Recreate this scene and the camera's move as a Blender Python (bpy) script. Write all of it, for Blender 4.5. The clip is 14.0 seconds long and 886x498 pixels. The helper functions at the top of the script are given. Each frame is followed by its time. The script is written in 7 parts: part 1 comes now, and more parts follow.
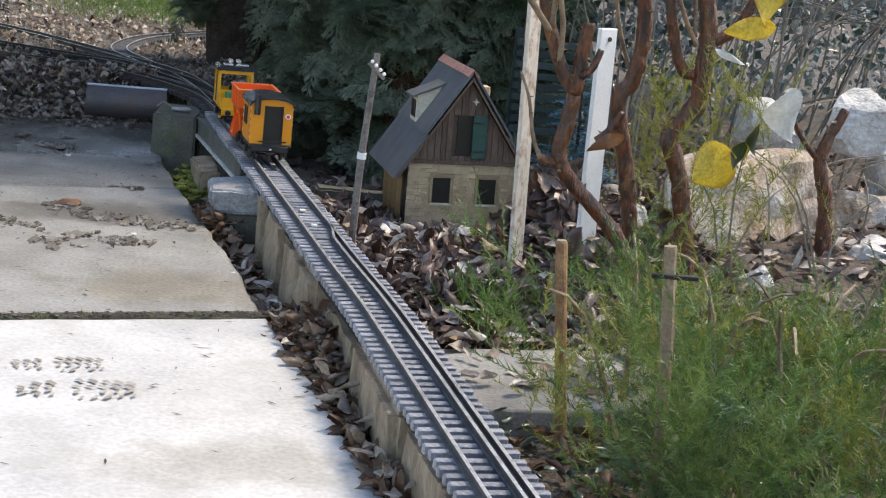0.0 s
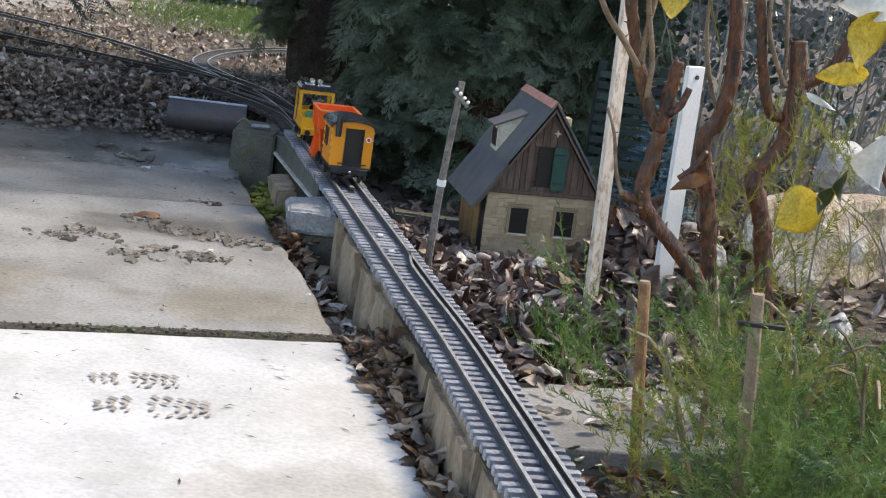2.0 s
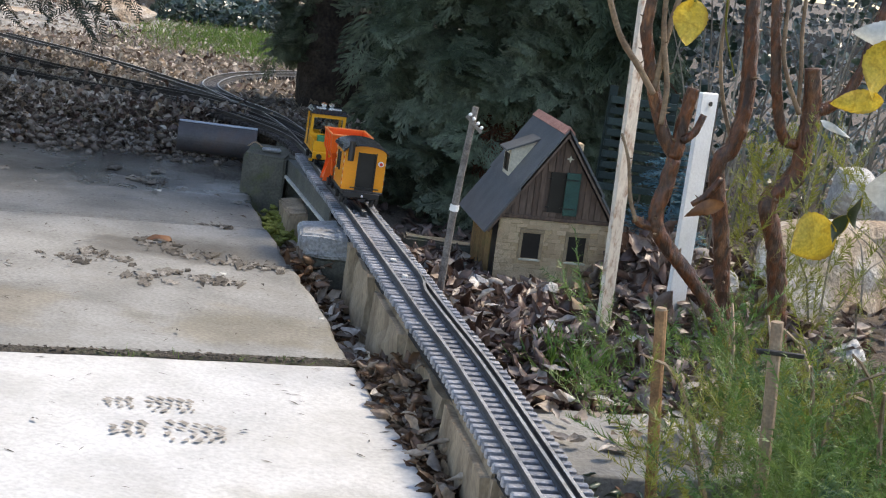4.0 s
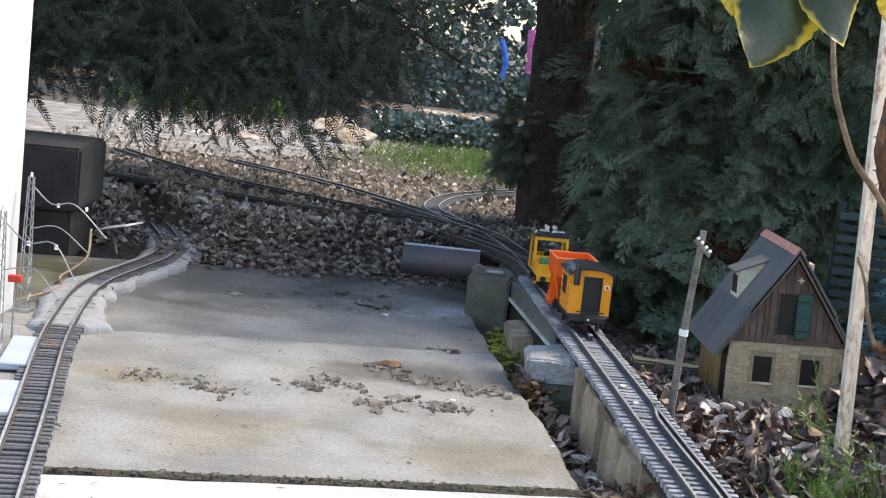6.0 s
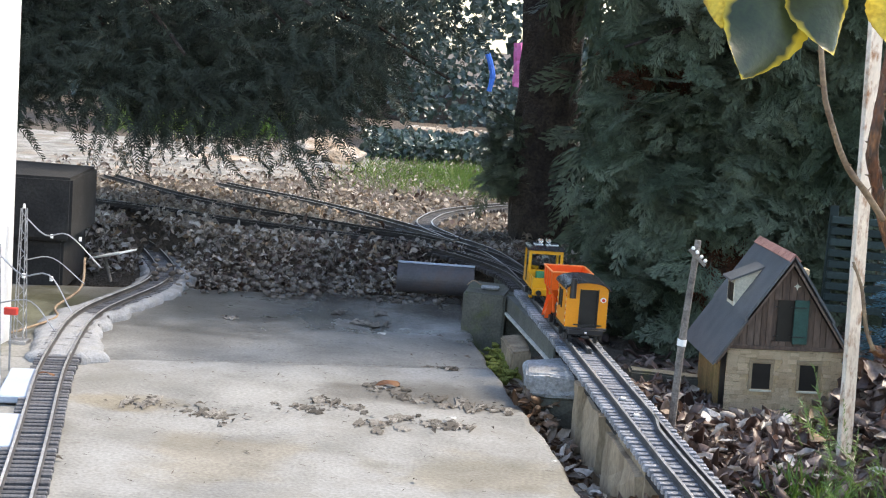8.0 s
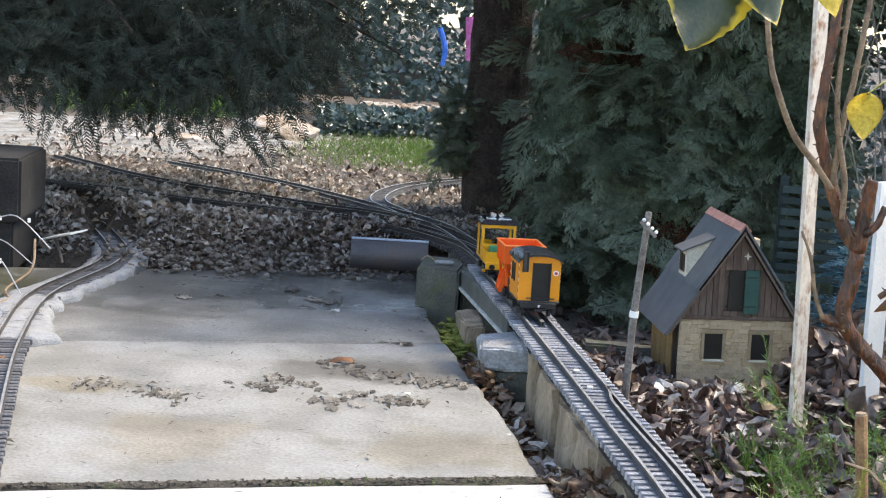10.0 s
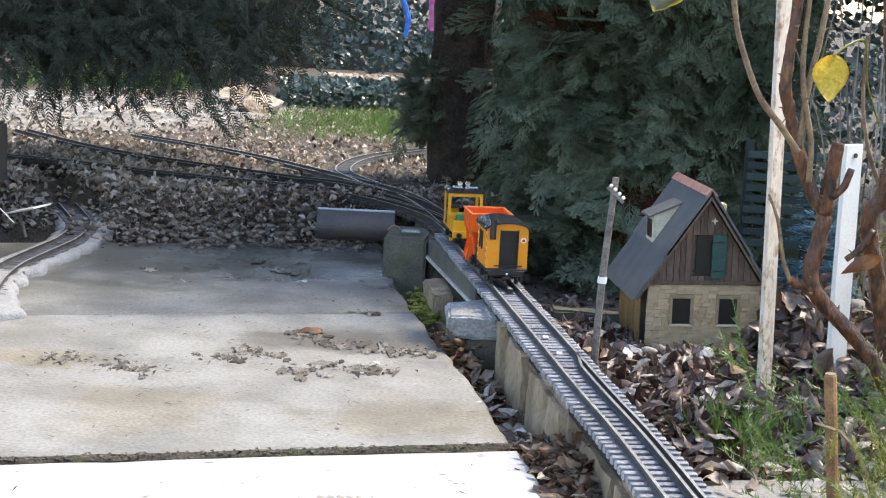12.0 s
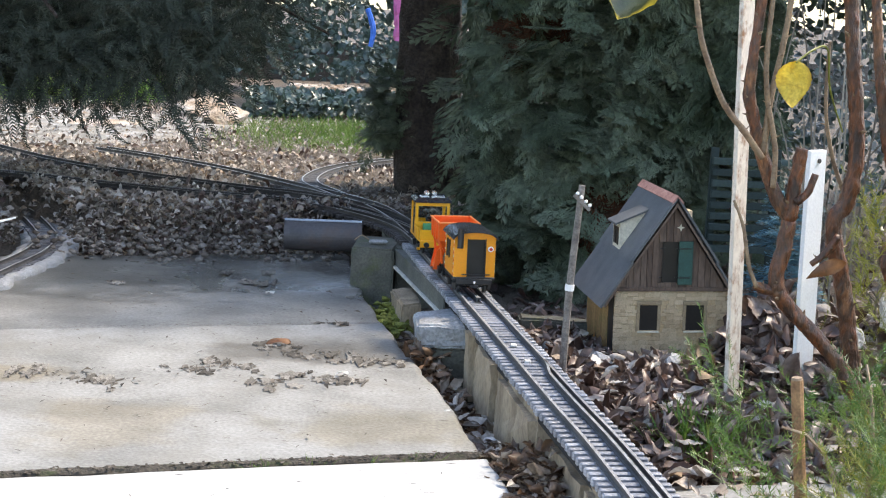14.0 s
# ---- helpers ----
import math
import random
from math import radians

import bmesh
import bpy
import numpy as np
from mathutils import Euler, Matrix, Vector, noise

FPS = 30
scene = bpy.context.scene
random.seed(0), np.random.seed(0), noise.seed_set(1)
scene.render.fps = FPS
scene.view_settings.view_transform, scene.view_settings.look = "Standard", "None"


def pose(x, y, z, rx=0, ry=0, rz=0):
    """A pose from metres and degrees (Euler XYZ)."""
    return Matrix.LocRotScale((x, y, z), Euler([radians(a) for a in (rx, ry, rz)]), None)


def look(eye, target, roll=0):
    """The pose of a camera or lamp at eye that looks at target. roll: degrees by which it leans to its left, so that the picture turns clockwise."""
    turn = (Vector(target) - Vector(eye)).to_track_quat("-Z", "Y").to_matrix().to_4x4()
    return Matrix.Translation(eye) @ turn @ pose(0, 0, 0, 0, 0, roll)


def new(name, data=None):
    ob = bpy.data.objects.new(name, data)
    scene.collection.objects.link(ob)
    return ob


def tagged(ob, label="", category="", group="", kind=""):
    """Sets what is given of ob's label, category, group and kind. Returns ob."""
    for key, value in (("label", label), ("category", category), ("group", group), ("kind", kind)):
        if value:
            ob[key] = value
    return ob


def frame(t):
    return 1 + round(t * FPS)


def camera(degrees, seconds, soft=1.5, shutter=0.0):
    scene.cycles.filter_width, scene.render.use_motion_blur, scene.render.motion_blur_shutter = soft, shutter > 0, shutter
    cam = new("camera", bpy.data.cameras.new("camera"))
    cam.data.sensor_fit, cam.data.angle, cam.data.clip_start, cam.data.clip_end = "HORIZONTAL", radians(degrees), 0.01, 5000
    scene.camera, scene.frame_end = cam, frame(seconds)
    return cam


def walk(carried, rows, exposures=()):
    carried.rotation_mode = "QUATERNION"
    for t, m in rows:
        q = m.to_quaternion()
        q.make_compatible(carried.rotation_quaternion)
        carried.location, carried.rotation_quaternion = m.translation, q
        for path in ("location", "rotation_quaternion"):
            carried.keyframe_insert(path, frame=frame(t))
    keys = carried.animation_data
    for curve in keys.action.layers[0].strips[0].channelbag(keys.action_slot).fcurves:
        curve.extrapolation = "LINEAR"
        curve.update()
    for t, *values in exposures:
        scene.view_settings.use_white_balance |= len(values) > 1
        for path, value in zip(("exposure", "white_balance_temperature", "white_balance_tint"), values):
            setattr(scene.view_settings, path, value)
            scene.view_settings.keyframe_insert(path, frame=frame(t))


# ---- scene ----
cam = camera(32.4, 14.0, soft=1.15)
PATH = [
    (0, (0.091, -0.067, 0.556), (0.343, 1.868, 0.117), 5.9),
    (0.5, (0.087, -0.062, 0.557), (0.345, 1.869, 0.104), 6.7),
    (1, (0.078, -0.059, 0.563), (0.314, 1.88, 0.135), 7.5),
    (1.5, (0.074, -0.056, 0.565), (0.278, 1.889, 0.145), 7.6),
    (2, (0.069, -0.054, 0.564), (0.238, 1.894, 0.142), 8.1),
    (4.3, (0.053, -0.053, 0.566), (0.21, 1.904, 0.187), 8.4),
    (4.5, (0.052, -0.053, 0.576), (0.168, 1.911, 0.213), 8.0),
    (5, (0.039, -0.051, 0.583), (0.051, 1.92, 0.243), 7.5),
    (5.5, (0.026, -0.055, 0.592), (-0.063, 1.92, 0.293), 6.2),
    (6, (0.026, -0.055, 0.591), (-0.105, 1.92, 0.301), 6.1),
    (6.5, (0.022, -0.054, 0.594), (-0.098, 1.917, 0.28), 5.8),
    (7, (0.019, -0.057, 0.597), (-0.115, 1.915, 0.29), 5.6),
    (7.5, (0.018, -0.056, 0.596), (-0.118, 1.917, 0.299), 5.2),
    (8, (0.02, -0.055, 0.597), (-0.102, 1.923, 0.326), 4.2),
    (8.5, (0.02, -0.054, 0.599), (-0.082, 1.924, 0.321), 3.8),
    (9, (0.023, -0.051, 0.599), (-0.048, 1.927, 0.314), 3.5),
    (9.2, (0.03, -0.052, 0.6), (-0.04, 1.926, 0.311), 3.5),
    (11.5, (0.025, -0.047, 0.59), (-0.005, 1.927, 0.268), 3.3),
    (12, (0.025, -0.045, 0.59), (0.009, 1.927, 0.257), 3.0),
    (12.5, (0.025, -0.044, 0.59), (0.009, 1.928, 0.261), 2.5),
    (13, (0.024, -0.048, 0.59), (0.019, 1.925, 0.263), 2.2),
    (13.5, (0.025, -0.049, 0.59), (0.034, 1.925, 0.267), 2.2),
    (14, (0.025, -0.048, 0.589), (0.051, 1.927, 0.271), 2.6),
]
EXPOSURES = [(0, 1.40, 7150, 11), (2.2, 1.40, 7150, 11), (4.5, 1.38, 7100, 11), (6.5, 1.70, 7050, 10), (9.2, 1.82, 7050, 10), (14, 1.90, 7050, 10)]
walk(cam, [(t, look(eye, target, roll)) for t, eye, target, roll in PATH], EXPOSURES)

# ---- light: low winter sun from the side of the house, blue sky ----
SUN_AZ, SUN_EL = 70.0, 57.0     # azimuth from +y towards +x, elevation
world = bpy.data.worlds.new("sky_world")
scene.world = world
world.use_nodes = True
wn = world.node_tree.nodes
sky = wn.new("ShaderNodeTexSky")
sky.sky_type = "NISHITA"
sky.sun_disc = False
sky.sun_elevation, sky.sun_rotation = radians(SUN_EL), radians(SUN_AZ)
wn["Background"].inputs[1].default_value = 0.15
world.node_tree.links.new(sky.outputs[0], wn["Background"].inputs[0])
sun = new("sun", bpy.data.lights.new("sun", "SUN"))
sun.data.energy, sun.data.angle, sun.data.color = 1.68, radians(11.0), (1.0, 0.91, 0.78)
sa, se = radians(SUN_AZ), radians(SUN_EL)
SUN_DIR = Vector((math.sin(sa) * math.cos(se), math.cos(sa) * math.cos(se), math.sin(se)))
sun.matrix_world = look(SUN_DIR * 20, (0, 0, 0))


# ---- materials ----
def mat(name, colors, rough=0.8, scale=30.0, fine=220.0, bump=0.3, metal=0.0, spread="noise", amount=0.35, spec=0.5, coarse=None, depth=0.002, stretch=(1, 1, 1)):
    """Two or three base colours mixed by noise, finer grain in value and relief. spread: noise, island or object."""
    m = bpy.data.materials.new(name)
    m.use_nodes = True
    n, l = m.node_tree.nodes, m.node_tree.links
    b = n["Principled BSDF"]
    co = n.new("ShaderNodeMapping")
    co.inputs["Scale"].default_value = stretch
    l.new(n.new("ShaderNodeTexCoord").outputs["Object"], co.inputs["Vector"])
    big = n.new("ShaderNodeTexNoise")
    big.inputs["Scale"].default_value, big.inputs["Detail"].default_value = scale, 6
    l.new(co.outputs["Vector"], big.inputs["Vector"])
    ramp = n.new("ShaderNodeValToRGB")
    el = ramp.color_ramp.elements
    lo, hi = (0.32, 0.68) if spread == "noise" else (0.0, 1.0)
    el[0].position, el[-1].position = lo, hi
    for k in range(1, len(colors) - 1):
        el.new(lo + (hi - lo) * k / (len(colors) - 1))
    for k, c in enumerate(colors):
        el[k].color = (*c, 1)
    if spread == "island":
        src = n.new("ShaderNodeNewGeometry").outputs["Random Per Island"]
    elif spread == "object":
        src = n.new("ShaderNodeObjectInfo").outputs["Random"]
    else:
        src = big.outputs["Fac"]
    l.new(src, ramp.inputs["Fac"])
    grain = n.new("ShaderNodeTexNoise")
    grain.inputs["Scale"].default_value, grain.inputs["Detail"].default_value = fine, 5
    l.new(co.outputs["Vector"], grain.inputs["Vector"])
    val = n.new("ShaderNodeMapRange")
    val.inputs["From Min"].default_value, val.inputs["From Max"].default_value = 0.3, 0.7
    val.inputs["To Min"].default_value, val.inputs["To Max"].default_value = 1 - amount, 1 + amount * 0.6
    l.new(grain.outputs["Fac"], val.inputs["Value"])
    mul = n.new("ShaderNodeMix")
    mul.data_type, mul.blend_type = "RGBA", "MULTIPLY"
    mul.inputs["Factor"].default_value = 1.0
    l.new(ramp.outputs["Color"], mul.inputs["A"])
    l.new(val.outputs["Result"], mul.inputs["B"])
    out = mul.outputs["Result"]
    if coarse:
        # stains: (scale, colour, strength)
        st = n.new("ShaderNodeTexNoise")
        st.inputs["Scale"].default_value, st.inputs["Detail"].default_value = coarse[0], 8
        st.inputs["Roughness"].default_value = 0.65
        l.new(co.outputs["Vector"], st.inputs["Vector"])
        f = n.new("ShaderNodeMapRange")
        f.inputs["From Min"].default_value, f.inputs["From Max"].default_value = 0.5, 0.68
        f.inputs["To Max"].default_value = coarse[2]
        l.new(st.outputs["Fac"], f.inputs["Value"])
        mx = n.new("ShaderNodeMix")
        mx.data_type = "RGBA"
        l.new(f.outputs["Result"], mx.inputs["Factor"])
        l.new(out, mx.inputs["A"])
        mx.inputs["B"].default_value = (*coarse[1], 1)
        out = mx.outputs["Result"]
    l.new(out, b.inputs["Base Color"])
    b.inputs["Roughness"].default_value, b.inputs["Metallic"].default_value = rough, metal
    b.inputs["Specular IOR Level"].default_value = spec
    if bump:
        bp = n.new("ShaderNodeBump")
        bp.inputs["Strength"].default_value, bp.inputs["Distance"].default_value = bump, depth
        l.new(grain.outputs["Fac"], bp.inputs["Height"])
        l.new(bp.outputs["Normal"], b.inputs["Normal"])
    return m


def leafy(m, amount=0.3):
    """Lets some light through thin leaves."""
    n, l = m.node_tree.nodes, m.node_tree.links
    b = n["Principled BSDF"]
    tr = n.new("ShaderNodeBsdfTranslucent")
    mix = n.new("ShaderNodeMixShader")
    mix.inputs[0].default_value = amount
    col = b.inputs["Base Color"].links[0].from_socket
    l.new(col, tr.inputs["Color"])
    l.new(b.outputs[0], mix.inputs[1])
    l.new(tr.outputs[0], mix.inputs[2])
    l.new(mix.outputs[0], n["Material Output"].inputs["Surface"])
    return m


def blot(m, centre, radii, colour, strength, rough=None, wobble=1.0, scale=9.0):
    """An uneven-rimmed patch on a slab, for stains and painted shade: mixes in a colour, and may leave the surface wet.
    """
    n, l = m.node_tree.nodes, m.node_tree.links
    b = n["Principled BSDF"]
    co = n.new("ShaderNodeTexCoord")
    mp = n.new("ShaderNodeMapping")
    mp.inputs["Location"].default_value = (-centre[0] / radii[0], -centre[1] / radii[1], 0)
    mp.inputs["Scale"].default_value = (1 / radii[0], 1 / radii[1], 0)
    l.new(co.outputs["Object"], mp.inputs["Vector"])
    far = n.new("ShaderNodeVectorMath")
    far.operation = "LENGTH"
    l.new(mp.outputs["Vector"], far.inputs[0])
    ns = n.new("ShaderNodeTexNoise")
    ns.inputs["Scale"].default_value, ns.inputs["Detail"].default_value = scale, 7
    ns.inputs["Roughness"].default_value = 0.62
    l.new(co.outputs["Object"], ns.inputs["Vector"])
    add = n.new("ShaderNodeMath")
    add.operation = "MULTIPLY_ADD"
    l.new(ns.outputs["Fac"], add.inputs[0])
    add.inputs[1].default_value = wobble * 2
    l.new(far.outputs["Value"], add.inputs[2])
    f = n.new("ShaderNodeMapRange")
    f.interpolation_type = "SMOOTHSTEP"
    f.inputs["From Min"].default_value, f.inputs["From Max"].default_value = 0.55 + wobble, 1.15 + wobble
    f.inputs["To Min"].default_value, f.inputs["To Max"].default_value = strength, 0.0
    l.new(add.outputs[0], f.inputs["Value"])
    mx = n.new("ShaderNodeMix")
    mx.data_type, mx.blend_type = "RGBA", "MULTIPLY"
    l.new(f.outputs["Result"], mx.inputs["Factor"])
    l.new(b.inputs["Base Color"].links[0].from_socket, mx.inputs["A"])
    mx.inputs["B"].default_value = (*colour, 1)
    l.new(mx.outputs["Result"], b.inputs["Base Color"])
    if rough is not None:
        rr = n.new("ShaderNodeMix")
        l.new(f.outputs["Result"], rr.inputs["Factor"])
        old = b.inputs["Roughness"]
        if old.links:
            l.new(old.links[0].from_socket, rr.inputs["A"])
        else:
            rr.inputs["A"].default_value = old.default_value
        rr.inputs["B"].default_value = rough
        l.new(rr.outputs["Result"], b.inputs["Roughness"])
    return m


def edged(m, colour, lo=0.55, hi=0.95):
    """A leaf whose rim has turned another colour; the mesh carries how near its rim lies."""
    n, l = m.node_tree.nodes, m.node_tree.links
    b = n["Principled BSDF"]
    at = n.new("ShaderNodeAttribute")
    at.attribute_name = "margin"
    ns = n.new("ShaderNodeTexNoise")
    ns.inputs["Scale"].default_value = 45
    co = n.new("ShaderNodeTexCoord")
    l.new(co.outputs["Object"], ns.inputs["Vector"])
    add = n.new("ShaderNodeMath")
    add.operation = "MULTIPLY_ADD"
    l.new(ns.outputs["Fac"], add.inputs[0])
    add.inputs[1].default_value = 0.7
    l.new(at.outputs["Fac"], add.inputs[2])
    f = n.new("ShaderNodeMapRange")
    f.inputs["From Min"].default_value, f.inputs["From Max"].default_value = lo + 0.35, hi + 0.35
    l.new(add.outputs[0], f.inputs["Value"])
    mx = n.new("ShaderNodeMix")
    mx.data_type = "RGBA"
    l.new(f.outputs["Result"], mx.inputs["Factor"])
    l.new(b.inputs["Base Color"].links[0].from_socket, mx.inputs["A"])
    mx.inputs["B"].default_value = (*colour, 1)
    l.new(mx.outputs["Result"], b.inputs["Base Color"])
    return m


CONCRETE_NEAR = mat("concrete_pale", [(0.41, 0.405, 0.387), (0.53, 0.525, 0.507)], 0.85, 9, 160, 0.6, amount=0.16, coarse=(5, (0.32, 0.31, 0.28), 0.5))
blot(CONCRETE_NEAR, (0.09, 1.36), (0.16, 0.07), (0.80, 0.78, 0.74), 0.9)
CONCRETE_FAR = mat("concrete_weathered", [(0.170, 0.167, 0.154), (0.240, 0.236, 0.219), (0.285, 0.281, 0.264)], 0.85, 7, 170, 0.7, amount=0.24, coarse=(5.5, (0.165, 0.156, 0.134), 0.7))
blot(CONCRETE_FAR, (-0.40, 1.99), (0.13, 0.14), (0.90, 0.78, 0.58), 0.5)
blot(CONCRETE_FAR, (-0.60, 2.24), (0.10, 0.06), (0.78, 0.66, 0.46), 0.7)
blot(CONCRETE_FAR, (-0.13, 2.46), (0.22, 0.10), (0.50, 0.48, 0.45), 0.9, 0.6)
blot(CONCRETE_FAR, (-0.02, 2.02), (0.16, 0.10), (0.84, 0.76, 0.60), 0.7)
# far slab: damp tone plus tree shade darkened into base and first blot
CONCRETE_DAMP_SHADE = mat("concrete_damp_shade", [(0.125, 0.123, 0.114), (0.195, 0.191, 0.176), (0.245, 0.240, 0.223)], 0.75, 6, 170, 0.6, amount=0.25, coarse=(4.0, (0.095, 0.093, 0.087), 0.7))
blot(CONCRETE_DAMP_SHADE, (-0.66, 3.25), (0.48, 0.46), (0.60, 0.60, 0.59), 0.9, 0.40)
blot(CONCRETE_DAMP_SHADE, (-1.02, 2.85), (0.16, 0.40), (0.55, 0.56, 0.36), 0.9)
blot(CONCRETE_DAMP_SHADE, (-0.25, 3.20), (0.34, 0.27), (1.0, 1.0, 1.0), 0.95, 0.16)
CONCRETE_BLOCK = mat("concrete_block", [(0.17, 0.125, 0.082), (0.35, 0.275, 0.19), (0.25, 0.19, 0.13)], 0.9, 14, 240, 0.6, amount=0.3, coarse=(11, (0.11, 0.08, 0.05), 0.7), stretch=(1, 1, 0.4))
BLOCK_MOSSY = mat("mossy_block", [(0.075, 0.075, 0.062), (0.13, 0.125, 0.10)], 0.92, 25, 240, 0.7, amount=0.3, coarse=(14, (0.09, 0.11, 0.03), 0.8))
BLOCK_PALE = mat("pale_block", [(0.24, 0.245, 0.25), (0.42, 0.43, 0.44)], 0.85, 22, 200, 0.9, amount=0.3, coarse=(16, (0.13, 0.12, 0.10), 0.75), depth=0.004)
MORTAR = mat("mortar", [(0.24, 0.246, 0.253), (0.34, 0.347, 0.354)], 0.9, 40, 260, 0.8, amount=0.2, coarse=(26, (0.34, 0.33, 0.30), 0.5), depth=0.004)
SOIL = mat("soil", [(0.05, 0.04, 0.03), (0.12, 0.095, 0.072), (0.08, 0.062, 0.045)], 0.95, 14, 180, 1.0, amount=0.5, depth=0.006)
MOSS = mat("moss", [(0.10, 0.12, 0.018), (0.22, 0.23, 0.04)], 0.95, 60, 400, 1.0, amount=0.5, depth=0.004)
SLEEPER = mat("sleeper_plastic", [(0.15, 0.158, 0.178), (0.29, 0.30, 0.33)], 0.34, 60, 300, 0.4, spread="object", amount=0.4, spec=0.9)
SLEEPER_OLD = mat("sleeper_grey_brown", [(0.075, 0.073, 0.076), (0.18, 0.178, 0.185)], 0.5, 60, 300, 0.4, spread="object", amount=0.4)
RAIL = mat("rail_tarnished_metal", [(0.055, 0.052, 0.052), (0.11, 0.105, 0.10)], 0.5, 40, 300, 0.2, metal=0.2, amount=0.3)
RAIL_BLACK = mat("rail_blackened_metal", [(0.022, 0.019, 0.018), (0.05, 0.044, 0.04)], 0.55, 40, 300, 0.2, amount=0.3)
RAIL_HEAD = mat("rail_polished_head", [(0.52, 0.51, 0.50), (0.76, 0.75, 0.74)], 0.3, 40, 300, 0.2, metal=0.6, amount=0.3)
RAIL_DULL = mat("rail_rusty_head", [(0.15, 0.135, 0.12), (0.32, 0.295, 0.27)], 0.45, 40, 300, 0.2, metal=0.3, amount=0.3)
STEEL_GREY = mat("grey_channel", [(0.09, 0.095, 0.085), (0.15, 0.15, 0.13)], 0.6, 25, 200, 0.3, metal=0.2, amount=0.3, coarse=(12, (0.09, 0.10, 0.05), 0.6))
LIP = mat("pale_lip", [(0.42, 0.41, 0.38), (0.6, 0.59, 0.55)], 0.6, 40, 300, 0.2, amount=0.3)
GUTTER = mat("gutter_plastic", [(0.050, 0.045, 0.048), (0.09, 0.083, 0.087)], 0.5, 12, 200, 0.2, amount=0.2, coarse=(12, (0.085, 0.05, 0.035), 0.8))
WHITE_PAINT = mat("white_paint", [(0.74, 0.74, 0.73), (0.84, 0.84, 0.83)], 0.5, 20, 300, 0.2, amount=0.08, coarse=(40, (0.50, 0.45, 0.38), 0.18))
WHITE_WALL = mat("white_render", [(0.66, 0.655, 0.64), (0.76, 0.755, 0.74)], 0.85, 6, 220, 0.5, amount=0.08)
POLE_PAINT = mat("flaking_white_paint", [(0.62, 0.53, 0.43), (0.76, 0.67, 0.56)], 0.65, 30, 260, 0.4, amount=0.12, coarse=(70, (0.26, 0.11, 0.04), 1.0), stretch=(1, 1, 0.5))
WOOD_GREY = mat("grey_wood", [(0.13, 0.11, 0.095), (0.26, 0.23, 0.20)], 0.85, 60, 320, 0.6, amount=0.4)
WOOD_STAKE = mat("stake_wood", [(0.20, 0.10, 0.045), (0.36, 0.20, 0.09)], 0.8, 50, 320, 0.5, amount=0.35)
CANE = mat("cane", [(0.20, 0.13, 0.08), (0.34, 0.25, 0.16)], 0.7, 60, 300, 0.3, amount=0.3)
BARK_RED = mat("rose_bark", [(0.040, 0.017, 0.010), (0.17, 0.055, 0.018), (0.07, 0.032, 0.018), (0.24, 0.10, 0.04)], 0.38, 42, 260, 0.9, amount=0.55, coarse=(30, (0.05, 0.035, 0.028), 0.6), depth=0.004, stretch=(1, 1, 0.35))
BARK_TAN = mat("twig_bark", [(0.12, 0.07, 0.04), (0.27, 0.18, 0.10)], 0.5, 40, 260, 0.6, amount=0.35)
BARK_DARK = mat("dark_bark", [(0.03, 0.022, 0.018), (0.08, 0.062, 0.05)], 0.95, 22, 140, 1.0, amount=0.5, depth=0.01)
STRAW = mat("dry_stems", [(0.11, 0.09, 0.068), (0.30, 0.26, 0.205), (0.08, 0.065, 0.05)], 0.8, 30, 200, 0.0, spread="island", amount=0.3)
LITTER = leafy(mat("fallen_leaves", [(0.034, 0.020, 0.016), (0.085, 0.050, 0.040), (0.15, 0.105, 0.088), (0.085, 0.038, 0.022), (0.34, 0.29, 0.26), (0.10, 0.062, 0.050), (0.22, 0.17, 0.145), (0.058, 0.035, 0.028)], 0.40, 30, 160, 0.4, spread="island", amount=0.45), 0.12)
LITTER_BROWN = leafy(mat("fresh_fallen_leaves", [(0.045, 0.024, 0.014), (0.13, 0.068, 0.036), (0.20, 0.12, 0.07), (0.08, 0.042, 0.026), (0.34, 0.26, 0.19), (0.11, 0.07, 0.05)], 0.5, 30, 160, 0.4, spread="island", amount=0.45), 0.15)
LITTER_PALE = leafy(mat("dry_bleached_leaves", [(0.25, 0.205, 0.165), (0.46, 0.41, 0.36), (0.12, 0.085, 0.06), (0.64, 0.60, 0.55), (0.29, 0.20, 0.12), (0.50, 0.46, 0.42), (0.16, 0.13, 0.11)], 0.7, 30, 160, 0.3, spread="island", amount=0.35), 0.15)
DEBRIS = mat("dirt_crumbs", [(0.03, 0.025, 0.02), (0.075, 0.062, 0.048), (0.15, 0.125, 0.10)], 0.95, 60, 300, 0.3, spread="island", amount=0.4)
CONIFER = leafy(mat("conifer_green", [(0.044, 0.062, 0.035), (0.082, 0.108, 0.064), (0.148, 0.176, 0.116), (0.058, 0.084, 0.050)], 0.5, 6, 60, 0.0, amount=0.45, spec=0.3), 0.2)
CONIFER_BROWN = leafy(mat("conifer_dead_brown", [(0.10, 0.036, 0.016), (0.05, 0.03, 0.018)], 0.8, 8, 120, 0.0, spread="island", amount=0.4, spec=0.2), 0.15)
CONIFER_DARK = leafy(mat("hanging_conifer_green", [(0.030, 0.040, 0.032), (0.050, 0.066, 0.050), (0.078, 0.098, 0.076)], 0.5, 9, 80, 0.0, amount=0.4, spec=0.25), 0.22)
GRASS = leafy(mat("grass_blades", [(0.06, 0.13, 0.02), (0.12, 0.22, 0.035), (0.20, 0.26, 0.07)], 0.55, 20, 120, 0.0, spread="island", amount=0.25), 0.35)
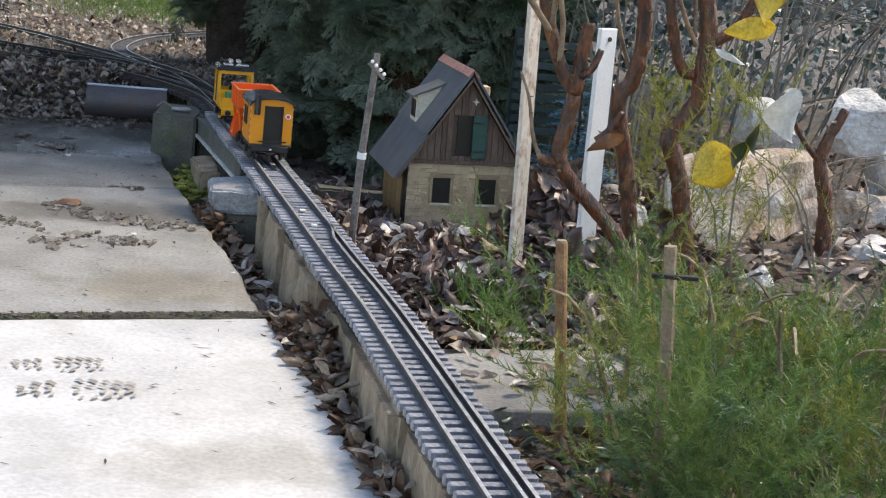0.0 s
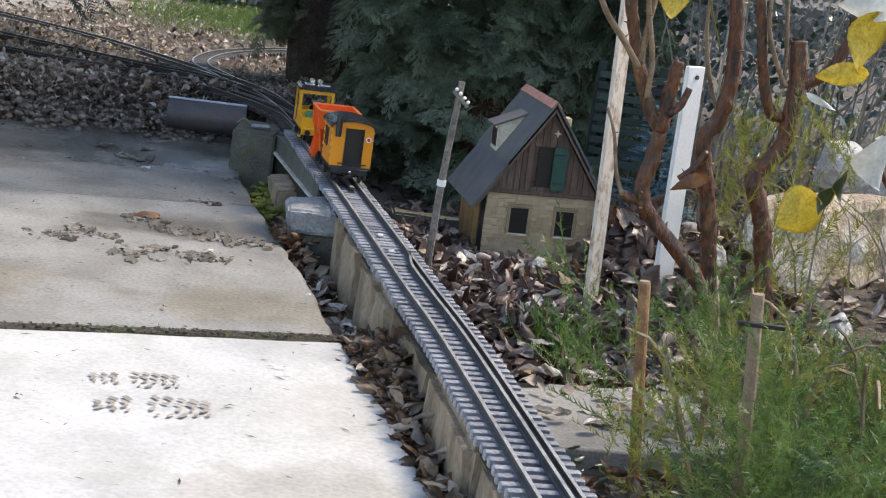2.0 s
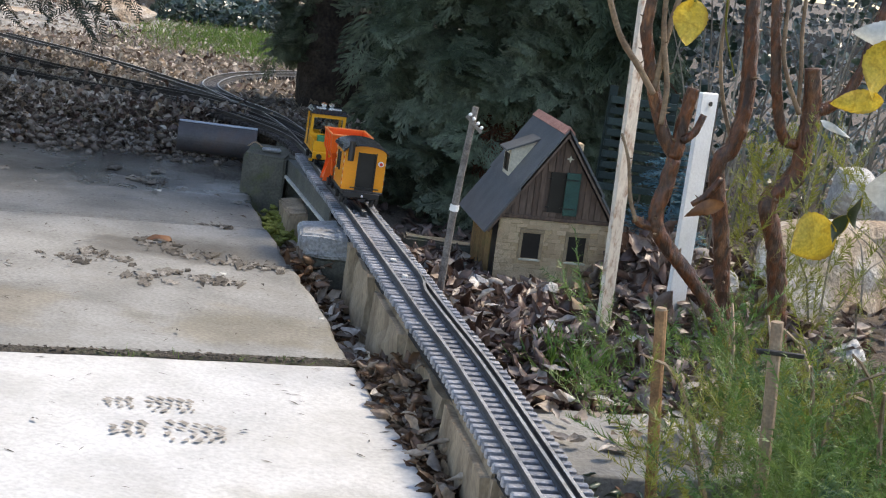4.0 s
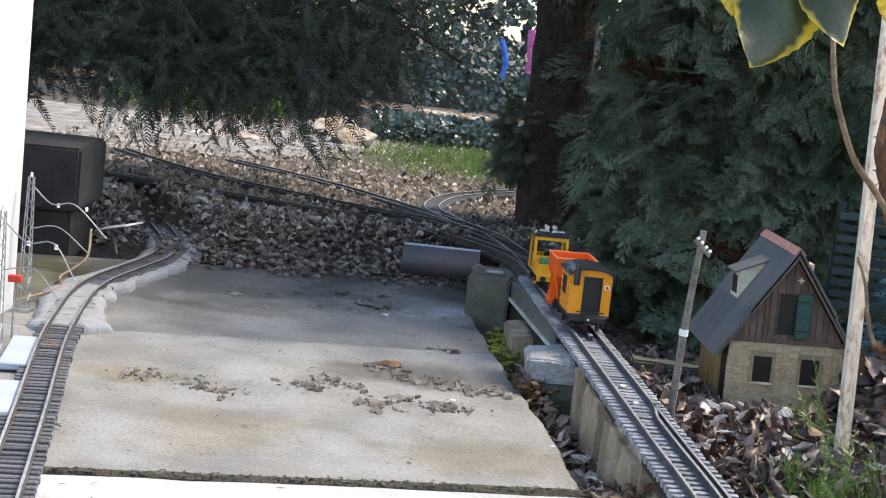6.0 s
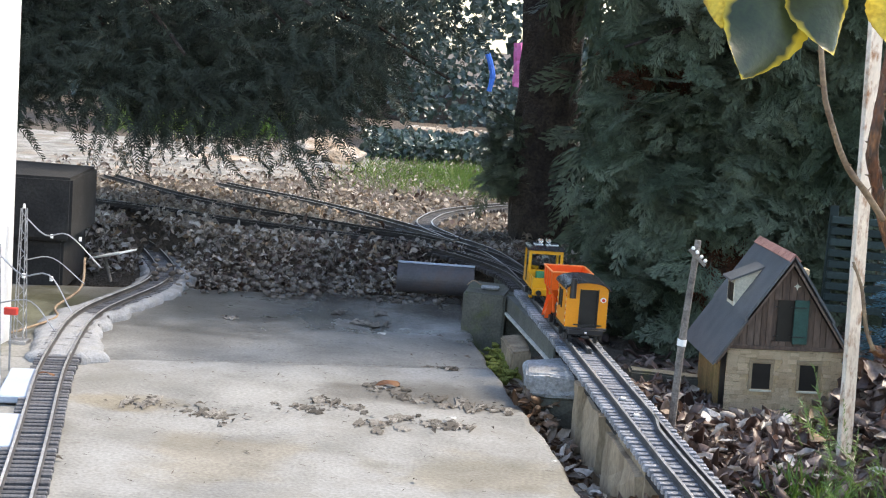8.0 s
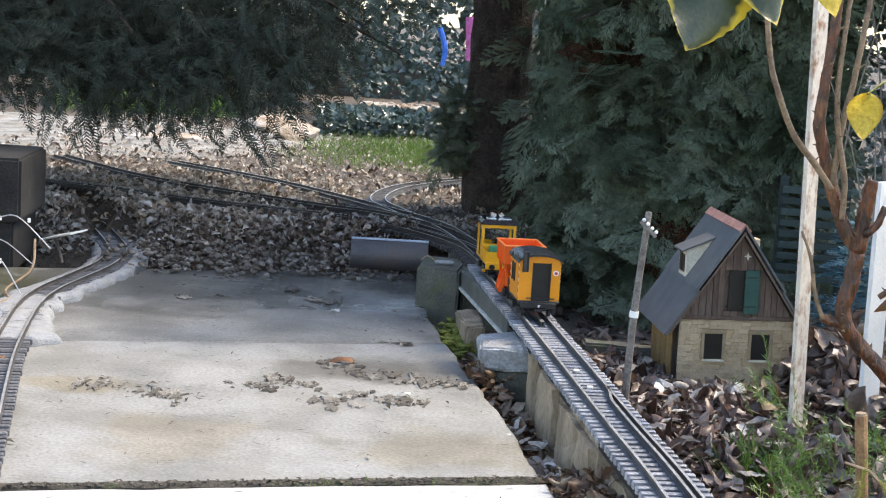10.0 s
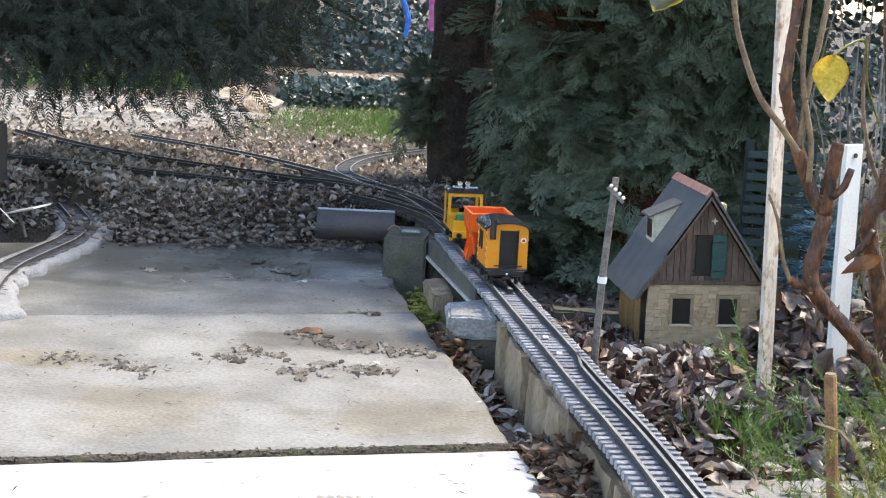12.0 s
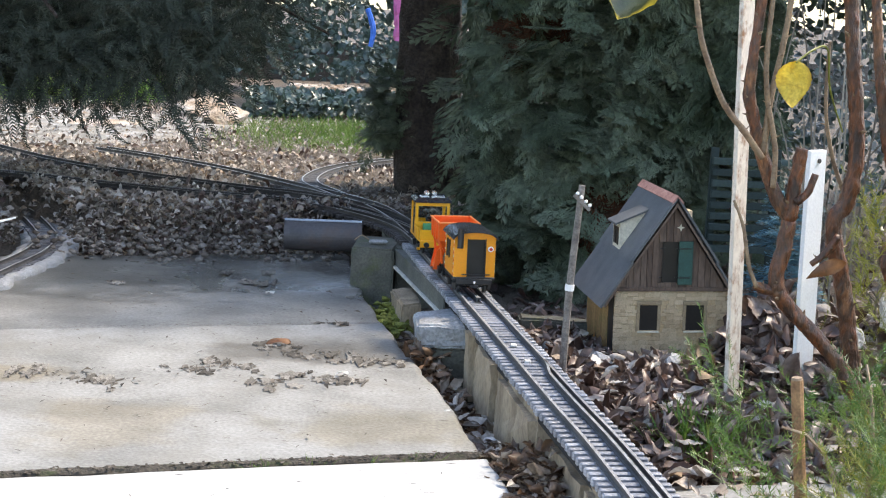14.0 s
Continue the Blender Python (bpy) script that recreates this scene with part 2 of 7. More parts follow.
FERN = leafy(mat("feathery_green", [(0.035, 0.085, 0.022), (0.085, 0.16, 0.035), (0.17, 0.24, 0.065), (0.055, 0.125, 0.06)], 0.45, 13, 90, 0.0, amount=0.35), 0.4)
FERN_YELLOW = leafy(mat("yellowing_green", [(0.16, 0.19, 0.03), (0.28, 0.27, 0.06)], 0.5, 12, 120, 0.0, spread="island", amount=0.3), 0.4)
IVY = leafy(mat("ivy_leaves", [(0.02, 0.042, 0.032), (0.045, 0.082, 0.058), (0.085, 0.125, 0.105), (0.03, 0.055, 0.045)], 0.3, 20, 120, 0.0, spread="island", amount=0.3, spec=0.8), 0.2)
GREY_LEAF = leafy(mat("grey_blue_leaves", [(0.12, 0.145, 0.155), (0.24, 0.27, 0.29), (0.07, 0.09, 0.085), (0.40, 0.42, 0.43)], 0.5, 20, 120, 0.0, spread="island", amount=0.3), 0.3)
BLUE_FIR = leafy(mat("blue_fir_needles", [(0.07, 0.18, 0.23), (0.15, 0.30, 0.37)], 0.5, 20, 120, 0.0, amount=0.3), 0.2)
YELLOW_LEAF = leafy(edged(mat("yellow_leaf", [(0.50, 0.31, 0.02), (0.68, 0.49, 0.06), (0.56, 0.38, 0.03)], 0.5, 60, 260, 0.3, amount=0.25), (0.34, 0.20, 0.02), 0.8, 1.1), 0.4)
OLIVE_LEAF = leafy(edged(mat("green_leaf", [(0.018, 0.030, 0.009), (0.040, 0.056, 0.016)], 0.4, 18, 200, 0.3, amount=0.25), (0.55, 0.40, 0.03), 0.80, 1.0), 0.14)
PALE_LEAF = leafy(mat("pale_leaf_underside", [(0.50, 0.50, 0.46), (0.68, 0.68, 0.64)], 0.5, 30, 200, 0.3, amount=0.15), 0.3)
BROWN_LEAF = leafy(mat("brown_leaf", [(0.10, 0.04, 0.015), (0.22, 0.10, 0.04)], 0.5, 30, 200, 0.3, amount=0.3), 0.2)
ROCK = mat("white_rock", [(0.22, 0.145, 0.085), (0.42, 0.345, 0.26), (0.60, 0.57, 0.53)], 0.85, 11, 120, 0.9, amount=0.35, coarse=(7, (0.17, 0.10, 0.05), 0.9), depth=0.006)
ROCK_WHITE = mat("bleached_rock", [(0.42, 0.40, 0.37), (0.64, 0.63, 0.61)], 0.85, 12, 130, 0.9, amount=0.3, coarse=(9, (0.30, 0.25, 0.19), 0.7), depth=0.005)
PEBBLE = mat("pebbles", [(0.16, 0.15, 0.14), (0.42, 0.41, 0.40), (0.60, 0.59, 0.57)], 0.85, 30, 160, 0.5, spread="object", amount=0.25)
STONE = mat("house_stone", [(0.66, 0.48, 0.29), (0.82, 0.64, 0.42), (0.74, 0.57, 0.37), (0.60, 0.43, 0.26)], 0.92, 70, 380, 1.0, spread="object", amount=0.34, depth=0.002)
STONE_JOINT = mat("house_mortar", [(0.46, 0.335, 0.195), (0.55, 0.415, 0.255)], 0.95, 90, 420, 0.8, amount=0.25, depth=0.001)
PLANK = mat("house_plank", [(0.095, 0.060, 0.042), (0.15, 0.10, 0.072), (0.12, 0.085, 0.065)], 0.75, 70, 300, 0.6, spread="object", amount=0.45, coarse=(30, (0.06, 0.04, 0.03), 0.5), depth=0.001, stretch=(1, 1, 0.2))
PLANK_WARM = mat("house_side_plank", [(0.22, 0.13, 0.05), (0.34, 0.22, 0.09)], 0.75, 60, 300, 0.5, spread="object", amount=0.4, coarse=(40, (0.13, 0.13, 0.03), 0.6), depth=0.0008)
SLATE = mat("roof_slate", [(0.075, 0.080, 0.085), (0.11, 0.115, 0.12)], 0.55, 30, 420, 0.4, amount=0.25, coarse=(22, (0.13, 0.13, 0.12), 0.4), depth=0.0006)
FRAME_TAN = mat("window_surround", [(0.27, 0.20, 0.12), (0.34, 0.26, 0.165)], 0.9, 60, 420, 0.4, amount=0.25, depth=0.0008)
RIDGE = mat("ridge_tile", [(0.28, 0.13, 0.10), (0.40, 0.21, 0.17)], 0.8, 50, 320, 0.4, amount=0.3)
SHUTTER = mat("shutter_green", [(0.016, 0.062, 0.050), (0.026, 0.085, 0.066)], 0.6, 50, 320, 0.3, amount=0.3)
CREAM = mat("cream_trim", [(0.52, 0.48, 0.37), (0.64, 0.60, 0.48)], 0.7, 50, 320, 0.2, amount=0.2)
DARK = mat("dark_opening", [(0.012, 0.011, 0.010), (0.022, 0.02, 0.018)], 0.35, 30, 200, 0.0, amount=0.2)
BLACK = mat("black_plastic", [(0.010, 0.010, 0.011), (0.020, 0.020, 0.022)], 0.32, 40, 320, 0.1, amount=0.2, spec=0.6)
ROOF_BLACK = mat("roof_black", [(0.014, 0.016, 0.022), (0.026, 0.030, 0.040)], 0.22, 30, 320, 0.1, amount=0.2, spec=0.8)
YELLOW = mat("yellow_plastic", [(0.74, 0.33, 0.012), (0.80, 0.38, 0.018)], 0.35, 25, 320, 0.05, amount=0.07)
AMBER = mat("amber_plastic", [(0.78, 0.27, 0.010), (0.84, 0.31, 0.014)], 0.35, 25, 320, 0.05, amount=0.07)
ORANGE = mat("orange_plastic", [(0.80, 0.10, 0.008), (0.86, 0.13, 0.012)], 0.38, 25, 320, 0.05, amount=0.08)
ORANGE_RIM = mat("orange_worn_rim", [(0.85, 0.22, 0.05), (0.9, 0.30, 0.09)], 0.4, 25, 320, 0.05, amount=0.1)
WHITE_TRIM = mat("white_plastic", [(0.78, 0.76, 0.72), (0.84, 0.82, 0.79)], 0.4, 30, 300, 0.0, amount=0.08)
RED = mat("red_plastic", [(0.55, 0.03, 0.02), (0.62, 0.05, 0.03)], 0.4, 30, 300, 0.0, amount=0.1)
GREEN_BOX = mat("green_plastic", [(0.04, 0.20, 0.08), (0.06, 0.26, 0.11)], 0.5, 30, 300, 0.0, amount=0.2)
CHROME = mat("chrome", [(0.75, 0.75, 0.76), (0.85, 0.85, 0.86)], 0.2, 30, 300, 0.0, metal=1.0, amount=0.05)
PLATE_BLUE = mat("pale_blue_plate", [(0.36, 0.41, 0.48), (0.45, 0.50, 0.58)], 0.45, 14, 300, 0.1, amount=0.1)
WIRE = mat("grey_wire", [(0.30, 0.30, 0.31), (0.48, 0.48, 0.49)], 0.4, 40, 300, 0.0, metal=0.7, amount=0.2)
TUNNEL = mat("dark_concrete", [(0.018, 0.017, 0.017), (0.040, 0.038, 0.036)], 0.9, 12, 180, 0.7, amount=0.35)
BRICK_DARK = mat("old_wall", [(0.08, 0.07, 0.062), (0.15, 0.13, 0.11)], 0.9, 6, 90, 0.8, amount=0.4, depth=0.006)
BLUE_TOY = mat("blue_cloth", [(0.03, 0.13, 0.55), (0.05, 0.2, 0.7)], 0.7, 5, 60, 0.2, amount=0.2)
PINK_TOY = mat("pink_cloth", [(0.5, 0.10, 0.28), (0.62, 0.16, 0.38)], 0.7, 5, 60, 0.2, amount=0.2)
FENCE = mat("green_slats", [(0.012, 0.024, 0.022), (0.03, 0.05, 0.045)], 0.8, 20, 160, 0.4, spread="object", amount=0.3)
GLASS = bpy.data.materials.new("window_glass")
GLASS.use_nodes = True
_g = GLASS.node_tree.nodes["Principled BSDF"]
_g.inputs["Base Color"].default_value = (0.9, 0.95, 0.93, 1)
_g.inputs["Roughness"].default_value, _g.inputs["Transmission Weight"].default_value, _g.inputs["IOR"].default_value = 0.05, 1.0, 1.2


# ---- mesh helpers ----
def link(name, bm, material, parent=None, label="", smooth=False):
    me = bpy.data.meshes.new(name)
    bm.to_mesh(me)
    bm.free()
    for f in me.polygons:
        f.use_smooth = smooth
    me.materials.append(material)
    ob = new(name, me)
    if parent is not None:
        ob.parent = parent
    if label:
        ob["label"] = label
    return ob


def part(name, bm, material, parent, label="", smooth=False):
    return link(name, bm, material, parent, label, smooth)


def thing(name, m, label, category, group="", kind=""):
    ob = new(name)
    ob.empty_display_size = 0.02
    ob.matrix_world = m
    return tagged(ob, label, category, group, kind)


def box(x0, x1, y0, y1, z0, z1, bevel=0.0, bm=None):
    bm = bm or bmesh.new()
    made = bmesh.ops.create_cube(bm, size=1.0)["verts"]
    for v in made:
        v.co = Vector(((x0 + x1) / 2 + v.co.x * (x1 - x0), (y0 + y1) / 2 + v.co.y * (y1 - y0), (z0 + z1) / 2 + v.co.z * (z1 - z0)))
    if bevel:
        es = list({e for v in made for e in v.link_edges})
        bmesh.ops.bevel(bm, geom=es, offset=bevel, segments=1, affect="EDGES", profile=0.5)
    return bm


def prism(outline, axis, a, b, bm=None):
    """A polygon given in two axes, pushed from a to b along the third."""
    bm = bm or bmesh.new()

    def at(p, d):
        return {"x": (d, p[0], p[1]), "y": (p[0], d, p[1]), "z": (p[0], p[1], d)}[axis]
    lo = [bm.verts.new(at(p, a)) for p in outline]
    hi = [bm.verts.new(at(p, b)) for p in outline]
    n = len(outline)
    bm.faces.new(lo[::-1])
    bm.faces.new(hi)
    for k in range(n):
        bm.faces.new((lo[k], lo[(k + 1) % n], hi[(k + 1) % n], hi[k]))
    bmesh.ops.recalc_face_normals(bm, faces=bm.faces[:])
    return bm


def rod(p, q, r0, r1=None, seg=10, bm=None):
    bm = bm or bmesh.new()
    p, q = Vector(p), Vector(q)
    d = q - p
    m = Matrix.Translation((p + q) / 2) @ d.to_track_quat("Z", "Y").to_matrix().to_4x4()
    bmesh.ops.create_cone(bm, cap_ends=True, segments=seg, radius1=r0, radius2=r0 if r1 is None else r1, depth=d.length, matrix=m)
    return bm


def smooth_line(pts, step):
    """Points at even steps on a smooth line through pts."""
    P = [Vector(p) for p in pts]
    P = [P[0] * 2 - P[1]] + P + [P[-1] * 2 - P[-2]]
    dense = []
    for k in range(1, len(P) - 2):
        a, b, c, d = P[k - 1:k + 3]
        for s in range(24):
            t = s / 24
            dense.append(0.5 * ((2 * b) + (c - a) * t + (2 * a - 5 * b + 4 * c - d) * t * t + (3 * b - a - 3 * c + d) * t ** 3))
    dense.append(P[-2])
    out, left = [dense[0].copy()], step
    for a, b in zip(dense, dense[1:]):
        L = (b - a).length
        while L >= left and L > 0:
            a = a + (b - a) * (left / L)
            out.append(a.copy())
            L = (b - a).length
            left = step
        left -= L
    if (out[-1] - dense[-1]).length > 0.25 * step:
        out.append(dense[-1].copy())
    return out


def tube(pts, radii, seg=8, step=None, knobs=0.0, bm=None, seed=0):
    """A tapered, slightly knobbly limb along pts."""
    bm = bm or bmesh.new()
    rnd = random.Random(seed)
    line = smooth_line(pts, step or max(0.004, sum(radii) / len(radii) * 1.1))
    n = len(line)
    rings = []
    side = None
    for k, p in enumerate(line):
        d = (line[min(k + 1, n - 1)] - line[max(k - 1, 0)]).normalized()
        if side is None:
            side = d.orthogonal().normalized()
        side = (side - d * side.dot(d)).normalized()
        up = d.cross(side)
        f = k / max(1, n - 1) * (len(radii) - 1)
        j = min(int(f), len(radii) - 2)
        r = radii[j] + (radii[j + 1] - radii[j]) * (f - j)
        ring = []
        for s in range(seg):
            a = s / seg * 2 * math.pi
            rr = r * (1 + knobs * (noise.noise(Vector((p.x * 60 + s * 3.1, p.y * 60, p.z * 60 + seed))) + rnd.uniform(-0.3, 0.3)))
            ring.append(bm.verts.new(p + (side * math.cos(a) + up * math.sin(a)) * rr))
        rings.append(ring)
    for a, b in zip(rings, rings[1:]):
        for s in range(seg):
            bm.faces.new((a[s], a[(s + 1) % seg], b[(s + 1) % seg], b[s]))
    bm.faces.new(rings[0][::-1])
    bm.faces.new(rings[-1])
    return bm


def pooled(name, base, mats, material, parent=None, label="", category="", kind=""):
    """Many small copies of base shapes joined in one mesh. base: list of (verts array, faces); mats: list of (index, 4x4)."""
    V, F, at = [], [], 0
    for k, m in mats:
        v, f = base[k]
        M = np.array(m)
        V.append(v @ M[:3, :3].T + M[:3, 3])
        F += [tuple(i + at for i in face) for face in f]
        at += len(v)
    me = bpy.data.meshes.new(name)
    me.from_pydata(np.concatenate(V).tolist(), [], F)
    me.materials.append(material)
    if base is LEAVES or base is SMALL_LEAVES:
        for f in me.polygons:
            f.use_smooth = True
    ob = new(name, me)
    if parent is not None:
        ob.parent = parent
    return tagged(ob, label, category, kind=kind)


def turn_to(p, d, up, s):
    """A pose at p whose y axis runs along d and whose z axis lies near up, scaled by s."""
    d = d.normalized()
    x = d.cross(up)
    x = x.normalized() if x.length > 1e-4 else d.orthogonal().normalized()
    z = x.cross(d)
    return Matrix(((x.x * s, d.x * s, z.x * s, p.x), (x.y * s, d.y * s, z.y * s, p.y), (x.z * s, d.z * s, z.z * s, p.z), (0, 0, 0, 1)))


R = random.Random(7)


def rvec():
    return Vector((R.gauss(0, 1), R.gauss(0, 1), R.gauss(0, 1))).normalized()


def leaf_shape(curl, width, twist=0.0, n=4, ragged=0.0):
    """A curled leaf of length 1 along y; ragged gives it lobes and crumples."""
    v, f = [], []
    for k in range(n + 1):
        t = k / n
        w = width * math.sin(math.pi * min(0.98, max(0.03, t)) ** 0.85) * 0.5
        z = curl * math.sin(t * math.pi) * 0.35 + curl * 0.4 * t * t
        for s in (-1, 0, 1):
            ww = w * (1 + ragged * math.sin(t * 15 + s + curl * 9))
            lump = ragged * 0.18 * math.sin(t * 9 + s * 2.1 + twist * 20)
            v.append((s * ww * math.cos(curl) + ragged * 0.06 * math.sin(t * 7 + curl * 5), t, z + abs(s) * w * curl * 0.7 + s * twist * t * w * 2 + lump))
    for k in range(n):
        a = 3 * k
        f += [(a, a + 1, a + 4, a + 3), (a + 1, a + 2, a + 5, a + 4)]
    return np.array(v), f


def dead_leaf(seed):
    """A withered leaf of length 1 along y: rolled rims, folded midrib, torn outline."""
    r = random.Random(seed)
    roll, bow, width, lean = r.uniform(0.6, 2.3) * r.choice((1, 1, -1)), r.uniform(-0.5, 0.8), r.uniform(0.52, 0.92), r.uniform(-0.35, 0.35)
    v, f, n = [], [], 6
    for k in range(n + 1):
        t = k / n
        w = width * 0.5 * math.sin(math.pi * min(0.985, max(0.02, t)) ** 0.8) ** 0.8 * r.uniform(0.72, 1.12)
        for s in (-1, -0.55, 0, 0.55, 1):
            a = s * roll * (0.7 + 0.5 * t)
            x = w * (math.sin(a) / roll if abs(roll) > 0.05 else s)
            z = w * (1 - math.cos(a)) / abs(roll) * (1 if roll > 0 else -1) + bow * t * (1 - t) * 0.9 + lean * s * w * t
            v.append((x + r.gauss(0, 0.012), t + abs(s) * r.gauss(0.0, 0.035), z + r.gauss(0, 0.022)))
    for k in range(n):
        for c in range(4):
            a = 5 * k + c
            f.append((a, a + 1, a + 6, a + 5))
    return np.array(v), f


def spray_shape(pairs, droop, lobe, seed):
    """A flat fern-like conifer spray of length 1 along y."""
    r = random.Random(seed)
    v, f = [], []

    def blade(x, y, z, dx, dy, L, w):
        k = len(v)
        px, py = -dy, dx
        v.extend([(x, y, z), (x + dx * L * 0.5 + px * w, y + dy * L * 0.5 + py * w, z - droop * L * 0.1), (x + dx * L, y + dy * L, z - droop * L * 0.35),
                  (x + dx * L * 0.5 - px * w, y + dy * L * 0.5 - py * w, z - droop * L * 0.1)])
        f.append((k, k + 1, k + 2, k + 3))
    blade(0, 0, 0, 0, 1, 1.0, 0.02)
    for k in range(pairs):
        t = 0.12 + 0.85 * k / pairs
        z = -droop * t * t * 0.35
        for s in (-1, 1):
            a = radians(r.uniform(32, 58))
            L = lobe * (1.15 - t) * r.uniform(0.75, 1.2)
            dx, dy = s * math.sin(a), math.cos(a)
            blade(0, t, z, dx, dy, L, 0.035 * r.uniform(0.8, 1.3))
            for q in (0.35, 0.65):
                b = a * 0.25
                blade(dx * L * q, t + dy * L * q, z, s * math.sin(b), math.cos(b), L * 0.42, 0.026)
    return np.array(v, float), f


LEAVES = [dead_leaf(k) for k in range(14)]
SMALL_LEAVES = [leaf_shape(c, w, tw, 3, g) for c, w, tw, g in ((0.5, 0.5, 0.5, 0.32), (0.85, 0.6, -0.6, 0.25), (-0.6, 0.42, 0.7, 0.35), (0.25, 0.6, 0.3, 0.4), (1.1, 0.75, 0.4, 0.22), (0.8, 0.36, 0.9, 0.3), (-1.0, 0.65, -0.5, 0.28), (0.4, 0.4, -0.8, 0.5))]
SPRAYS = [spray_shape(7, d, lb, k) for k, (d, lb) in enumerate(((0.6, 0.45), (1.0, 0.4), (0.3, 0.5), (1.3, 0.42)))]


def frond_shape(droop, seed):
    """A flat cypress spray of length 1 along y: a forked axis with blunt scaly fingers."""
    r = random.Random(seed)
    v, f = [], []

    def finger(x, y, dx, dy, L, w):
        k = len(v)
        px, py = -dy * w, dx * w
        for u, g in ((0, 0.6), (0.55, 1.0), (1.0, 0.45)):
            zz = -droop * (y + dy * L * u) ** 2 * 0.4
            v.append((x + dx * L * u + px * g, y + dy * L * u + py * g, zz + r.gauss(0, 0.006)))
            v.append((x + dx * L * u - px * g, y + dy * L * u - py * g, zz))
        f.append((k, k + 1, k + 3, k + 2))
        f.append((k + 2, k + 3, k + 5, k + 4))
    finger(0, 0, 0, 1, 1.0, 0.018)
    for k in range(8):
        t = 0.10 + 0.84 * k / 8
        for sd in (-1, 1):
            a = radians(r.uniform(30, 50))
            L = 0.50 * (1.08 - t) ** 0.8 * r.uniform(0.75, 1.2)
            dx, dy = sd * math.sin(a), math.cos(a)
            finger(0, t, dx, dy, L, 0.017)
            for q in (0.3, 0.55, 0.78):
                for e in (-1, 1):
                    b = a * sd + e * radians(r.uniform(28, 45))
                    finger(dx * L * q, t + dy * L * q, math.sin(b), math.cos(b), L * 0.36 * (1.15 - q * 0.6), 0.015)
    return np.array(v, float), f


def yew_shape(seed):
    """A yew twig of length 1 along y with two ranks of flat needles."""
    r = random.Random(seed)
    v, f = [], []
    sag = r.uniform(-0.12, 0.12)
    for k in range(17):
        t = 0.04 + 0.96 * k / 17
        for sd in (-1, 1):
            a = radians(r.uniform(48, 78) * (1.0 - 0.45 * t))
            L = 0.155 * (1.1 - 0.45 * t) * r.uniform(0.75, 1.15)
            dx, dy, w = sd * math.sin(a), math.cos(a), 0.017
            x0, n0 = sag * math.sin(t * 3), len(v)
            v += [(x0, t - w, 0), (x0 + dx * L * 0.6 - dy * w, t + dy * L * 0.6 - abs(dx) * w, r.uniform(-0.03, 0.02)), (x0 + dx * L, t + dy * L, r.uniform(-0.06, 0.02)), (x0, t + w, 0)]
            f.append((n0, n0 + 1, n0 + 2, n0 + 3))
    n0 = len(v)
    v += [(-0.010, 0, 0), (0.010, 0, 0), (sag * 0.14 + 0.004, 1, 0), (sag * 0.14 - 0.004, 1, 0)]
    f.append((n0, n0 + 1, n0 + 2, n0 + 3))
    return np.array(v, float), f


FRONDS = [frond_shape(d, k) for k, d in enumerate((0.4, 0.9, 0.1, 1.3))]
YEW = [yew_shape(k) for k in range(5)]
BLADES = [leaf_shape(c, 0.05, 0.1, 3) for c in (0.15, 0.5, -0.4)]


# ---- ground ----
def step01(a, b, x):
    t = min(1.0, max(0.0, (x - a) / (b - a)))
    return t * t * (3 - 2 * t)


def track_x(y):
    """Where the main line's middle runs."""
    ys = (0.6, 1.62, 1.86, 2.22, 2.575, 2.795, 3.14, 3.5)
    xs = (0.375, 0.25, 0.213, 0.16, 0.106, 0.070, 0.018, -0.05)
    return float(np.interp(y, ys, xs))


def slab_edge(y):
    return float(np.interp(y, (-2, 0, 1.0, 1.37, 1.6, 1.9, 2.18, 2.46, 2.73, 3.06, 3.48), (0.62, 0.45, 0.30, 0.22, 0.18, 0.112, 0.07, 0.01, -0.05, -0.10, -0.15)))


LEFT_LINE = np.array([(-0.796, 2.54), (-0.831, 2.73), (-0.841, 2.88), (-0.831, 3.02), (-0.820, 3.12), (-0.816, 3.21), (-0.822, 3.30), (-0.832, 3.39), (-0.850, 3.45), (-0.872, 3.52), (-0.925, 3.65), (-0.985, 3.785), (-1.07, 3.90),
                      (-1.157, 3.99), (-1.28, 4.08), (-1.4, 4.15)])


def ground_z(x, y):
    bumps = 0.012 * noise.noise(Vector((x * 7, y * 7, 3))) + 0.006 * noise.noise(Vector((x * 23, y * 23, 9)))
    left = -0.075
    chan = -0.048 + 0.6 * bumps + 0.045 * step01(2.12, 1.80, y)
    right = 0.012 + bumps + 0.04 * step01(0.50, 0.8, x) * step01(1.9, 2.2, y) + 0.04 * step01(0.8, 1.6, x) + 0.085 * math.exp(-((x - 0.60) / 0.075) ** 2 - ((y - 2.36) / 0.10) ** 2)
    e, tx = slab_edge(y), track_x(y)
    z = left + (chan - left) * step01(e - 0.03, e + 0.005, x)
    low = -0.030 + 0.5 * bumps
    rise = step01(1.82, 2.0, y) * (1 - 0.9 * step01(2.5, 2.65, y) * (1 - step01(0.3, 0.55, x)))
    z = z + (low + (right - low) * rise - z) * step01(tx + 0.0, tx + 0.12, x)
    back = 0.076 + 0.25 * bumps
    z = z + (back - z) * step01(3.42, 3.62, y + 0.05 * bumps)
    if x < -0.6 and y > 3.1:
        near = math.sqrt(float(np.min((LEFT_LINE[:, 0] - x) ** 2 + (LEFT_LINE[:, 1] - y) ** 2)))
        z = min(z, 0.002 + 0.3 * bumps + max(0.0, near - 0.075 + 0.025 * step01(3.6, 3.8, y)) * (1.1 + 4 * step01(3.55, 3.8, y)))
    return z


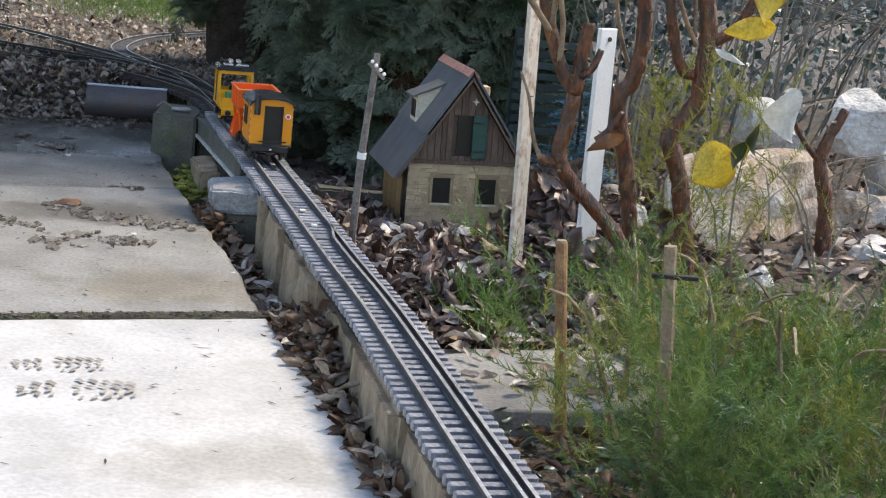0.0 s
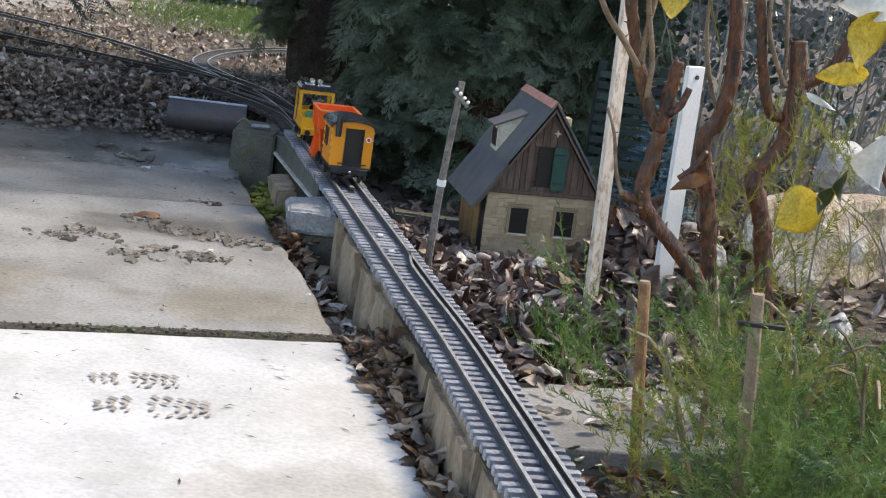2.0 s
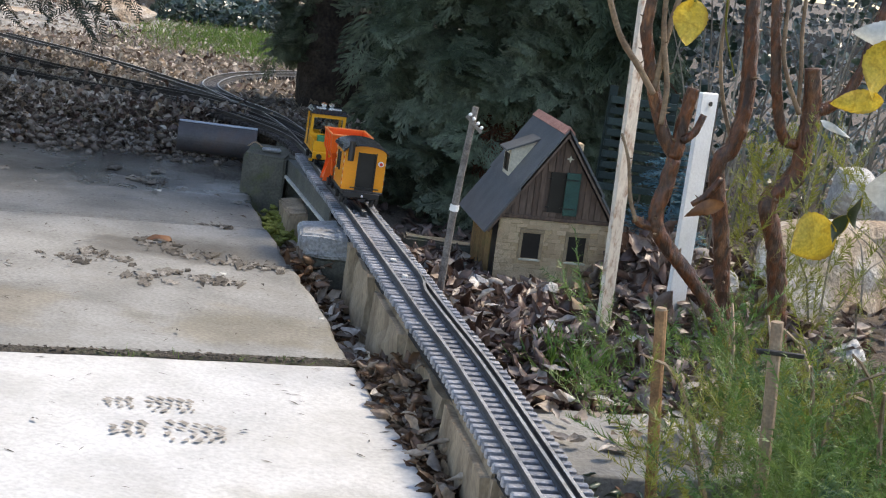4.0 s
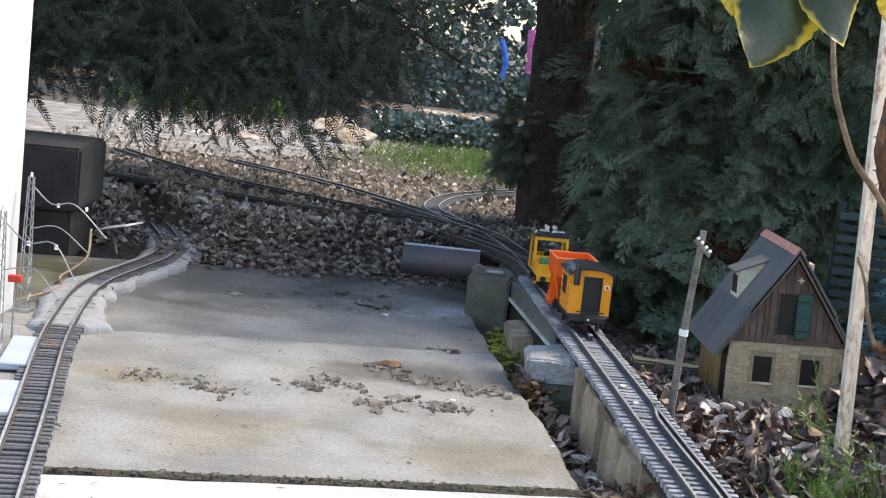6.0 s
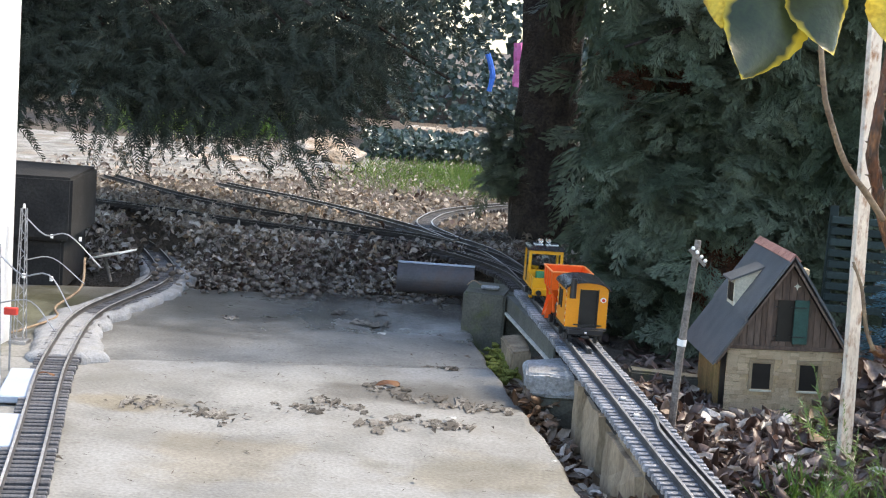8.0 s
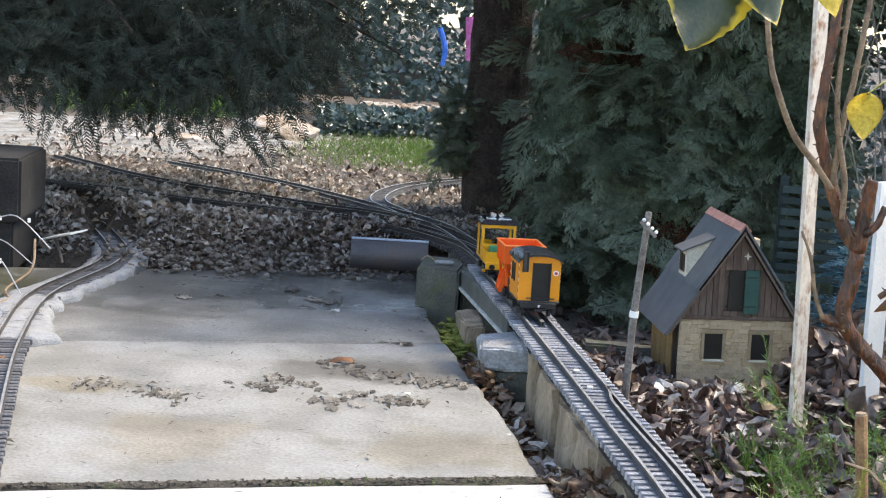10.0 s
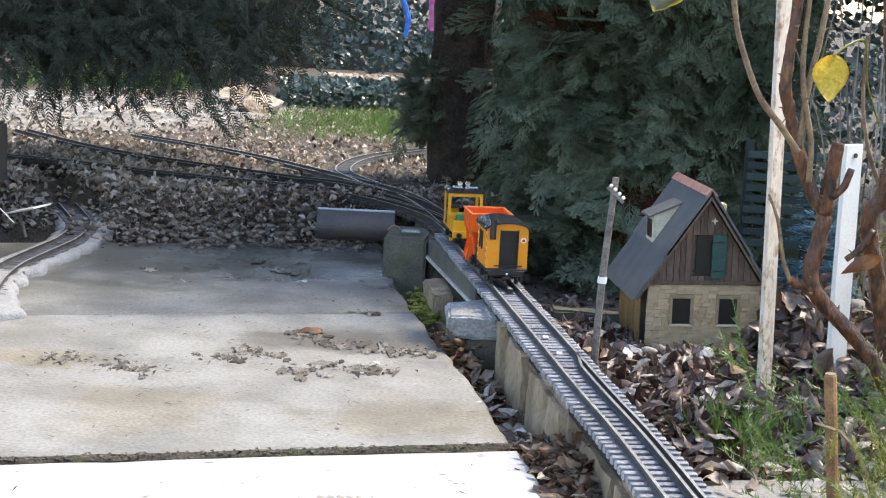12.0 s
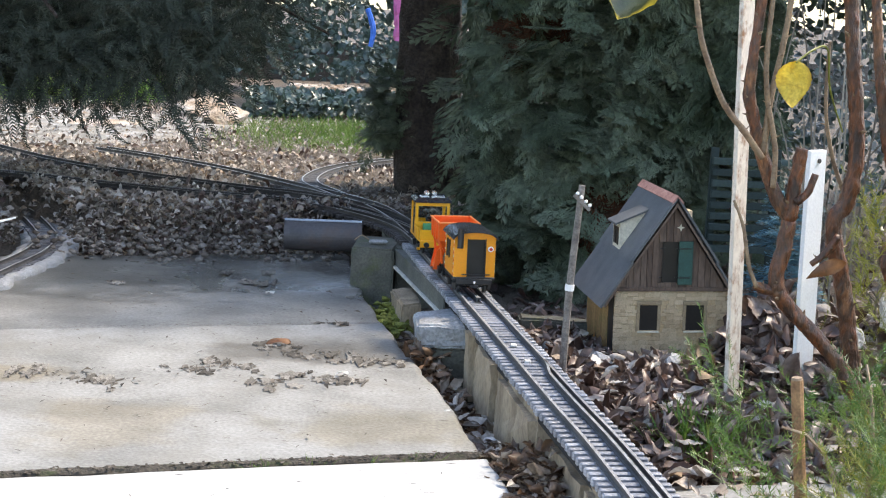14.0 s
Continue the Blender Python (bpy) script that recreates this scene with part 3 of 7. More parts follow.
xs = [-60, -25, -10, -5, -3, -2, -1.6] + [-1.4 + 0.035 * k for k in range(80)] + [1.5, 1.8, 2.3, 3, 5, 10, 25, 60]
ys = [-60, -20, -6, -2, 0, 0.6] + [0.9 + 0.035 * k for k in range(110)] + [4.9 + 0.12 * k for k in range(20)] + [7.5, 9, 12, 20, 40, 90]
V = [(x, y, ground_z(x, y)) for y in ys for x in xs]
nx = len(xs)
F = [(j * nx + i, j * nx + i + 1, (j + 1) * nx + i + 1, (j + 1) * nx + i) for j in range(len(ys) - 1) for i in range(nx - 1)]
me = bpy.data.meshes.new("ground")
me.from_pydata(V, [], F)
me.materials.append(SOIL)
for f in me.polygons:
    f.use_smooth = True
tagged(new("ground", me), "dark damp garden soil under fallen leaves", "ground", kind="structure")


def patch(name, pts, z, material, label, category):
    """A thin spread of material following the ground, with a ragged rim."""
    bm = bmesh.new()
    cx, cy = sum(p[0] for p in pts) / len(pts), sum(p[1] for p in pts) / len(pts)
    loop = smooth_line([(a, b, 0) for a, b in pts + pts[:1]], 0.05)[:-1]
    rings = []
    for f in (1.0, 0.75, 0.5, 0.25):
        ring = []
        for p in loop:
            g = 1 + 0.10 * noise.noise(Vector((p.x * 5, p.y * 5, 3)))
            x, y = cx + (p.x - cx) * f * g, cy + (p.y - cy) * f * g
            ring.append(bm.verts.new((x, y, ground_z(x, y) + z * (0.2 if f == 1.0 else 1))))
        rings.append(ring)
    mid = bm.verts.new((cx, cy, ground_z(cx, cy) + z))
    n = len(loop)
    for a, b in zip(rings, rings[1:]):
        for k in range(n):
            bm.faces.new((a[k], a[(k + 1) % n], b[(k + 1) % n], b[k]))
    for k in range(n):
        bm.faces.new((rings[-1][k], rings[-1][(k + 1) % n], mid))
    bmesh.ops.recalc_face_normals(bm, faces=bm.faces[:])
    return tagged(link(name, bm, material, None, "", True), label, category, kind="structure")


GRIT = mat("pale_grit", [(0.14, 0.136, 0.118), (0.24, 0.23, 0.205), (0.36, 0.35, 0.33)], 0.9, 12, 90, 0.8, amount=0.35, coarse=(8, (0.24, 0.18, 0.12), 0.6), depth=0.006)
patch("gravel_path", [(-3.2, 5.2), (-2.0, 4.9), (-1.2, 4.95), (-0.85, 5.2), (-0.7, 5.7), (-0.55, 6.2), (-0.9, 6.5), (-1.8, 6.5), (-3.2, 6.5)], 0.012, GRIT, "pale sunlit gravel path strewn with bleached leaves", "path")


def slab(name, rights, lefts, z, thick, material, label, category="pavement", ny=90, nxx=46, rough=0.0016):
    """A cast slab between two edge lines, with worn edges and a slightly uneven top."""
    rl = smooth_line([(a, b, 0) for a, b in rights], 0.01)
    ll = smooth_line([(a, b, 0) for a, b in lefts], 0.01)
    bm = bmesh.new()
    grid = []

    def spaced(n):
        return [0.0, 0.004] + [0.012 + 0.976 * k / (n - 4) for k in range(n - 3)] + [0.996, 1.0]
    for j, fj in enumerate(spaced(ny)):
        ka, kb = fj * (len(rl) - 1), fj * (len(ll) - 1)
        a = rl[int(ka)].lerp(rl[min(len(rl) - 1, int(ka) + 1)], ka % 1)
        b = ll[int(kb)].lerp(ll[min(len(ll) - 1, int(kb) + 1)], kb % 1)
        row = []
        for i, fi in enumerate(spaced(nxx)):
            p = b.lerp(a, fi)
            edge = i in (0, nxx) or j in (0, ny)
            wob = 0.007 * noise.noise(Vector((p.x * 9, p.y * 9, 5))) + 0.003 * noise.noise(Vector((p.x * 31, p.y * 31, 6)))
            h = z + rough * noise.noise(Vector((p.x * 12, p.y * 12, 1))) + rough * 0.5 * noise.noise(Vector((p.x * 60, p.y * 60, 2))) - (0.004 if edge else 0)
            row.append(bm.verts.new((p.x + wob, p.y + wob * 0.5, h)))
        grid.append(row)
    for j in range(ny):
        for i in range(nxx):
            bm.faces.new((grid[j][i], grid[j][i + 1], grid[j + 1][i + 1], grid[j + 1][i]))
    rim = [grid[0][i] for i in range(nxx + 1)] + [grid[j][nxx] for j in range(1, ny + 1)] + [grid[ny][i] for i in range(nxx - 1, -1, -1)] + [grid[j][0] for j in range(ny - 1, 0, -1)]
    low = [bm.verts.new((v.co.x, v.co.y, z - thick)) for v in rim]
    for k in range(len(rim)):
        q = (k + 1) % len(rim)
        bm.faces.new((rim[q], rim[k], low[k], low[q]))
    bmesh.ops.recalc_face_normals(bm, faces=bm.faces[:])
    ob = link(name, bm, material, None, label, True)
    return tagged(ob, label, category, kind="structure")


slab("pavement_near", [(0.55, -1.5), (0.42, 0.0), (0.30, 1.0), (0.22, 1.37), (0.18, 1.6), (0.12, 1.895)], [(-1.0, -1.5), (-1.0, 0), (-1.0, 0.9), (-0.98, 1.585)], 0.002, 0.07, CONCRETE_NEAR,
     "pale smooth concrete path slab with muddy shoe prints")
slab("pavement_middle", [(0.11, 1.915), (0.07, 2.18), (0.01, 2.46), (-0.018, 2.59), (-0.045, 2.715)], [(-0.99, 1.60), (-1.05, 2.0), (-1.1, 2.42)], 0.0, 0.07, CONCRETE_FAR,
     "weathered grey concrete path slab with dirt patches")
# tree shade on this slab is partly in its concrete colour
slab("pavement_far", [(-0.047, 2.720), (-0.10, 3.06), (-0.13, 3.3), (-0.15, 3.49)], [(-1.1, 2.425), (-1.1, 2.8), (-1.12, 3.18)], -0.001, 0.07, CONCRETE_DAMP_SHADE,
     "damp grey concrete slab with tree shade darkened into its colour")
slab("pavement_side", [(0.68, 1.63), (0.67, 1.75), (0.66, 1.86)], [(0.37, 1.57), (0.35, 1.70), (0.33, 1.80)], 0.0, 0.05, CONCRETE_FAR,
     "grey concrete slab beside the railway track", ny=30, nxx=16)


# dirt packed into the joint between the near slabs
bm = bmesh.new()
rows = []
for k in range(161):
    f = k / 160
    x, y = -0.985 + 1.10 * f, 1.594 + 0.312 * f
    w = 0.010 + 0.005 * noise.noise(Vector((x * 22, 0, 1))) + 0.003 * noise.noise(Vector((x * 80, 0, 2)))
    shift = 0.004 * noise.noise(Vector((x * 12, 0, 6)))
    rows.append([bm.verts.new((x, y + shift + o * w, h + 0.001 * noise.noise(Vector((x * 60, o, 3))))) for o, h in ((-1.0, 0.0), (-0.7, 0.0036), (0.7, 0.0036), (1.0, 0.0))])
for a, b in zip(rows, rows[1:]):
    for k in range(3):
        bm.faces.new((a[k], a[k + 1], b[k + 1], b[k]))
bmesh.ops.recalc_face_normals(bm, faces=bm.faces[:])
tagged(link("joint_dirt", bm, mat("joint_soil", [(0.028, 0.024, 0.018), (0.065, 0.055, 0.042), (0.045, 0.05, 0.022)], 0.95, 30, 240, 1.0, amount=0.5, depth=0.004), None, "", True), "dark damp dirt in the slab joint", "joint", kind="structure")


# ---- railway tracks ----
def sleeper_mesh(name, material, w=0.084, d=0.0078, h=0.010):
    bm = box(-w / 2, w / 2, -d / 2, d / 2, -h, 0, 0.0016)
    me = bpy.data.meshes.new(name)
    bm.to_mesh(me)
    bm.free()
    me.materials.append(material)
    return me


SLEEPER_ME = sleeper_mesh("sleeper", SLEEPER)
SLEEPER_OLD_ME = sleeper_mesh("sleeper_old", SLEEPER_OLD, w=0.074)
SLEEPER_DARK_ME = sleeper_mesh("sleeper_dark", mat("sleeper_dark_brown", [(0.022, 0.018, 0.017), (0.055, 0.047, 0.044)], 0.6, 60, 300, 0.4, spread="object", amount=0.4))


def rail(line, off, z, h=0.0085):
    """One rail with foot, web and head, offset to the side of the line."""
    prof = [(-0.0036, 0), (0.0036, 0), (0.0036, 0.0012), (0.0009, 0.002), (0.0009, h - 0.003), (0.0019, h - 0.0022), (0.0019, h), (-0.0019, h), (-0.0019, h - 0.0022), (-0.0009, h - 0.003), (-0.0009, 0.002), (-0.0036, 0.0012)]
    bm = bmesh.new()
    rings = []
    n = len(line)
    for k, p in enumerate(line):
        d = (line[min(n - 1, k + 1)] - line[max(0, k - 1)]).normalized()
        s = Vector((d.y, -d.x, 0))
        o = off(k / (n - 1)) if callable(off) else off
        rings.append([bm.verts.new(p + s * (o + a) + Vector((0, 0, z + b))) for a, b in prof])
    for a, b in zip(rings, rings[1:]):
        for q in range(len(prof)):
            r = (q + 1) % len(prof)
            bm.faces.new((a[q], a[r], b[r], b[q])).material_index = 1 if q == 6 else 0
    bm.faces.new(rings[0])
    bm.faces.new(rings[-1][::-1])
    bmesh.ops.recalc_face_normals(bm, faces=bm.faces[:])
    return bm


def rail_part(name, bm, parent, head):
    ob = part(name, bm, RAIL_BLACK if head is RAIL_DULL else RAIL, parent)
    ob.data.materials.append(head)
    return ob


def track(name, pts, z, label, rails=(-0.0205, 0.0205), sleeper=None, pitch=0.0187):
    top = thing(name, pose(0, 0, 0), label, "railway track")
    line = smooth_line([(a, b, 0) for a, b in pts], pitch)
    for o in rails:
        rail_part("rail", rail(line, o, z), top, RAIL_DULL if sleeper is SLEEPER_DARK_ME else RAIL_HEAD)
    for k, p in enumerate(line[1:-1], 1):
        d = line[k + 1] - line[k - 1]
        ob = new("sleeper", sleeper or SLEEPER_ME)
        ob.parent = top
        ob.matrix_basis = pose(p.x + R.gauss(0, 0.0006), p.y, z + R.gauss(0, 0.0004), 0, 0, math.degrees(math.atan2(d.y, d.x)) - 90 + R.gauss(0, 0.8))
    return top


ZT = 0.089
main_pts = [(track_x(y), y) for y in (0.75, 1.2, 1.62, 1.86, 2.22, 2.575, 2.795, 3.14)]
main = track("railway_track", main_pts, ZT, "grey plastic-sleepered dual gauge model railway track on concrete blocks")
near_line = smooth_line([(track_x(y), y, 0) for y in (0.75, 1.2, 1.62, 1.86, 2.06)], 0.02)
far_line = smooth_line([(track_x(y), y, 0) for y in (2.50, 2.575, 2.795, 3.0, 3.14)], 0.02)
rail_part("third_rail", rail(near_line, lambda t: 0.0100 + 0.0105 * step01(0.93, 1.0, t), ZT), main, RAIL_HEAD)
rail_part("third_rail", rail(far_line, lambda t: 0.0075 - 0.004 * step01(0.12, 0.0, t), ZT), main, RAIL_HEAD)
rail_part("check_rail", rail(far_line, lambda t: 0.0015 + 0.006 * step01(0.1, 0.0, t), ZT), main, RAIL_HEAD)
# added near-black strip below the sleepers, colouring the gaps as shade
road = smooth_line([(track_x(y), y, 0) for y in (0.75, 1.2, 1.62, 1.86, 2.22, 2.575, 2.795, 3.14)], 0.03)
bm = bmesh.new()
rows = []
for k, p in enumerate(road):
    d = (road[min(k + 1, len(road) - 1)] - road[max(k - 1, 0)]).normalized()
    q = Vector((d.y, -d.x, 0))
    rows.append([bm.verts.new(p + q * o + Vector((0, 0, h))) for o, h in ((-0.026, 0.056), (-0.025, 0.0725), (0.025, 0.0725), (0.026, 0.056))])
for a, b in zip(rows, rows[1:]):
    for k in range(4):
        bm.faces.new((a[k], a[(k + 1) % 4], b[(k + 1) % 4], b[k]))
bmesh.ops.recalc_face_normals(bm, faces=bm.faces[:])
part("roadbed", bm, mat("dark_felt", [(0.010, 0.010, 0.011), (0.022, 0.021, 0.021)], 0.9, 30, 300, 0.5, amount=0.4), main, "added dark strip standing for the shade between the sleepers")
# frog castings where the third rail begins and ends
for y in (2.075, 2.175):
    part("frog", box(track_x(y) - 0.005, track_x(y) + 0.004, y - 0.006, y + 0.006, ZT - 0.001, ZT + 0.003, 0.001), LIP, main, "pale plastic frog piece")

track("railway_track", [(0.018, 3.14), (-0.02, 3.30), (-0.10, 3.46), (-0.245, 3.64), (-0.39, 3.72), (-0.54, 3.76), (-0.69, 3.815), (-0.85, 3.88), (-1.015, 3.965), (-1.19, 4.02), (-1.6, 4.12)], ZT,
      "dark weathered model railway curve across dry leaves", rails=(-0.0205, 0.0205, 0.009), sleeper=SLEEPER_DARK_ME)
track("railway_track", [(0.012, 3.20), (-0.035, 3.42), (-0.11, 3.60), (-0.26, 3.79), (-0.41, 3.87), (-0.57, 3.97), (-0.74, 4.08), (-0.92, 4.21), (-1.10, 4.39), (-1.35, 4.7)], ZT + 0.001,
      "dark weathered model railway branch line in leaf litter", sleeper=SLEEPER_DARK_ME)
track("railway_track", [(0.010, 3.22), (-0.04, 3.46), (-0.12, 3.70), (-0.27, 3.93), (-0.48, 4.22), (-0.63, 4.40), (-0.78, 4.55), (-1.0, 4.75)], ZT - 0.001,
      "rusty model railway siding beside the lawn", sleeper=SLEEPER_OLD_ME)
track("railway_track", [(-0.20, 3.83), (-0.285, 4.05), (-0.29, 4.25), (-0.25, 4.45), (-0.16, 4.64), (-0.03, 4.82), (0.2, 5.0)], ZT + 0.0005,
      "rusty model railway curve running behind the trunk", sleeper=SLEEPER_OLD_ME)
left_pts = [(-0.445, 1.15), (-0.533, 1.5), (-0.637, 1.9), (-0.715, 2.19), (-0.758, 2.36), (-0.796, 2.54), (-0.831, 2.73), (-0.841, 2.88), (-0.831, 3.02), (-0.816, 3.21), (-0.832, 3.39), (-0.872, 3.52), (-0.985, 3.785), (-1.07, 3.90), (-1.157, 3.99), (-1.4, 4.15)]
track("railway_track", left_pts, 0.015, "model railway track laid on the concrete path", sleeper=SLEEPER_OLD_ME)


# mortar bed along the curve of the path-side track
def ribbon(name, pts, left, right, z, material, label, category, kind=""):
    """A trowelled bed along a line; left and right give its half widths at each y, its rims are lumpy."""
    line = smooth_line([(a, b, 0) for a, b in pts], 0.006)
    bm = bmesh.new()
    rows = []
    n = len(line)
    for k, p in enumerate(line):
        d = (line[min(n - 1, k + 1)] - line[max(0, k - 1)]).normalized()
        s = Vector((d.y, -d.x, 0))
        lump = abs(noise.noise(Vector((p.x * 15, p.y * 15, 0)))) * 0.036 + 0.003 * noise.noise(Vector((p.x * 70, p.y * 70, 4)))
        wl, wr = left(p.y) + lump * 0.6, right(p.y) + lump
        row = []
        for o, dz in ((-wl, -0.03), (-wl, -0.003), (-wl * 0.75, 0.003), (-0.03, 0), (0, 0), (0.026, 0), (wr * 0.72, 0.006), (wr * 0.93, 0.003), (wr, -0.004), (wr * 0.97, -0.03)):
            q = p + s * o
            filled = 0.0065 * step01(3.0, 2.8, p.y) if abs(o) < 0.035 else 0.0
            row.append(bm.verts.new((q.x, q.y, z + dz + filled + 0.003 * noise.noise(Vector((q.x * 30, q.y * 30, 2))))))
        rows.append(row)
    for a, b in zip(rows, rows[1:]):
        for q in range(len(a) - 1):
            bm.faces.new((a[q], a[q + 1], b[q + 1], b[q]))
    bm.faces.new(rows[0][::-1])
    bm.faces.new(rows[-1])
    bmesh.ops.recalc_face_normals(bm, faces=bm.faces[:])
    return tagged(link(name, bm, material, None, "", True), label, category, kind=kind)


ribbon("mortar_bed", [(-0.779, 2.46), (-0.788, 2.50)] + left_pts[5:14], lambda y: float(np.interp(y, (2.46, 2.6, 2.8, 3.05, 3.4, 3.8), (0.05, 0.06, 0.075, 0.065, 0.05, 0.045))),
       lambda y: float(np.interp(y, (2.46, 2.49, 2.58, 2.72, 2.9, 3.05, 3.35, 3.8), (0.045, 0.068, 0.060, 0.034, 0.034, 0.054, 0.056, 0.045))), 0.009, MORTAR, "rough pale grey mortar bed along the curved track", "mortar", "structure")


# ---- blocks carrying the main line ----
def rough_block(name, corners, z0, z1, material, label, category="block", bulge=0.003, group="", worn=0.004):
    """A cast block on a four-cornered plan, edges knocked about."""
    bm = prism(corners, "z", z0, z1)
    bmesh.ops.bevel(bm, geom=bm.edges[:], offset=worn, segments=2, affect="EDGES")
    bmesh.ops.subdivide_edges(bm, edges=bm.edges[:], cuts=3, use_grid_fill=True)
    for v in bm.verts:
        v.co += Vector((noise.noise(v.co * 35), noise.noise(v.co * 35 + Vector((9, 0, 0))), noise.noise(v.co * 35 + Vector((0, 9, 0))))) * bulge
    return tagged(link(name, bm, material), label, category, group)


def beside(y, o):
    return (track_x(y) + o, y)


for ya, yb, zb, o, zt in ((2.338, 2.405, -0.055, -0.036, 0.074), (2.150, 2.312, -0.055, -0.036, 0.070), (1.870, 2.118, -0.06, -0.039, 0.066), (1.63, 1.838, -0.06, -0.030, 0.058), (1.36, 1.606, -0.06, -0.040, 0.066),
                          (1.1, 1.33, -0.06, -0.036, 0.070), (0.75, 1.07, -0.06, -0.036, 0.070)):
    rough_block("concrete_block", [beside(ya, o), beside(ya, 0.04), beside(yb, 0.04), beside(yb, o + 0.004)], zb, zt, CONCRETE_BLOCK, "upright stained concrete block carrying the railway track", bulge=0.006, group="blocks under the track", worn=0.010)
# one block in two parts: pale sky-lit top, lower front shade coloured dark
rough_block("concrete_block", [(0.012, 2.548), (0.022, 2.434), (0.165, 2.446), (0.150, 2.64)], 0.020, 0.060, BLOCK_PALE, "pale bluish broken concrete block at the bridge end", bulge=0.008)
rough_block("concrete_block", [(0.020, 2.550), (0.030, 2.440), (0.165, 2.450), (0.150, 2.64)], -0.055, 0.0205, BLOCK_MOSSY, "lower part of the pale block, darkened for the shade on its front", bulge=0.006)
rough_block("concrete_block", [(-0.035, 2.93), (-0.012, 2.775), (0.028, 2.79), (0.010, 2.95)], -0.06, 0.026, CONCRETE_BLOCK, "small mossy concrete block in the gap", bulge=0.004)
rough_block("concrete_block", [(-0.125, 3.09), (-0.036, 3.075), (-0.02, 3.24), (-0.115, 3.25)], -0.06, 0.080, BLOCK_MOSSY, "dark mossy concrete block under the track bend", bulge=0.003)
rough_block("concrete_block", [(-0.03, 3.10), (0.07, 3.12), (0.05, 3.35), (-0.07, 3.36)], -0.06, 0.0785, BLOCK_MOSSY, "dark concrete block under the track junction", bulge=0.002)
rough_block("wood_block", [(0.06, 3.42), (0.16, 3.46), (0.15, 3.50), (0.05, 3.47)], 0.04, 0.085, WOOD_STAKE, "short brown timber offcut beside the junction", bulge=0.002)

# steel channel bridge between the blocks
br = thing("channel_bridge", pose(0, 0, 0), "grey steel channel bridge with a pale lower lip", "bridge")
a, b = Vector((0.100, 2.615, 0)), Vector((0.002, 3.10, 0))
d = (b - a).normalized()
s = Vector((d.y, -d.x, 0))


def beam(o0, o1, z0, z1, ext=0.0):
    p = [a + s * o0 - d * ext, a + s * o1 - d * ext, b + s * o1 + d * ext, b + s * o0 + d * ext]
    return prism([(q.x, q.y) for q in p], "z", z0, z1)


part("web", beam(-0.036, -0.033, 0.046, 0.0785), STEEL_GREY, br)
part("web", beam(0.050, 0.053, 0.046, 0.0785), STEEL_GREY, br)
part("deck", beam(-0.033, 0.050, 0.072, 0.0780), STEEL_GREY, br)
part("lip", beam(-0.041, -0.034, 0.041, 0.046), LIP, br, "pale lower flange")

# moss by the gap
bm = bmesh.new()
for k in range(130):
    x, y = R.gauss(-0.035, 0.024), R.gauss(2.83, 0.075)
    bmesh.ops.create_icosphere(bm, subdivisions=1, radius=R.uniform(0.006, 0.014), matrix=Matrix.Translation((x, y, -0.012 + R.uniform(-0.012, 0.006))) @ Matrix.Diagonal((1, 1, 0.6, 1)))
for v in bm.verts:
    v.co += Vector((noise.noise(v.co * 90), noise.noise(v.co * 90 + Vector((5, 0, 0))), noise.noise(v.co * 90 + Vector((0, 5, 0))))) * 0.005
tagged(link("moss", bm, MOSS), "cushions of bright green moss at the slab edge", "moss", kind="stuff")

# length of half-round gutter
gt = thing("gutter_length", pose(-0.205, 3.40, 0.052, 0, 0, 3), "grey plastic half-round gutter length lying on its side", "gutter")
arc = [(math.cos(radians(q)) * 0.034, math.sin(radians(q)) * 0.034) for q in range(-95, 96, 10)]
inner = [(math.cos(radians(q)) * 0.030, math.sin(radians(q)) * 0.030) for q in range(95, -96, -10)]
part("trough", prism([(-x, z) for x, z in arc + inner], "x", -0.088, 0.088), GUTTER, gt, smooth=False)
part("rim", box(-0.088, 0.088, -0.005, 0.006, 0.0335, 0.0375, 0.001), PLATE_BLUE, gt, "pale upper rim")
cl = thing("cable_clamp", pose(-0.07, 3.13, 0.083, 0, 0, 10), "blue-grey cable clamp lying on the block", "clamp")
part("body", box(-0.020, 0.020, -0.007, 0.007, 0, 0.008, 0.003), BLOCK_PALE, cl)
part("cable", tube([(-0.02, 0, 0.008), (-0.035, 0.008, 0.016), (-0.05, 0.005, 0.006)], [0.0014, 0.0014], 6, 0.006), CANE, cl)

# low concrete edging between track and house
rough_block("edging_stone", [(0.20, 2.60), (0.33, 2.585), (0.335, 2.62), (0.20, 2.64)], -0.02, 0.045, BLOCK_MOSSY, "low mossy concrete edging beside the little house")

# ---- model house ----
HW, HL, HS, HP = 0.190, 0.20, 0.100, 0.250     # width, length, stone height, ridge height
house = thing("model_house", pose(0.343, 2.40, 0.040, 0, -1.2, 6.5), "model cottage with stone ground floor, brown plank gable and slate roof", "model house")
part("stone_wall", box(0.0006, HW - 0.0006, 0.0, HL, -0.02, HS), STONE_JOINT, house, "cream mortar core of the stone ground floor")
MID = HW / 2
gable = prism([(0.002, HS), (HW - 0.002, HS), (MID, HP - 0.012)], "y", 0.004, HL)
part("gable_wall", gable, PLANK, house)


def span_at(z):
    """Left and right edges of the gable at a height."""
    f = (z - HS) / (HP - 0.012 - HS)
    return 0.002 + (MID - 0.002) * f, HW - 0.002 - (MID - 0.002) * f


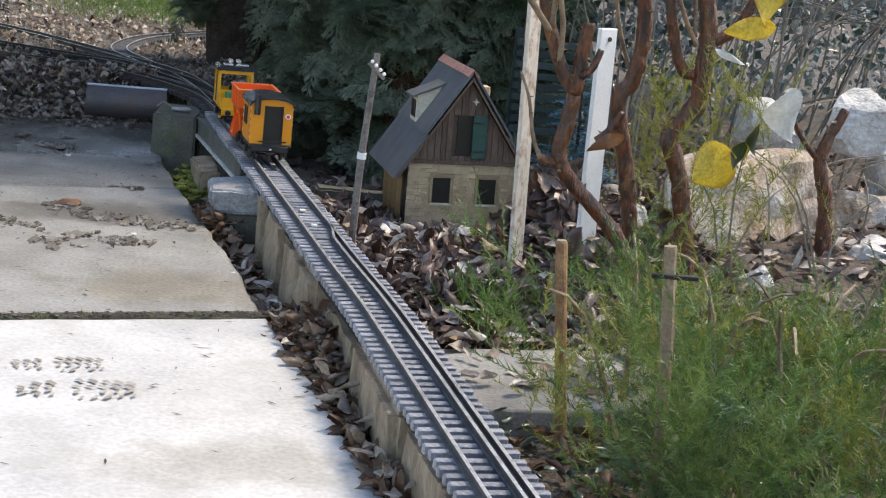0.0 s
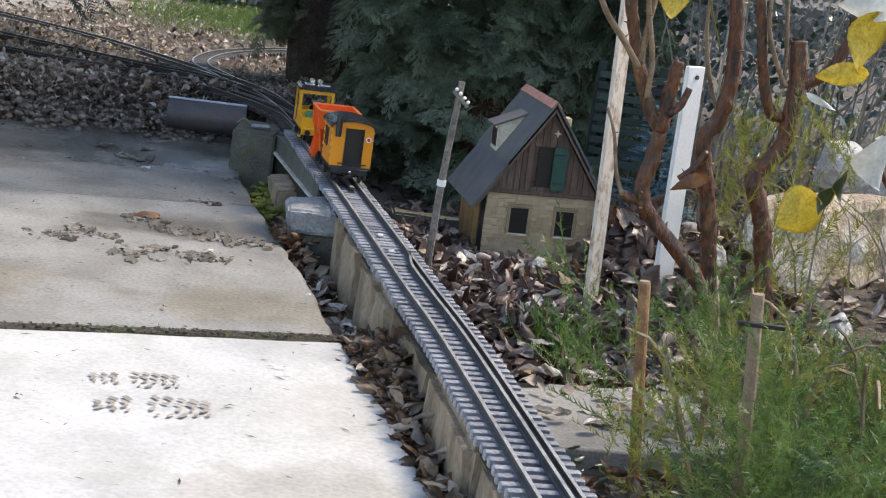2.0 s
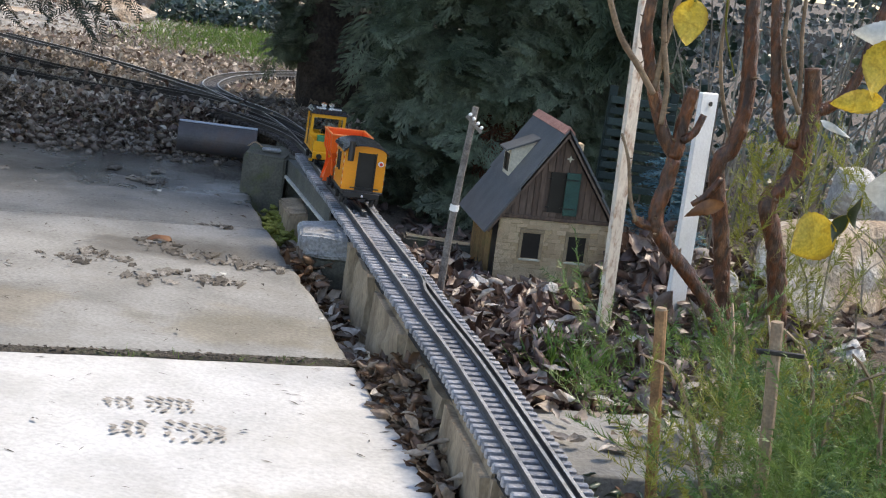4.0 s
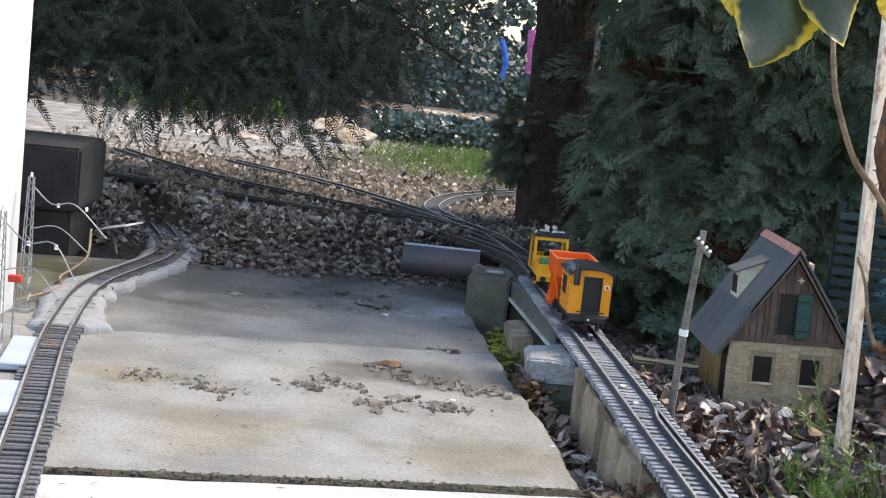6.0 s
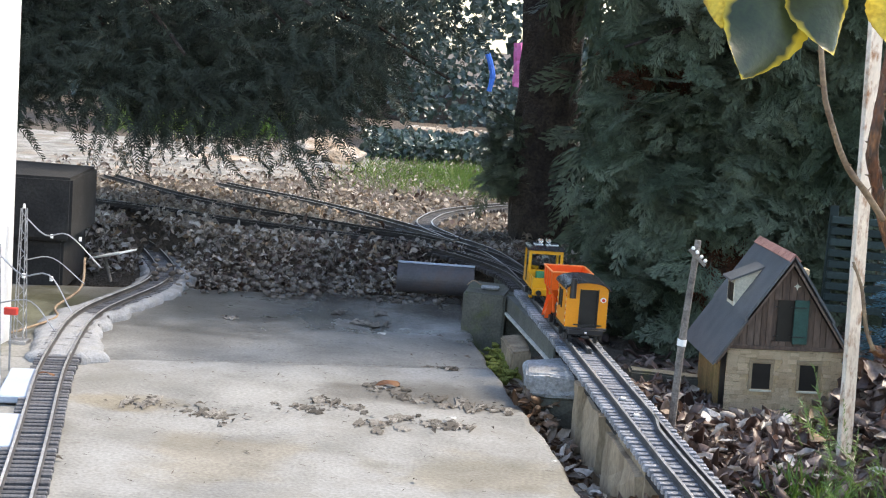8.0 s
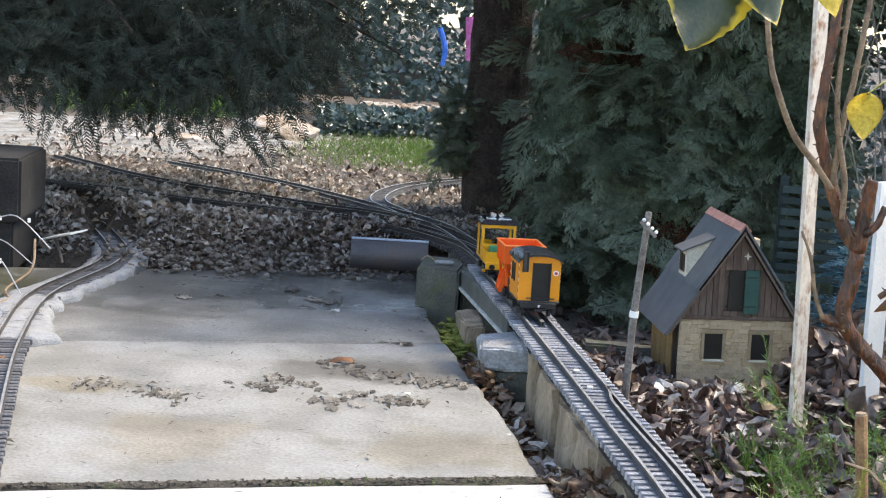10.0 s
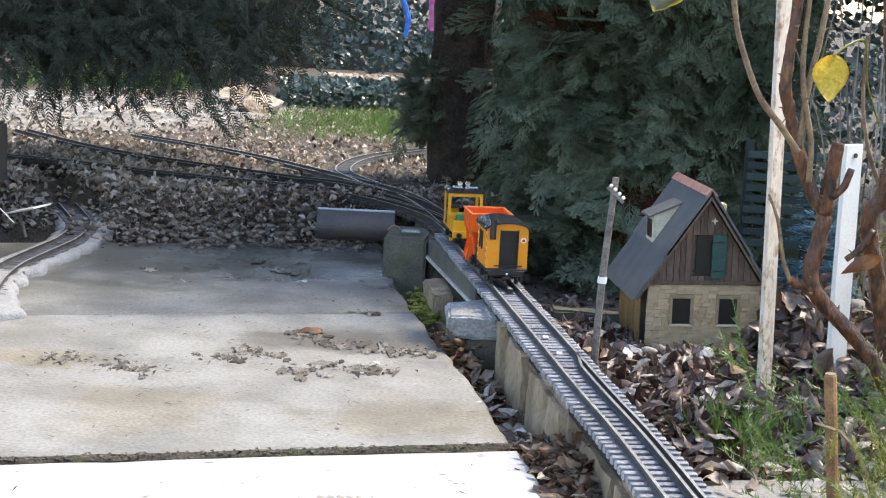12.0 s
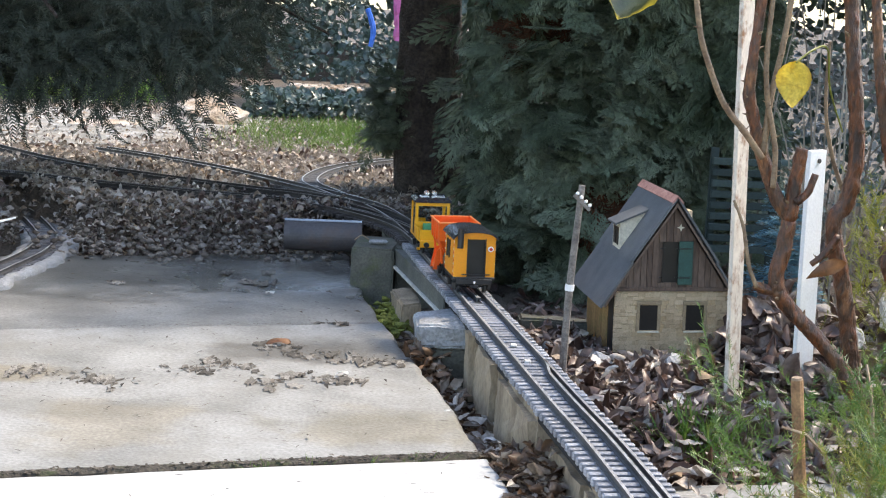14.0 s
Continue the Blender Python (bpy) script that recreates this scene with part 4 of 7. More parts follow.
WINDOWS = ((0.043, 0.032, 0.030, 0.042), (0.121, 0.032, 0.030, 0.042))
for wx, wz, ww, wh in WINDOWS:
    win = part("window", box(wx, wx + ww, -0.0003, 0.0035, wz, wz + wh), DARK, house, "dark empty little window")
    part("frame", box(wx - 0.0055, wx, -0.0022, 0.003, wz - 0.001, wz + wh + 0.001, 0.0005), FRAME_TAN, win)
    part("frame", box(wx + ww, wx + ww + 0.0055, -0.0022, 0.003, wz - 0.001, wz + wh + 0.001, 0.0005), FRAME_TAN, win)
    part("lintel", box(wx - 0.006, wx + ww + 0.006, -0.0024, 0.003, wz + wh + 0.001, wz + wh + 0.007, 0.0005), FRAME_TAN, win)
    part("sill", box(wx - 0.003, wx + ww + 0.003, -0.0045, 0.003, wz - 0.004, wz - 0.001, 0.0005), CREAM, win, "pale window sill")
# planks of the gable, cut to the slope, leaving the loft opening
OPEN = (0.078, 0.103, 0.112, 0.180)
k, x = 0, 0.006
while x < HW - 0.008:
    w = R.uniform(0.009, 0.0125)
    x1 = min(x + w, HW - 0.006)

    def top_at(q):
        return HS + (HP - 0.012 - HS) * (1 - abs(q - MID) / (MID - 0.002))
    lo = HS + 0.004
    y0 = -0.0012 - R.uniform(0, 0.0012)
    if top_at(x) > lo + 0.004 or top_at(x1) > lo + 0.004:
        pieces = [(lo, None)]
        if x1 > OPEN[0] and x < OPEN[1]:
            pieces = [(lo, OPEN[2]), (OPEN[3], None)]
        for z0, z1 in pieces:
            ta, tb = (z1, z1) if z1 else (max(z0 + 0.001, top_at(x)), max(z0 + 0.001, top_at(x1)))
            if ta > z0 + 0.0005:
                part("plank", prism([(x, z0), (x1 - 0.0008, z0), (x1 - 0.0008, tb), (x, ta)], "y", y0, 0.004), PLANK, house)
    x = x1
part("loft_opening", box(OPEN[0], OPEN[1], 0.0005, 0.0038, OPEN[2], OPEN[3]), DARK, house, "dark open loft hatch")
sh = part("shutter", box(OPEN[1], OPEN[1] + 0.024, -0.0055, -0.0025, OPEN[2] - 0.003, OPEN[3] + 0.001, 0.0006), SHUTTER, house, "open green shutter")
for z in (OPEN[2] + 0.008, OPEN[3] - 0.012):
    part("hinge", box(OPEN[1] - 0.006, OPEN[1] + 0.020, -0.0068, -0.0056, z, z + 0.002), BLACK, sh)
    part("hinge", box(OPEN[0] - 0.006, OPEN[0] + 0.002, -0.0036, -0.0026, z, z + 0.002), BLACK, house)
part("beam", box(-0.002, HW + 0.002, -0.0045, 0.004, HS - 0.002, HS + 0.004, 0.0006), PLANK, house)
# star ornament
pts = []
for q in range(8):
    rr = 0.0065 if q % 2 == 0 else 0.0024
    pts.append((MID + 0.010 + rr * math.cos(q * math.pi / 4), 0.2035 + rr * math.sin(q * math.pi / 4)))
part("star", prism(pts, "y", -0.0038, -0.0026), CREAM, house, "pale star ornament on the gable")


# roof: two slopes, each an upper and a lower sheet
def slope(side, u0, u1, lift, y0, y1):
    """A sheet on one roof slope between two distances from the ridge (0 to 1)."""
    ex, ez = (MID + 0.024) * side, -(HP - 0.076)
    n = Vector((-ez * side, 0, ex * side)).normalized()
    n = Vector((abs(n.x) * side, 0, abs(n.z)))
    p = [Vector((MID + ex * u, 0, HP + ez * u)) + n * lift for u in (u0, u1)]
    q = [v - n * 0.0035 for v in p]
    return prism([(p[0].x, p[0].z), (p[1].x, p[1].z), (q[1].x, q[1].z), (q[0].x, q[0].z)], "y", y0, y1)


for side in (-1, 1):
    part("roof_sheet", slope(side, 0.0, 0.60, 0.004, -0.014, HL + 0.018), SLATE, house, "smooth dark grey slate sheet")
    part("roof_sheet", slope(side, 0.585, 1.02, 0.0012, -0.014, HL + 0.018), SLATE, house, "smooth dark grey slate sheet")
    part("barge_board", slope(side, 0.02, 1.0, -0.003, -0.013, -0.009), PLANK, house, "brown barge board")
for q in range(9):
    y = -0.015 + q * (HL + 0.034) / 9
    part("ridge_tile", prism([(MID - 0.010, HP - 0.004), (MID, HP + 0.007), (MID + 0.010, HP - 0.004), (MID + 0.008, HP - 0.006), (MID, HP + 0.004), (MID - 0.008, HP - 0.006)], "y", y, y + (HL + 0.034) / 9 - 0.0006), RIDGE, house, "pale red ridge tile" if q == 0 else "")
# dormer on the near slope
dm = part("dormer", prism([(0.024, 0.146), (0.024, 0.199), (0.074, 0.219), (0.078, 0.222)], "y", 0.080, 0.130), CREAM, house, "cream dormer with small windows")
part("dormer_roof", prism([(0.015, 0.1955), (0.015, 0.1985), (0.080, 0.2265), (0.082, 0.2235)], "y", 0.076, 0.135), SLATE, dm)
for y in (0.089, 0.108):
    part("pane", box(0.0228, 0.0245, y, y + 0.015, 0.160, 0.190), DARK, dm)
part("chimney", box(0.142, 0.165, 0.14, 0.165, 0.13, 0.212, 0.001), STONE, house, "stubby grey chimney")
# side wall of upright boards with a door gap
for q in range(14):
    y = 0.012 + q * 0.0132
    if 0 <= q < 2:
        continue
    part("side_board", box(-0.0015, 0.003, y, y + 0.0126, -0.015, HS - 0.002), PLANK_WARM, house)
part("side_door", box(-0.001, 0.0035, 0.004, 0.036, -0.015, HS - 0.004), DARK, house, "dark open side doorway")
# stones of the front wall, in uneven courses around the windows
unit = bpy.data.meshes.new("stone")
bm = box(-0.5, 0.5, -0.5, 0.5, -0.5, 0.5)
bmesh.ops.bevel(bm, geom=bm.edges[:], offset=0.07, segments=1, affect="EDGES")
bm.to_mesh(unit)
bm.free()
unit.materials.append(STONE)
z = -0.016
while z < HS - 0.004:
    h = R.uniform(0.0055, 0.0085)
    h = min(h, HS - 0.002 - z)
    x = 0.0
    while x < HW:
        w = min(R.uniform(0.008, 0.019), HW - x)
        cx, cz = x + w / 2, z + h / 2 + R.uniform(-0.001, 0.001)
        hit = any(wx - 0.005 < cx + w * 0.4 and cx - w * 0.4 < wx + ww + 0.005 and wz - 0.004 < cz + h * 0.4 and cz - h * 0.4 < wz + wh + 0.007 for wx, wz, ww, wh in WINDOWS)
        if not hit and w > 0.003:
            st = new("stone", unit)
            st.parent = house
            st.matrix_basis = Matrix.Translation((cx, 0.0014 - R.uniform(0, 0.0009), cz)) @ Matrix.Rotation(R.gauss(0, 0.05), 4, "Y") @ Matrix.Diagonal((w - 0.0005, 0.006, (h - 0.0004) * R.uniform(0.85, 1.25), 1))
        x += w
    z += h

# ---- telegraph pole ----
tp = thing("telegraph_pole", pose(0.249, 2.26, 0.02), "small grey wooden model telegraph pole with white insulators", "telegraph pole")
part("pole", tube([(0, 0, 0), (0.004, 0, 0.146), (0.014, 0, 0.305)], [0.0062, 0.0056, 0.0048], 8, 0.02, 0.08), WOOD_GREY, tp)
part("collar", rod((0.0035, 0, 0.141), (0.0042, 0, 0.151), 0.0072, 0.0072, 10), WHITE_TRIM, tp, "white painted ring")
part("cross_arm", box(-0.017, 0.017, -0.003, 0.003, -0.0025, 0.0025, 0.0006), WOOD_GREY, tp).matrix_basis = pose(0.0145, -0.005, 0.279, 0, 42, 0)
for q in (-0.0135, -0.005, 0.0045, 0.013):
    c = pose(0.0145, -0.005, 0.279, 0, 42, 0) @ Vector((q, 0, 0.0025))
    bm = bmesh.new()
    bmesh.ops.create_uvsphere(bm, u_segments=8, v_segments=6, radius=0.0030, matrix=Matrix.Translation(c + Vector((0.001, 0, 0.003))))
    part("insulator", bm, WHITE_TRIM, tp, "white insulator")

# ---- garden stakes ----
wp = thing("garden_pole", pose(0.492, 2.15, 0.0, 0, 0, 38), "white painted wooden garden pole with flaking rusty spots", "pole")
bm = prism([(-0.0135, -0.004), (0.0135, -0.004), (0.0135, 0.004), (-0.0135, 0.004)], "z", -0.02, 0.95)
for v in bm.verts:
    v.co.x += -0.027 * v.co.z
    v.co.y += 0.021 * v.co.z
bmesh.ops.bevel(bm, geom=bm.edges[:], offset=0.0016, segments=1, affect="EDGES")
part("shaft", bm, POLE_PAINT, wp)
post = thing("marker_post", pose(0.607, 2.2, -0.02, 0, 0, 36), "white plastic flat post with a screw hole on top", "post")
bm = prism([(-0.0205, 0.0), (0.0205, 0.0), (0.0185, 0.42), (-0.0185, 0.42)], "y", -0.004, 0.004)
for v in bm.verts:
    v.co.x += -0.022 * v.co.z
bmesh.ops.bevel(bm, geom=bm.edges[:], offset=0.0012, segments=1, affect="EDGES")
part("board", bm, WHITE_PAINT, post)
part("screw", rod((-0.008, -0.0045, 0.404), (-0.008, -0.0065, 0.404), 0.0035), BLACK, post)
stk = thing("wooden_stake", pose(0.456, 1.52, -0.045), "brown weathered round wooden stake with a pale cut top", "stake")
part("shaft", tube([(0, 0, 0), (-0.017, 0, 0.14), (-0.030, 0, 0.258)], [0.0068, 0.0066, 0.0066], 12, 0.02, 0.06), WOOD_STAKE, stk)
part("cut_top", rod((-0.030, 0, 0.2575), (-0.0302, 0, 0.2605), 0.0062, 0.0056, 12), CANE, stk, "pale sawn top")
cn = thing("plant_cane", pose(0.503, 1.3, -0.02), "grey-brown cane with a black plastic clip", "cane")
part("shaft", tube([(0, 0, 0), (-0.008, 0, 0.16), (-0.019, 0, 0.285)], [0.007, 0.0065, 0.006], 10, 0.02, 0.1), CANE, cn)
part("clip", box(-0.036, 0.010, -0.0085, -0.0055, 0.2545, 0.2595, 0.001), BLACK, cn, "black plastic plant clip")


# ---- train ----
RAIL_TOP = ZT + 0.0085


def on_track(y):
    dx = track_x(y + 0.03) - track_x(y - 0.03)
    return pose(track_x(y), y, RAIL_TOP, 0, 0, math.degrees(math.atan2(-dx, 0.06))) @ Matrix.Diagonal((1.12, 1.12, 1.02, 1))


def wheelset(parent, y, r=0.010, g=0.0205):
    ax = part("wheelset", rod((-g - 0.004, y, r), (g + 0.004, y, r), 0.0016, seg=8), BLACK, parent)
    for s in (-1, 1):
        part("wheel", rod((s * g - 0.002, y, r), (s * g + 0.002, y, r), r, seg=18), BLACK, ax)


def chassis(parent, L, w=0.046, z=0.016):
    part("chassis", box(-w / 2, w / 2, -L / 2, L / 2, z, z + 0.009, 0.001), BLACK, parent)
    for y in (-L / 2, L / 2):
        s = 1 if y > 0 else -1
        cp = part("coupling", box(-0.006, 0.006, min(y, y + s * 0.008), max(y, y + s * 0.008), 0.012, 0.017, 0.001), BLACK, parent)
    for y in (-L * 0.27, L * 0.27):
        wheelset(parent, y)
        for s in (-1, 1):
            part("axle_box", box(s * 0.027 - 0.003, s * 0.027 + 0.003, y - 0.006, y + 0.006, 0.005, 0.018, 0.001), BLACK, parent)


def brake_van(y):
    L, W, z0, z1 = 0.082, 0.064, 0.030, 0.094
    t = thing("guard_van", on_track(y), "amber plastic model guard's van with black curved roof", "model wagon")
    chassis(t, L, 0.052)
    part("floor", box(-W / 2 - 0.001, W / 2 + 0.001, -L / 2 - 0.003, L / 2 + 0.003, 0.025, z0, 0.001), BLACK, t)
    h = W / 2

    def arch(y0, y1, inset=0.0):
        top = [(h * math.cos(radians(a)), z1 + 0.012 * math.sin(radians(a))) for a in range(0, 181, 15)]
        return prism([(-h, z0), (h, z0)] + top, "y", y0, y1)
    # end wall in pieces round the doorway
    for ye in (-L / 2, L / 2 - 0.003):
        part("end_wall", box(-h, -0.011, ye, ye + 0.003, z0, z1), AMBER, t)
        part("end_wall", box(0.017, h, ye, ye + 0.003, z0, z1), AMBER, t)
        top = [(h * math.cos(radians(a)), z1 + 0.012 * math.sin(radians(a))) for a in range(0, 181, 15)]
        part("end_header", prism([(q[0], q[1]) for q in top], "y", ye, ye + 0.003), AMBER, t)
    part("doorway", box(-0.011, 0.017, -L / 2 + 0.004, -L / 2 + 0.006, z0, z1), DARK, t, "dark recessed end door")
    for x in (-0.011, 0.0165):
        part("door_post", box(x - 0.0008, x + 0.0008, -L / 2 - 0.0012, -L / 2 + 0.001, z0, z1 + 0.001), BLACK, t)
    for s in (-1, 1):
        x = s * h
        wall = part("side_wall", box(min(x, x - s * 0.003), max(x, x - s * 0.003), -L / 2 + 0.003, L / 2 - 0.003, z0, z1), AMBER, t)
        wn_ = part("window", box(min(x, x + s * 0.0012), max(x, x + s * 0.0012), -0.004, 0.014, 0.058, 0.085), DARK, t, "black side window")
        part("frame", box(min(x, x + s * 0.0022), max(x, x + s * 0.0022), -0.006, -0.004, 0.056, 0.087), BLACK, wn_)
        part("frame", box(min(x, x + s * 0.0022), max(x, x + s * 0.0022), 0.014, 0.016, 0.056, 0.087), BLACK, wn_)
        # warning stripes on the corners
        for ye in (-L / 2 + 0.0015, L / 2 - 0.0045):
            for q in range(10):
                zz = z0 + 0.002 + q * 0.0062
                part("stripe", box(min(x, x + s * 0.0006), max(x, x + s * 0.0006), ye, ye + 0.003, zz, zz + 0.0031), WHITE_TRIM if q % 2 else RED, t)
    rf = [((h + 0.004) * math.cos(radians(a)), z1 + 0.0005 + 0.0145 * math.sin(radians(a))) for a in range(0, 181, 10)]
    ri = [((h + 0.002) * math.cos(radians(a)), z1 - 0.001 + 0.013 * math.sin(radians(a))) for a in range(180, -1, -10)]
    part("roof", prism(rf + ri, "y", -L / 2 - 0.005, L / 2 + 0.005), ROOF_BLACK, t, "glossy black curved roof", smooth=False)
    part("chimney", rod((-0.024, -L / 2 - 0.007, 0.080), (-0.024, -L / 2 - 0.007, 0.113), 0.0048, seg=12), BLACK, t, "black stove pipe")
    lp = part("tail_lamp", rod((0.0245, -L / 2 - 0.002, 0.078), (0.0245, -L / 2 + 0.001, 0.078), 0.0045, seg=16), WHITE_TRIM, t, "round tail lamp with white rim")
    part("lens", rod((0.0245, -L / 2 - 0.003, 0.078), (0.0245, -L / 2, 0.078), 0.0026, seg=12), RED, lp)
    part("buffer_beam", box(-h + 0.004, h - 0.004, -L / 2 - 0.005, -L / 2, 0.018, 0.027, 0.001), BLACK, t)
    part("platform_rail", box(-0.020, 0.024, -L / 2 - 0.006, -L / 2 - 0.0045, 0.034, 0.036), BLACK, t)
    part("hook", box(-0.002, 0.002, -L / 2 - 0.010, -L / 2 - 0.004, 0.020, 0.024, 0.0006), CHROME, t)
    return t


def hopper(y):
    L, W = 0.082, 0.066
    t = thing("hopper_wagon", on_track(y), "empty orange plastic model hopper wagon", "model wagon")
    chassis(t, L, 0.044)
    z0, z1, zm = 0.048, 0.098, 0.066
    h, l = W / 2, L / 2

    def frustum(za, ha, la, zb, hb, lb, th):
        bm = bmesh.new()
        o = [[bm.verts.new((sx * hh, sy * ll, zz)) for sx, sy in ((-1, -1), (1, -1), (1, 1), (-1, 1))] for zz, hh, ll in ((za, ha, la), (zb, hb, lb), (zb, hb - th, lb - th), (za, ha - th, la - th))]
        for r0, r1 in zip(o, o[1:]):
            for k in range(4):
                bm.faces.new((r0[k], r0[(k + 1) % 4], r1[(k + 1) % 4], r1[k]))
        for k in range(4):
            bm.faces.new((o[3][k], o[3][(k + 1) % 4], o[0][(k + 1) % 4], o[0][k]))
        bmesh.ops.recalc_face_normals(bm, faces=bm.faces[:])
        return bm
    part("bin", frustum(zm, h - 0.001, l - 0.001, z1, h, l, 0.0022), ORANGE, t)
    part("hopper_slope", frustum(z0 - 0.006, h * 0.55, l * 0.5, zm, h - 0.001, l - 0.001, 0.0022), ORANGE, t)
    part("bin_floor", box(-h * 0.9, h * 0.9, -l * 0.9, l * 0.9, zm - 0.002, zm, 0), ORANGE, t)
    for s in (-1, 1):
        part("rim", box(s * h - 0.0016, s * h + 0.0016, -l - 0.0016, l + 0.0016, z1 - 0.001, z1 + 0.0018, 0.0005), ORANGE_RIM, t, "pale worn rim")
        part("rim", box(-h + 0.0016, h - 0.0016, s * l - 0.0016, s * l + 0.0016, z1 - 0.001, z1 + 0.0018, 0.0005), ORANGE_RIM, t, "pale worn rim")
        for q in (-0.5, 0.0, 0.5):
            part("rib", box(s * h - 0.001, s * h + 0.0018, q * l - 0.0014, q * l + 0.0014, zm, z1 - 0.001), ORANGE, t)
        # chute and braces
        bm = prism([(s * 0.016, 0.052), (s * 0.020, 0.052), (s * 0.034, 0.014), (s * 0.029, 0.012)], "y", -0.014, 0.014)
        part("chute", bm, ORANGE, t)
        for q in (-1, 1):
            part("brace", rod((s * 0.024, q * 0.030, 0.024), (s * 0.028, q * 0.030, zm), 0.0022, seg=6), ORANGE, t)
            part("chute_cheek", prism([(s * 0.014, 0.052), (s * 0.030, 0.046), (s * 0.036, 0.010), (s * 0.029, 0.010)], "y", q * 0.014 - 0.001, q * 0.014 + 0.001), ORANGE, t)
    return t


def loco(y):
    L, W = 0.125, 0.062
    t = thing("diesel_locomotive", on_track(y), "yellow plastic model railway works locomotive with black roof", "model locomotive")
    chassis(t, L, 0.046)
    h = W / 2
    part("frame", box(-h, h, -L / 2, L / 2, 0.025, 0.032, 0.001), YELLOW, t)
    # cab at the front end
    c0, c1, z0, z1 = 0.002, 0.056, 0.032, 0.094
    for s in (-1, 1):
        for yy in (c0, c1 - 0.005):
            part("cab_pillar", box(s * h - (0.005 if s > 0 else 0), s * h + (0.005 if s < 0 else 0), yy, yy + 0.005, z0, z1), YELLOW, t)
        part("cab_side", box(min(s * h, s * h - s * 0.0025), max(s * h, s * h - s * 0.0025), c0 + 0.005, c1 - 0.005, z0, 0.058), YELLOW, t)
        part("door_frame", box(min(s * h, s * h + s * 0.001), max(s * h, s * h + s * 0.001), 0.022, 0.0235, z0, z1), BLACK, t)
        part("hand_rail", rod((s * (h + 0.003), c0 - 0.002, 0.034), (s * (h + 0.003), c0 - 0.002, 0.086), 0.0008, seg=6), BLACK, t)
    for yy in (c0, c1 - 0.003):
        part("cab_end", box(-h + 0.005, h - 0.005, yy, yy + 0.003, z0, 0.056), YELLOW, t)
        part("cab_header", box(-h + 0.005, h - 0.005, yy, yy + 0.003, 0.087, z1), YELLOW, t)
        pn = part("windscreen", box(-h + 0.005, h - 0.005, yy + 0.001, yy + 0.0018, 0.056, 0.087), GLASS, t)
    rf = prism([(-h - 0.002, z1), (h + 0.002, z1), (h + 0.002, z1 + 0.004), (h - 0.004, z1 + 0.010), (-h + 0.004, z1 + 0.010), (-h - 0.002, z1 + 0.004)], "y", c0 - 0.004, c1 + 0.004)
    roof = part("roof", rf, ROOF_BLACK, t, "black cab roof")
    for x in (-0.014, 0.014):
        part("roof_hatch", box(x - 0.008, x + 0.008, 0.008, 0.026, z1 + 0.010, z1 + 0.0115, 0.0005), WHITE_TRIM, roof, "pale roof hatch rim")
        part("hatch_lid", box(x - 0.006, x + 0.006, 0.010, 0.024, z1 + 0.0115, z1 + 0.0122), BLACK, roof)
    for x in (-0.007, 0.007):
        bm = rod((x, 0.034, z1 + 0.015), (x, 0.046, z1 + 0.015), 0.0048, 0.0040, 12)
        part("spot_lamp", bm, CHROME, roof, "chrome spot lamp")
    # loading bed behind the cab
    for s in (-1, 1):
        part("bed_side", box(min(s * h, s * h - s * 0.002), max(s * h, s * h - s * 0.002), -L / 2, c0, 0.032, 0.050), YELLOW, t)
        for q in (-0.045, -0.025):
            part("stake_pocket", box(s * h - 0.001, s * h + 0.001, q - 0.0015, q + 0.0015, 0.028, 0.050), YELLOW, t)
    part("bed_end", box(-h + 0.002, h - 0.002, -L / 2, -L / 2 + 0.002, 0.032, 0.050), YELLOW, t)
    part("bed_floor", box(-h + 0.002, h - 0.002, -L / 2 + 0.002, c0, 0.0322, 0.036), PLATE_BLUE, t, "grey bed floor")
    part("tool_box", box(-0.018, 0.010, -0.012, -0.002, 0.036, 0.054, 0.001), GREEN_BOX, t, "green tool box")
    part("driver_seat", box(-0.008, 0.008, 0.022, 0.034, 0.032, 0.062, 0.002), BLACK, t)
    part("canister", rod((0.022, -0.004, 0.036), (0.022, -0.004, 0.070), 0.0055, 0.004, 10), WHITE_TRIM, t, "white canister beside the cab")
    part("step", box(-h - 0.003, -h + 0.002, -L / 2 + 0.006, -L / 2 + 0.016, 0.010, 0.014), YELLOW, t)
    part("buffer_beam", box(-h, h, -L / 2 - 0.004, -L / 2, 0.016, 0.030, 0.001), YELLOW, t)
    for q in (-0.02, 0.02):
        part("buffer", rod((q, -L / 2 - 0.010, 0.022), (q, -L / 2 - 0.004, 0.022), 0.005, seg=12), BLACK, t)
    return t


brake_van(2.572)
hopper(2.725)
loco(2.985)

# ---- things along the path-side track ----
wall = thing("wall_west", pose(0, 0, 0), "white rendered garden wall end", "wall", kind="structure")
bm = prism([(-0.927, 2.46), (-0.923, 2.62), (-3.5, 2.6), (-3.5, 2.42)], "z", -0.05, 1.9)
part("wall_face", bm, WHITE_WALL, wall)
tn = thing("tunnel_portal", pose(0, 0, 0), "dark concrete tunnel block beside the curve", "tunnel block")
for nm, inset, za, zb in (("foot_block", 0.022, -0.02, 0.098), ("top_block", 0.0, 0.100, 0.240)):
    bm = prism([(-1.0 - inset, 3.20 + inset), (-1.035 - inset, 3.50), (-1.6, 3.5), (-1.6, 3.10 + inset)], "z", za, zb)
    bmesh.ops.bevel(bm, geom=bm.edges[:], offset=0.006, segments=2, affect="EDGES")
    part(nm, bm, TUNNEL, tn)
sg = thing("fallen_board", pose(-0.945, 3.345, 0.055, 8, -14, -38), "white plastic board leaning by the tunnel block", "board")
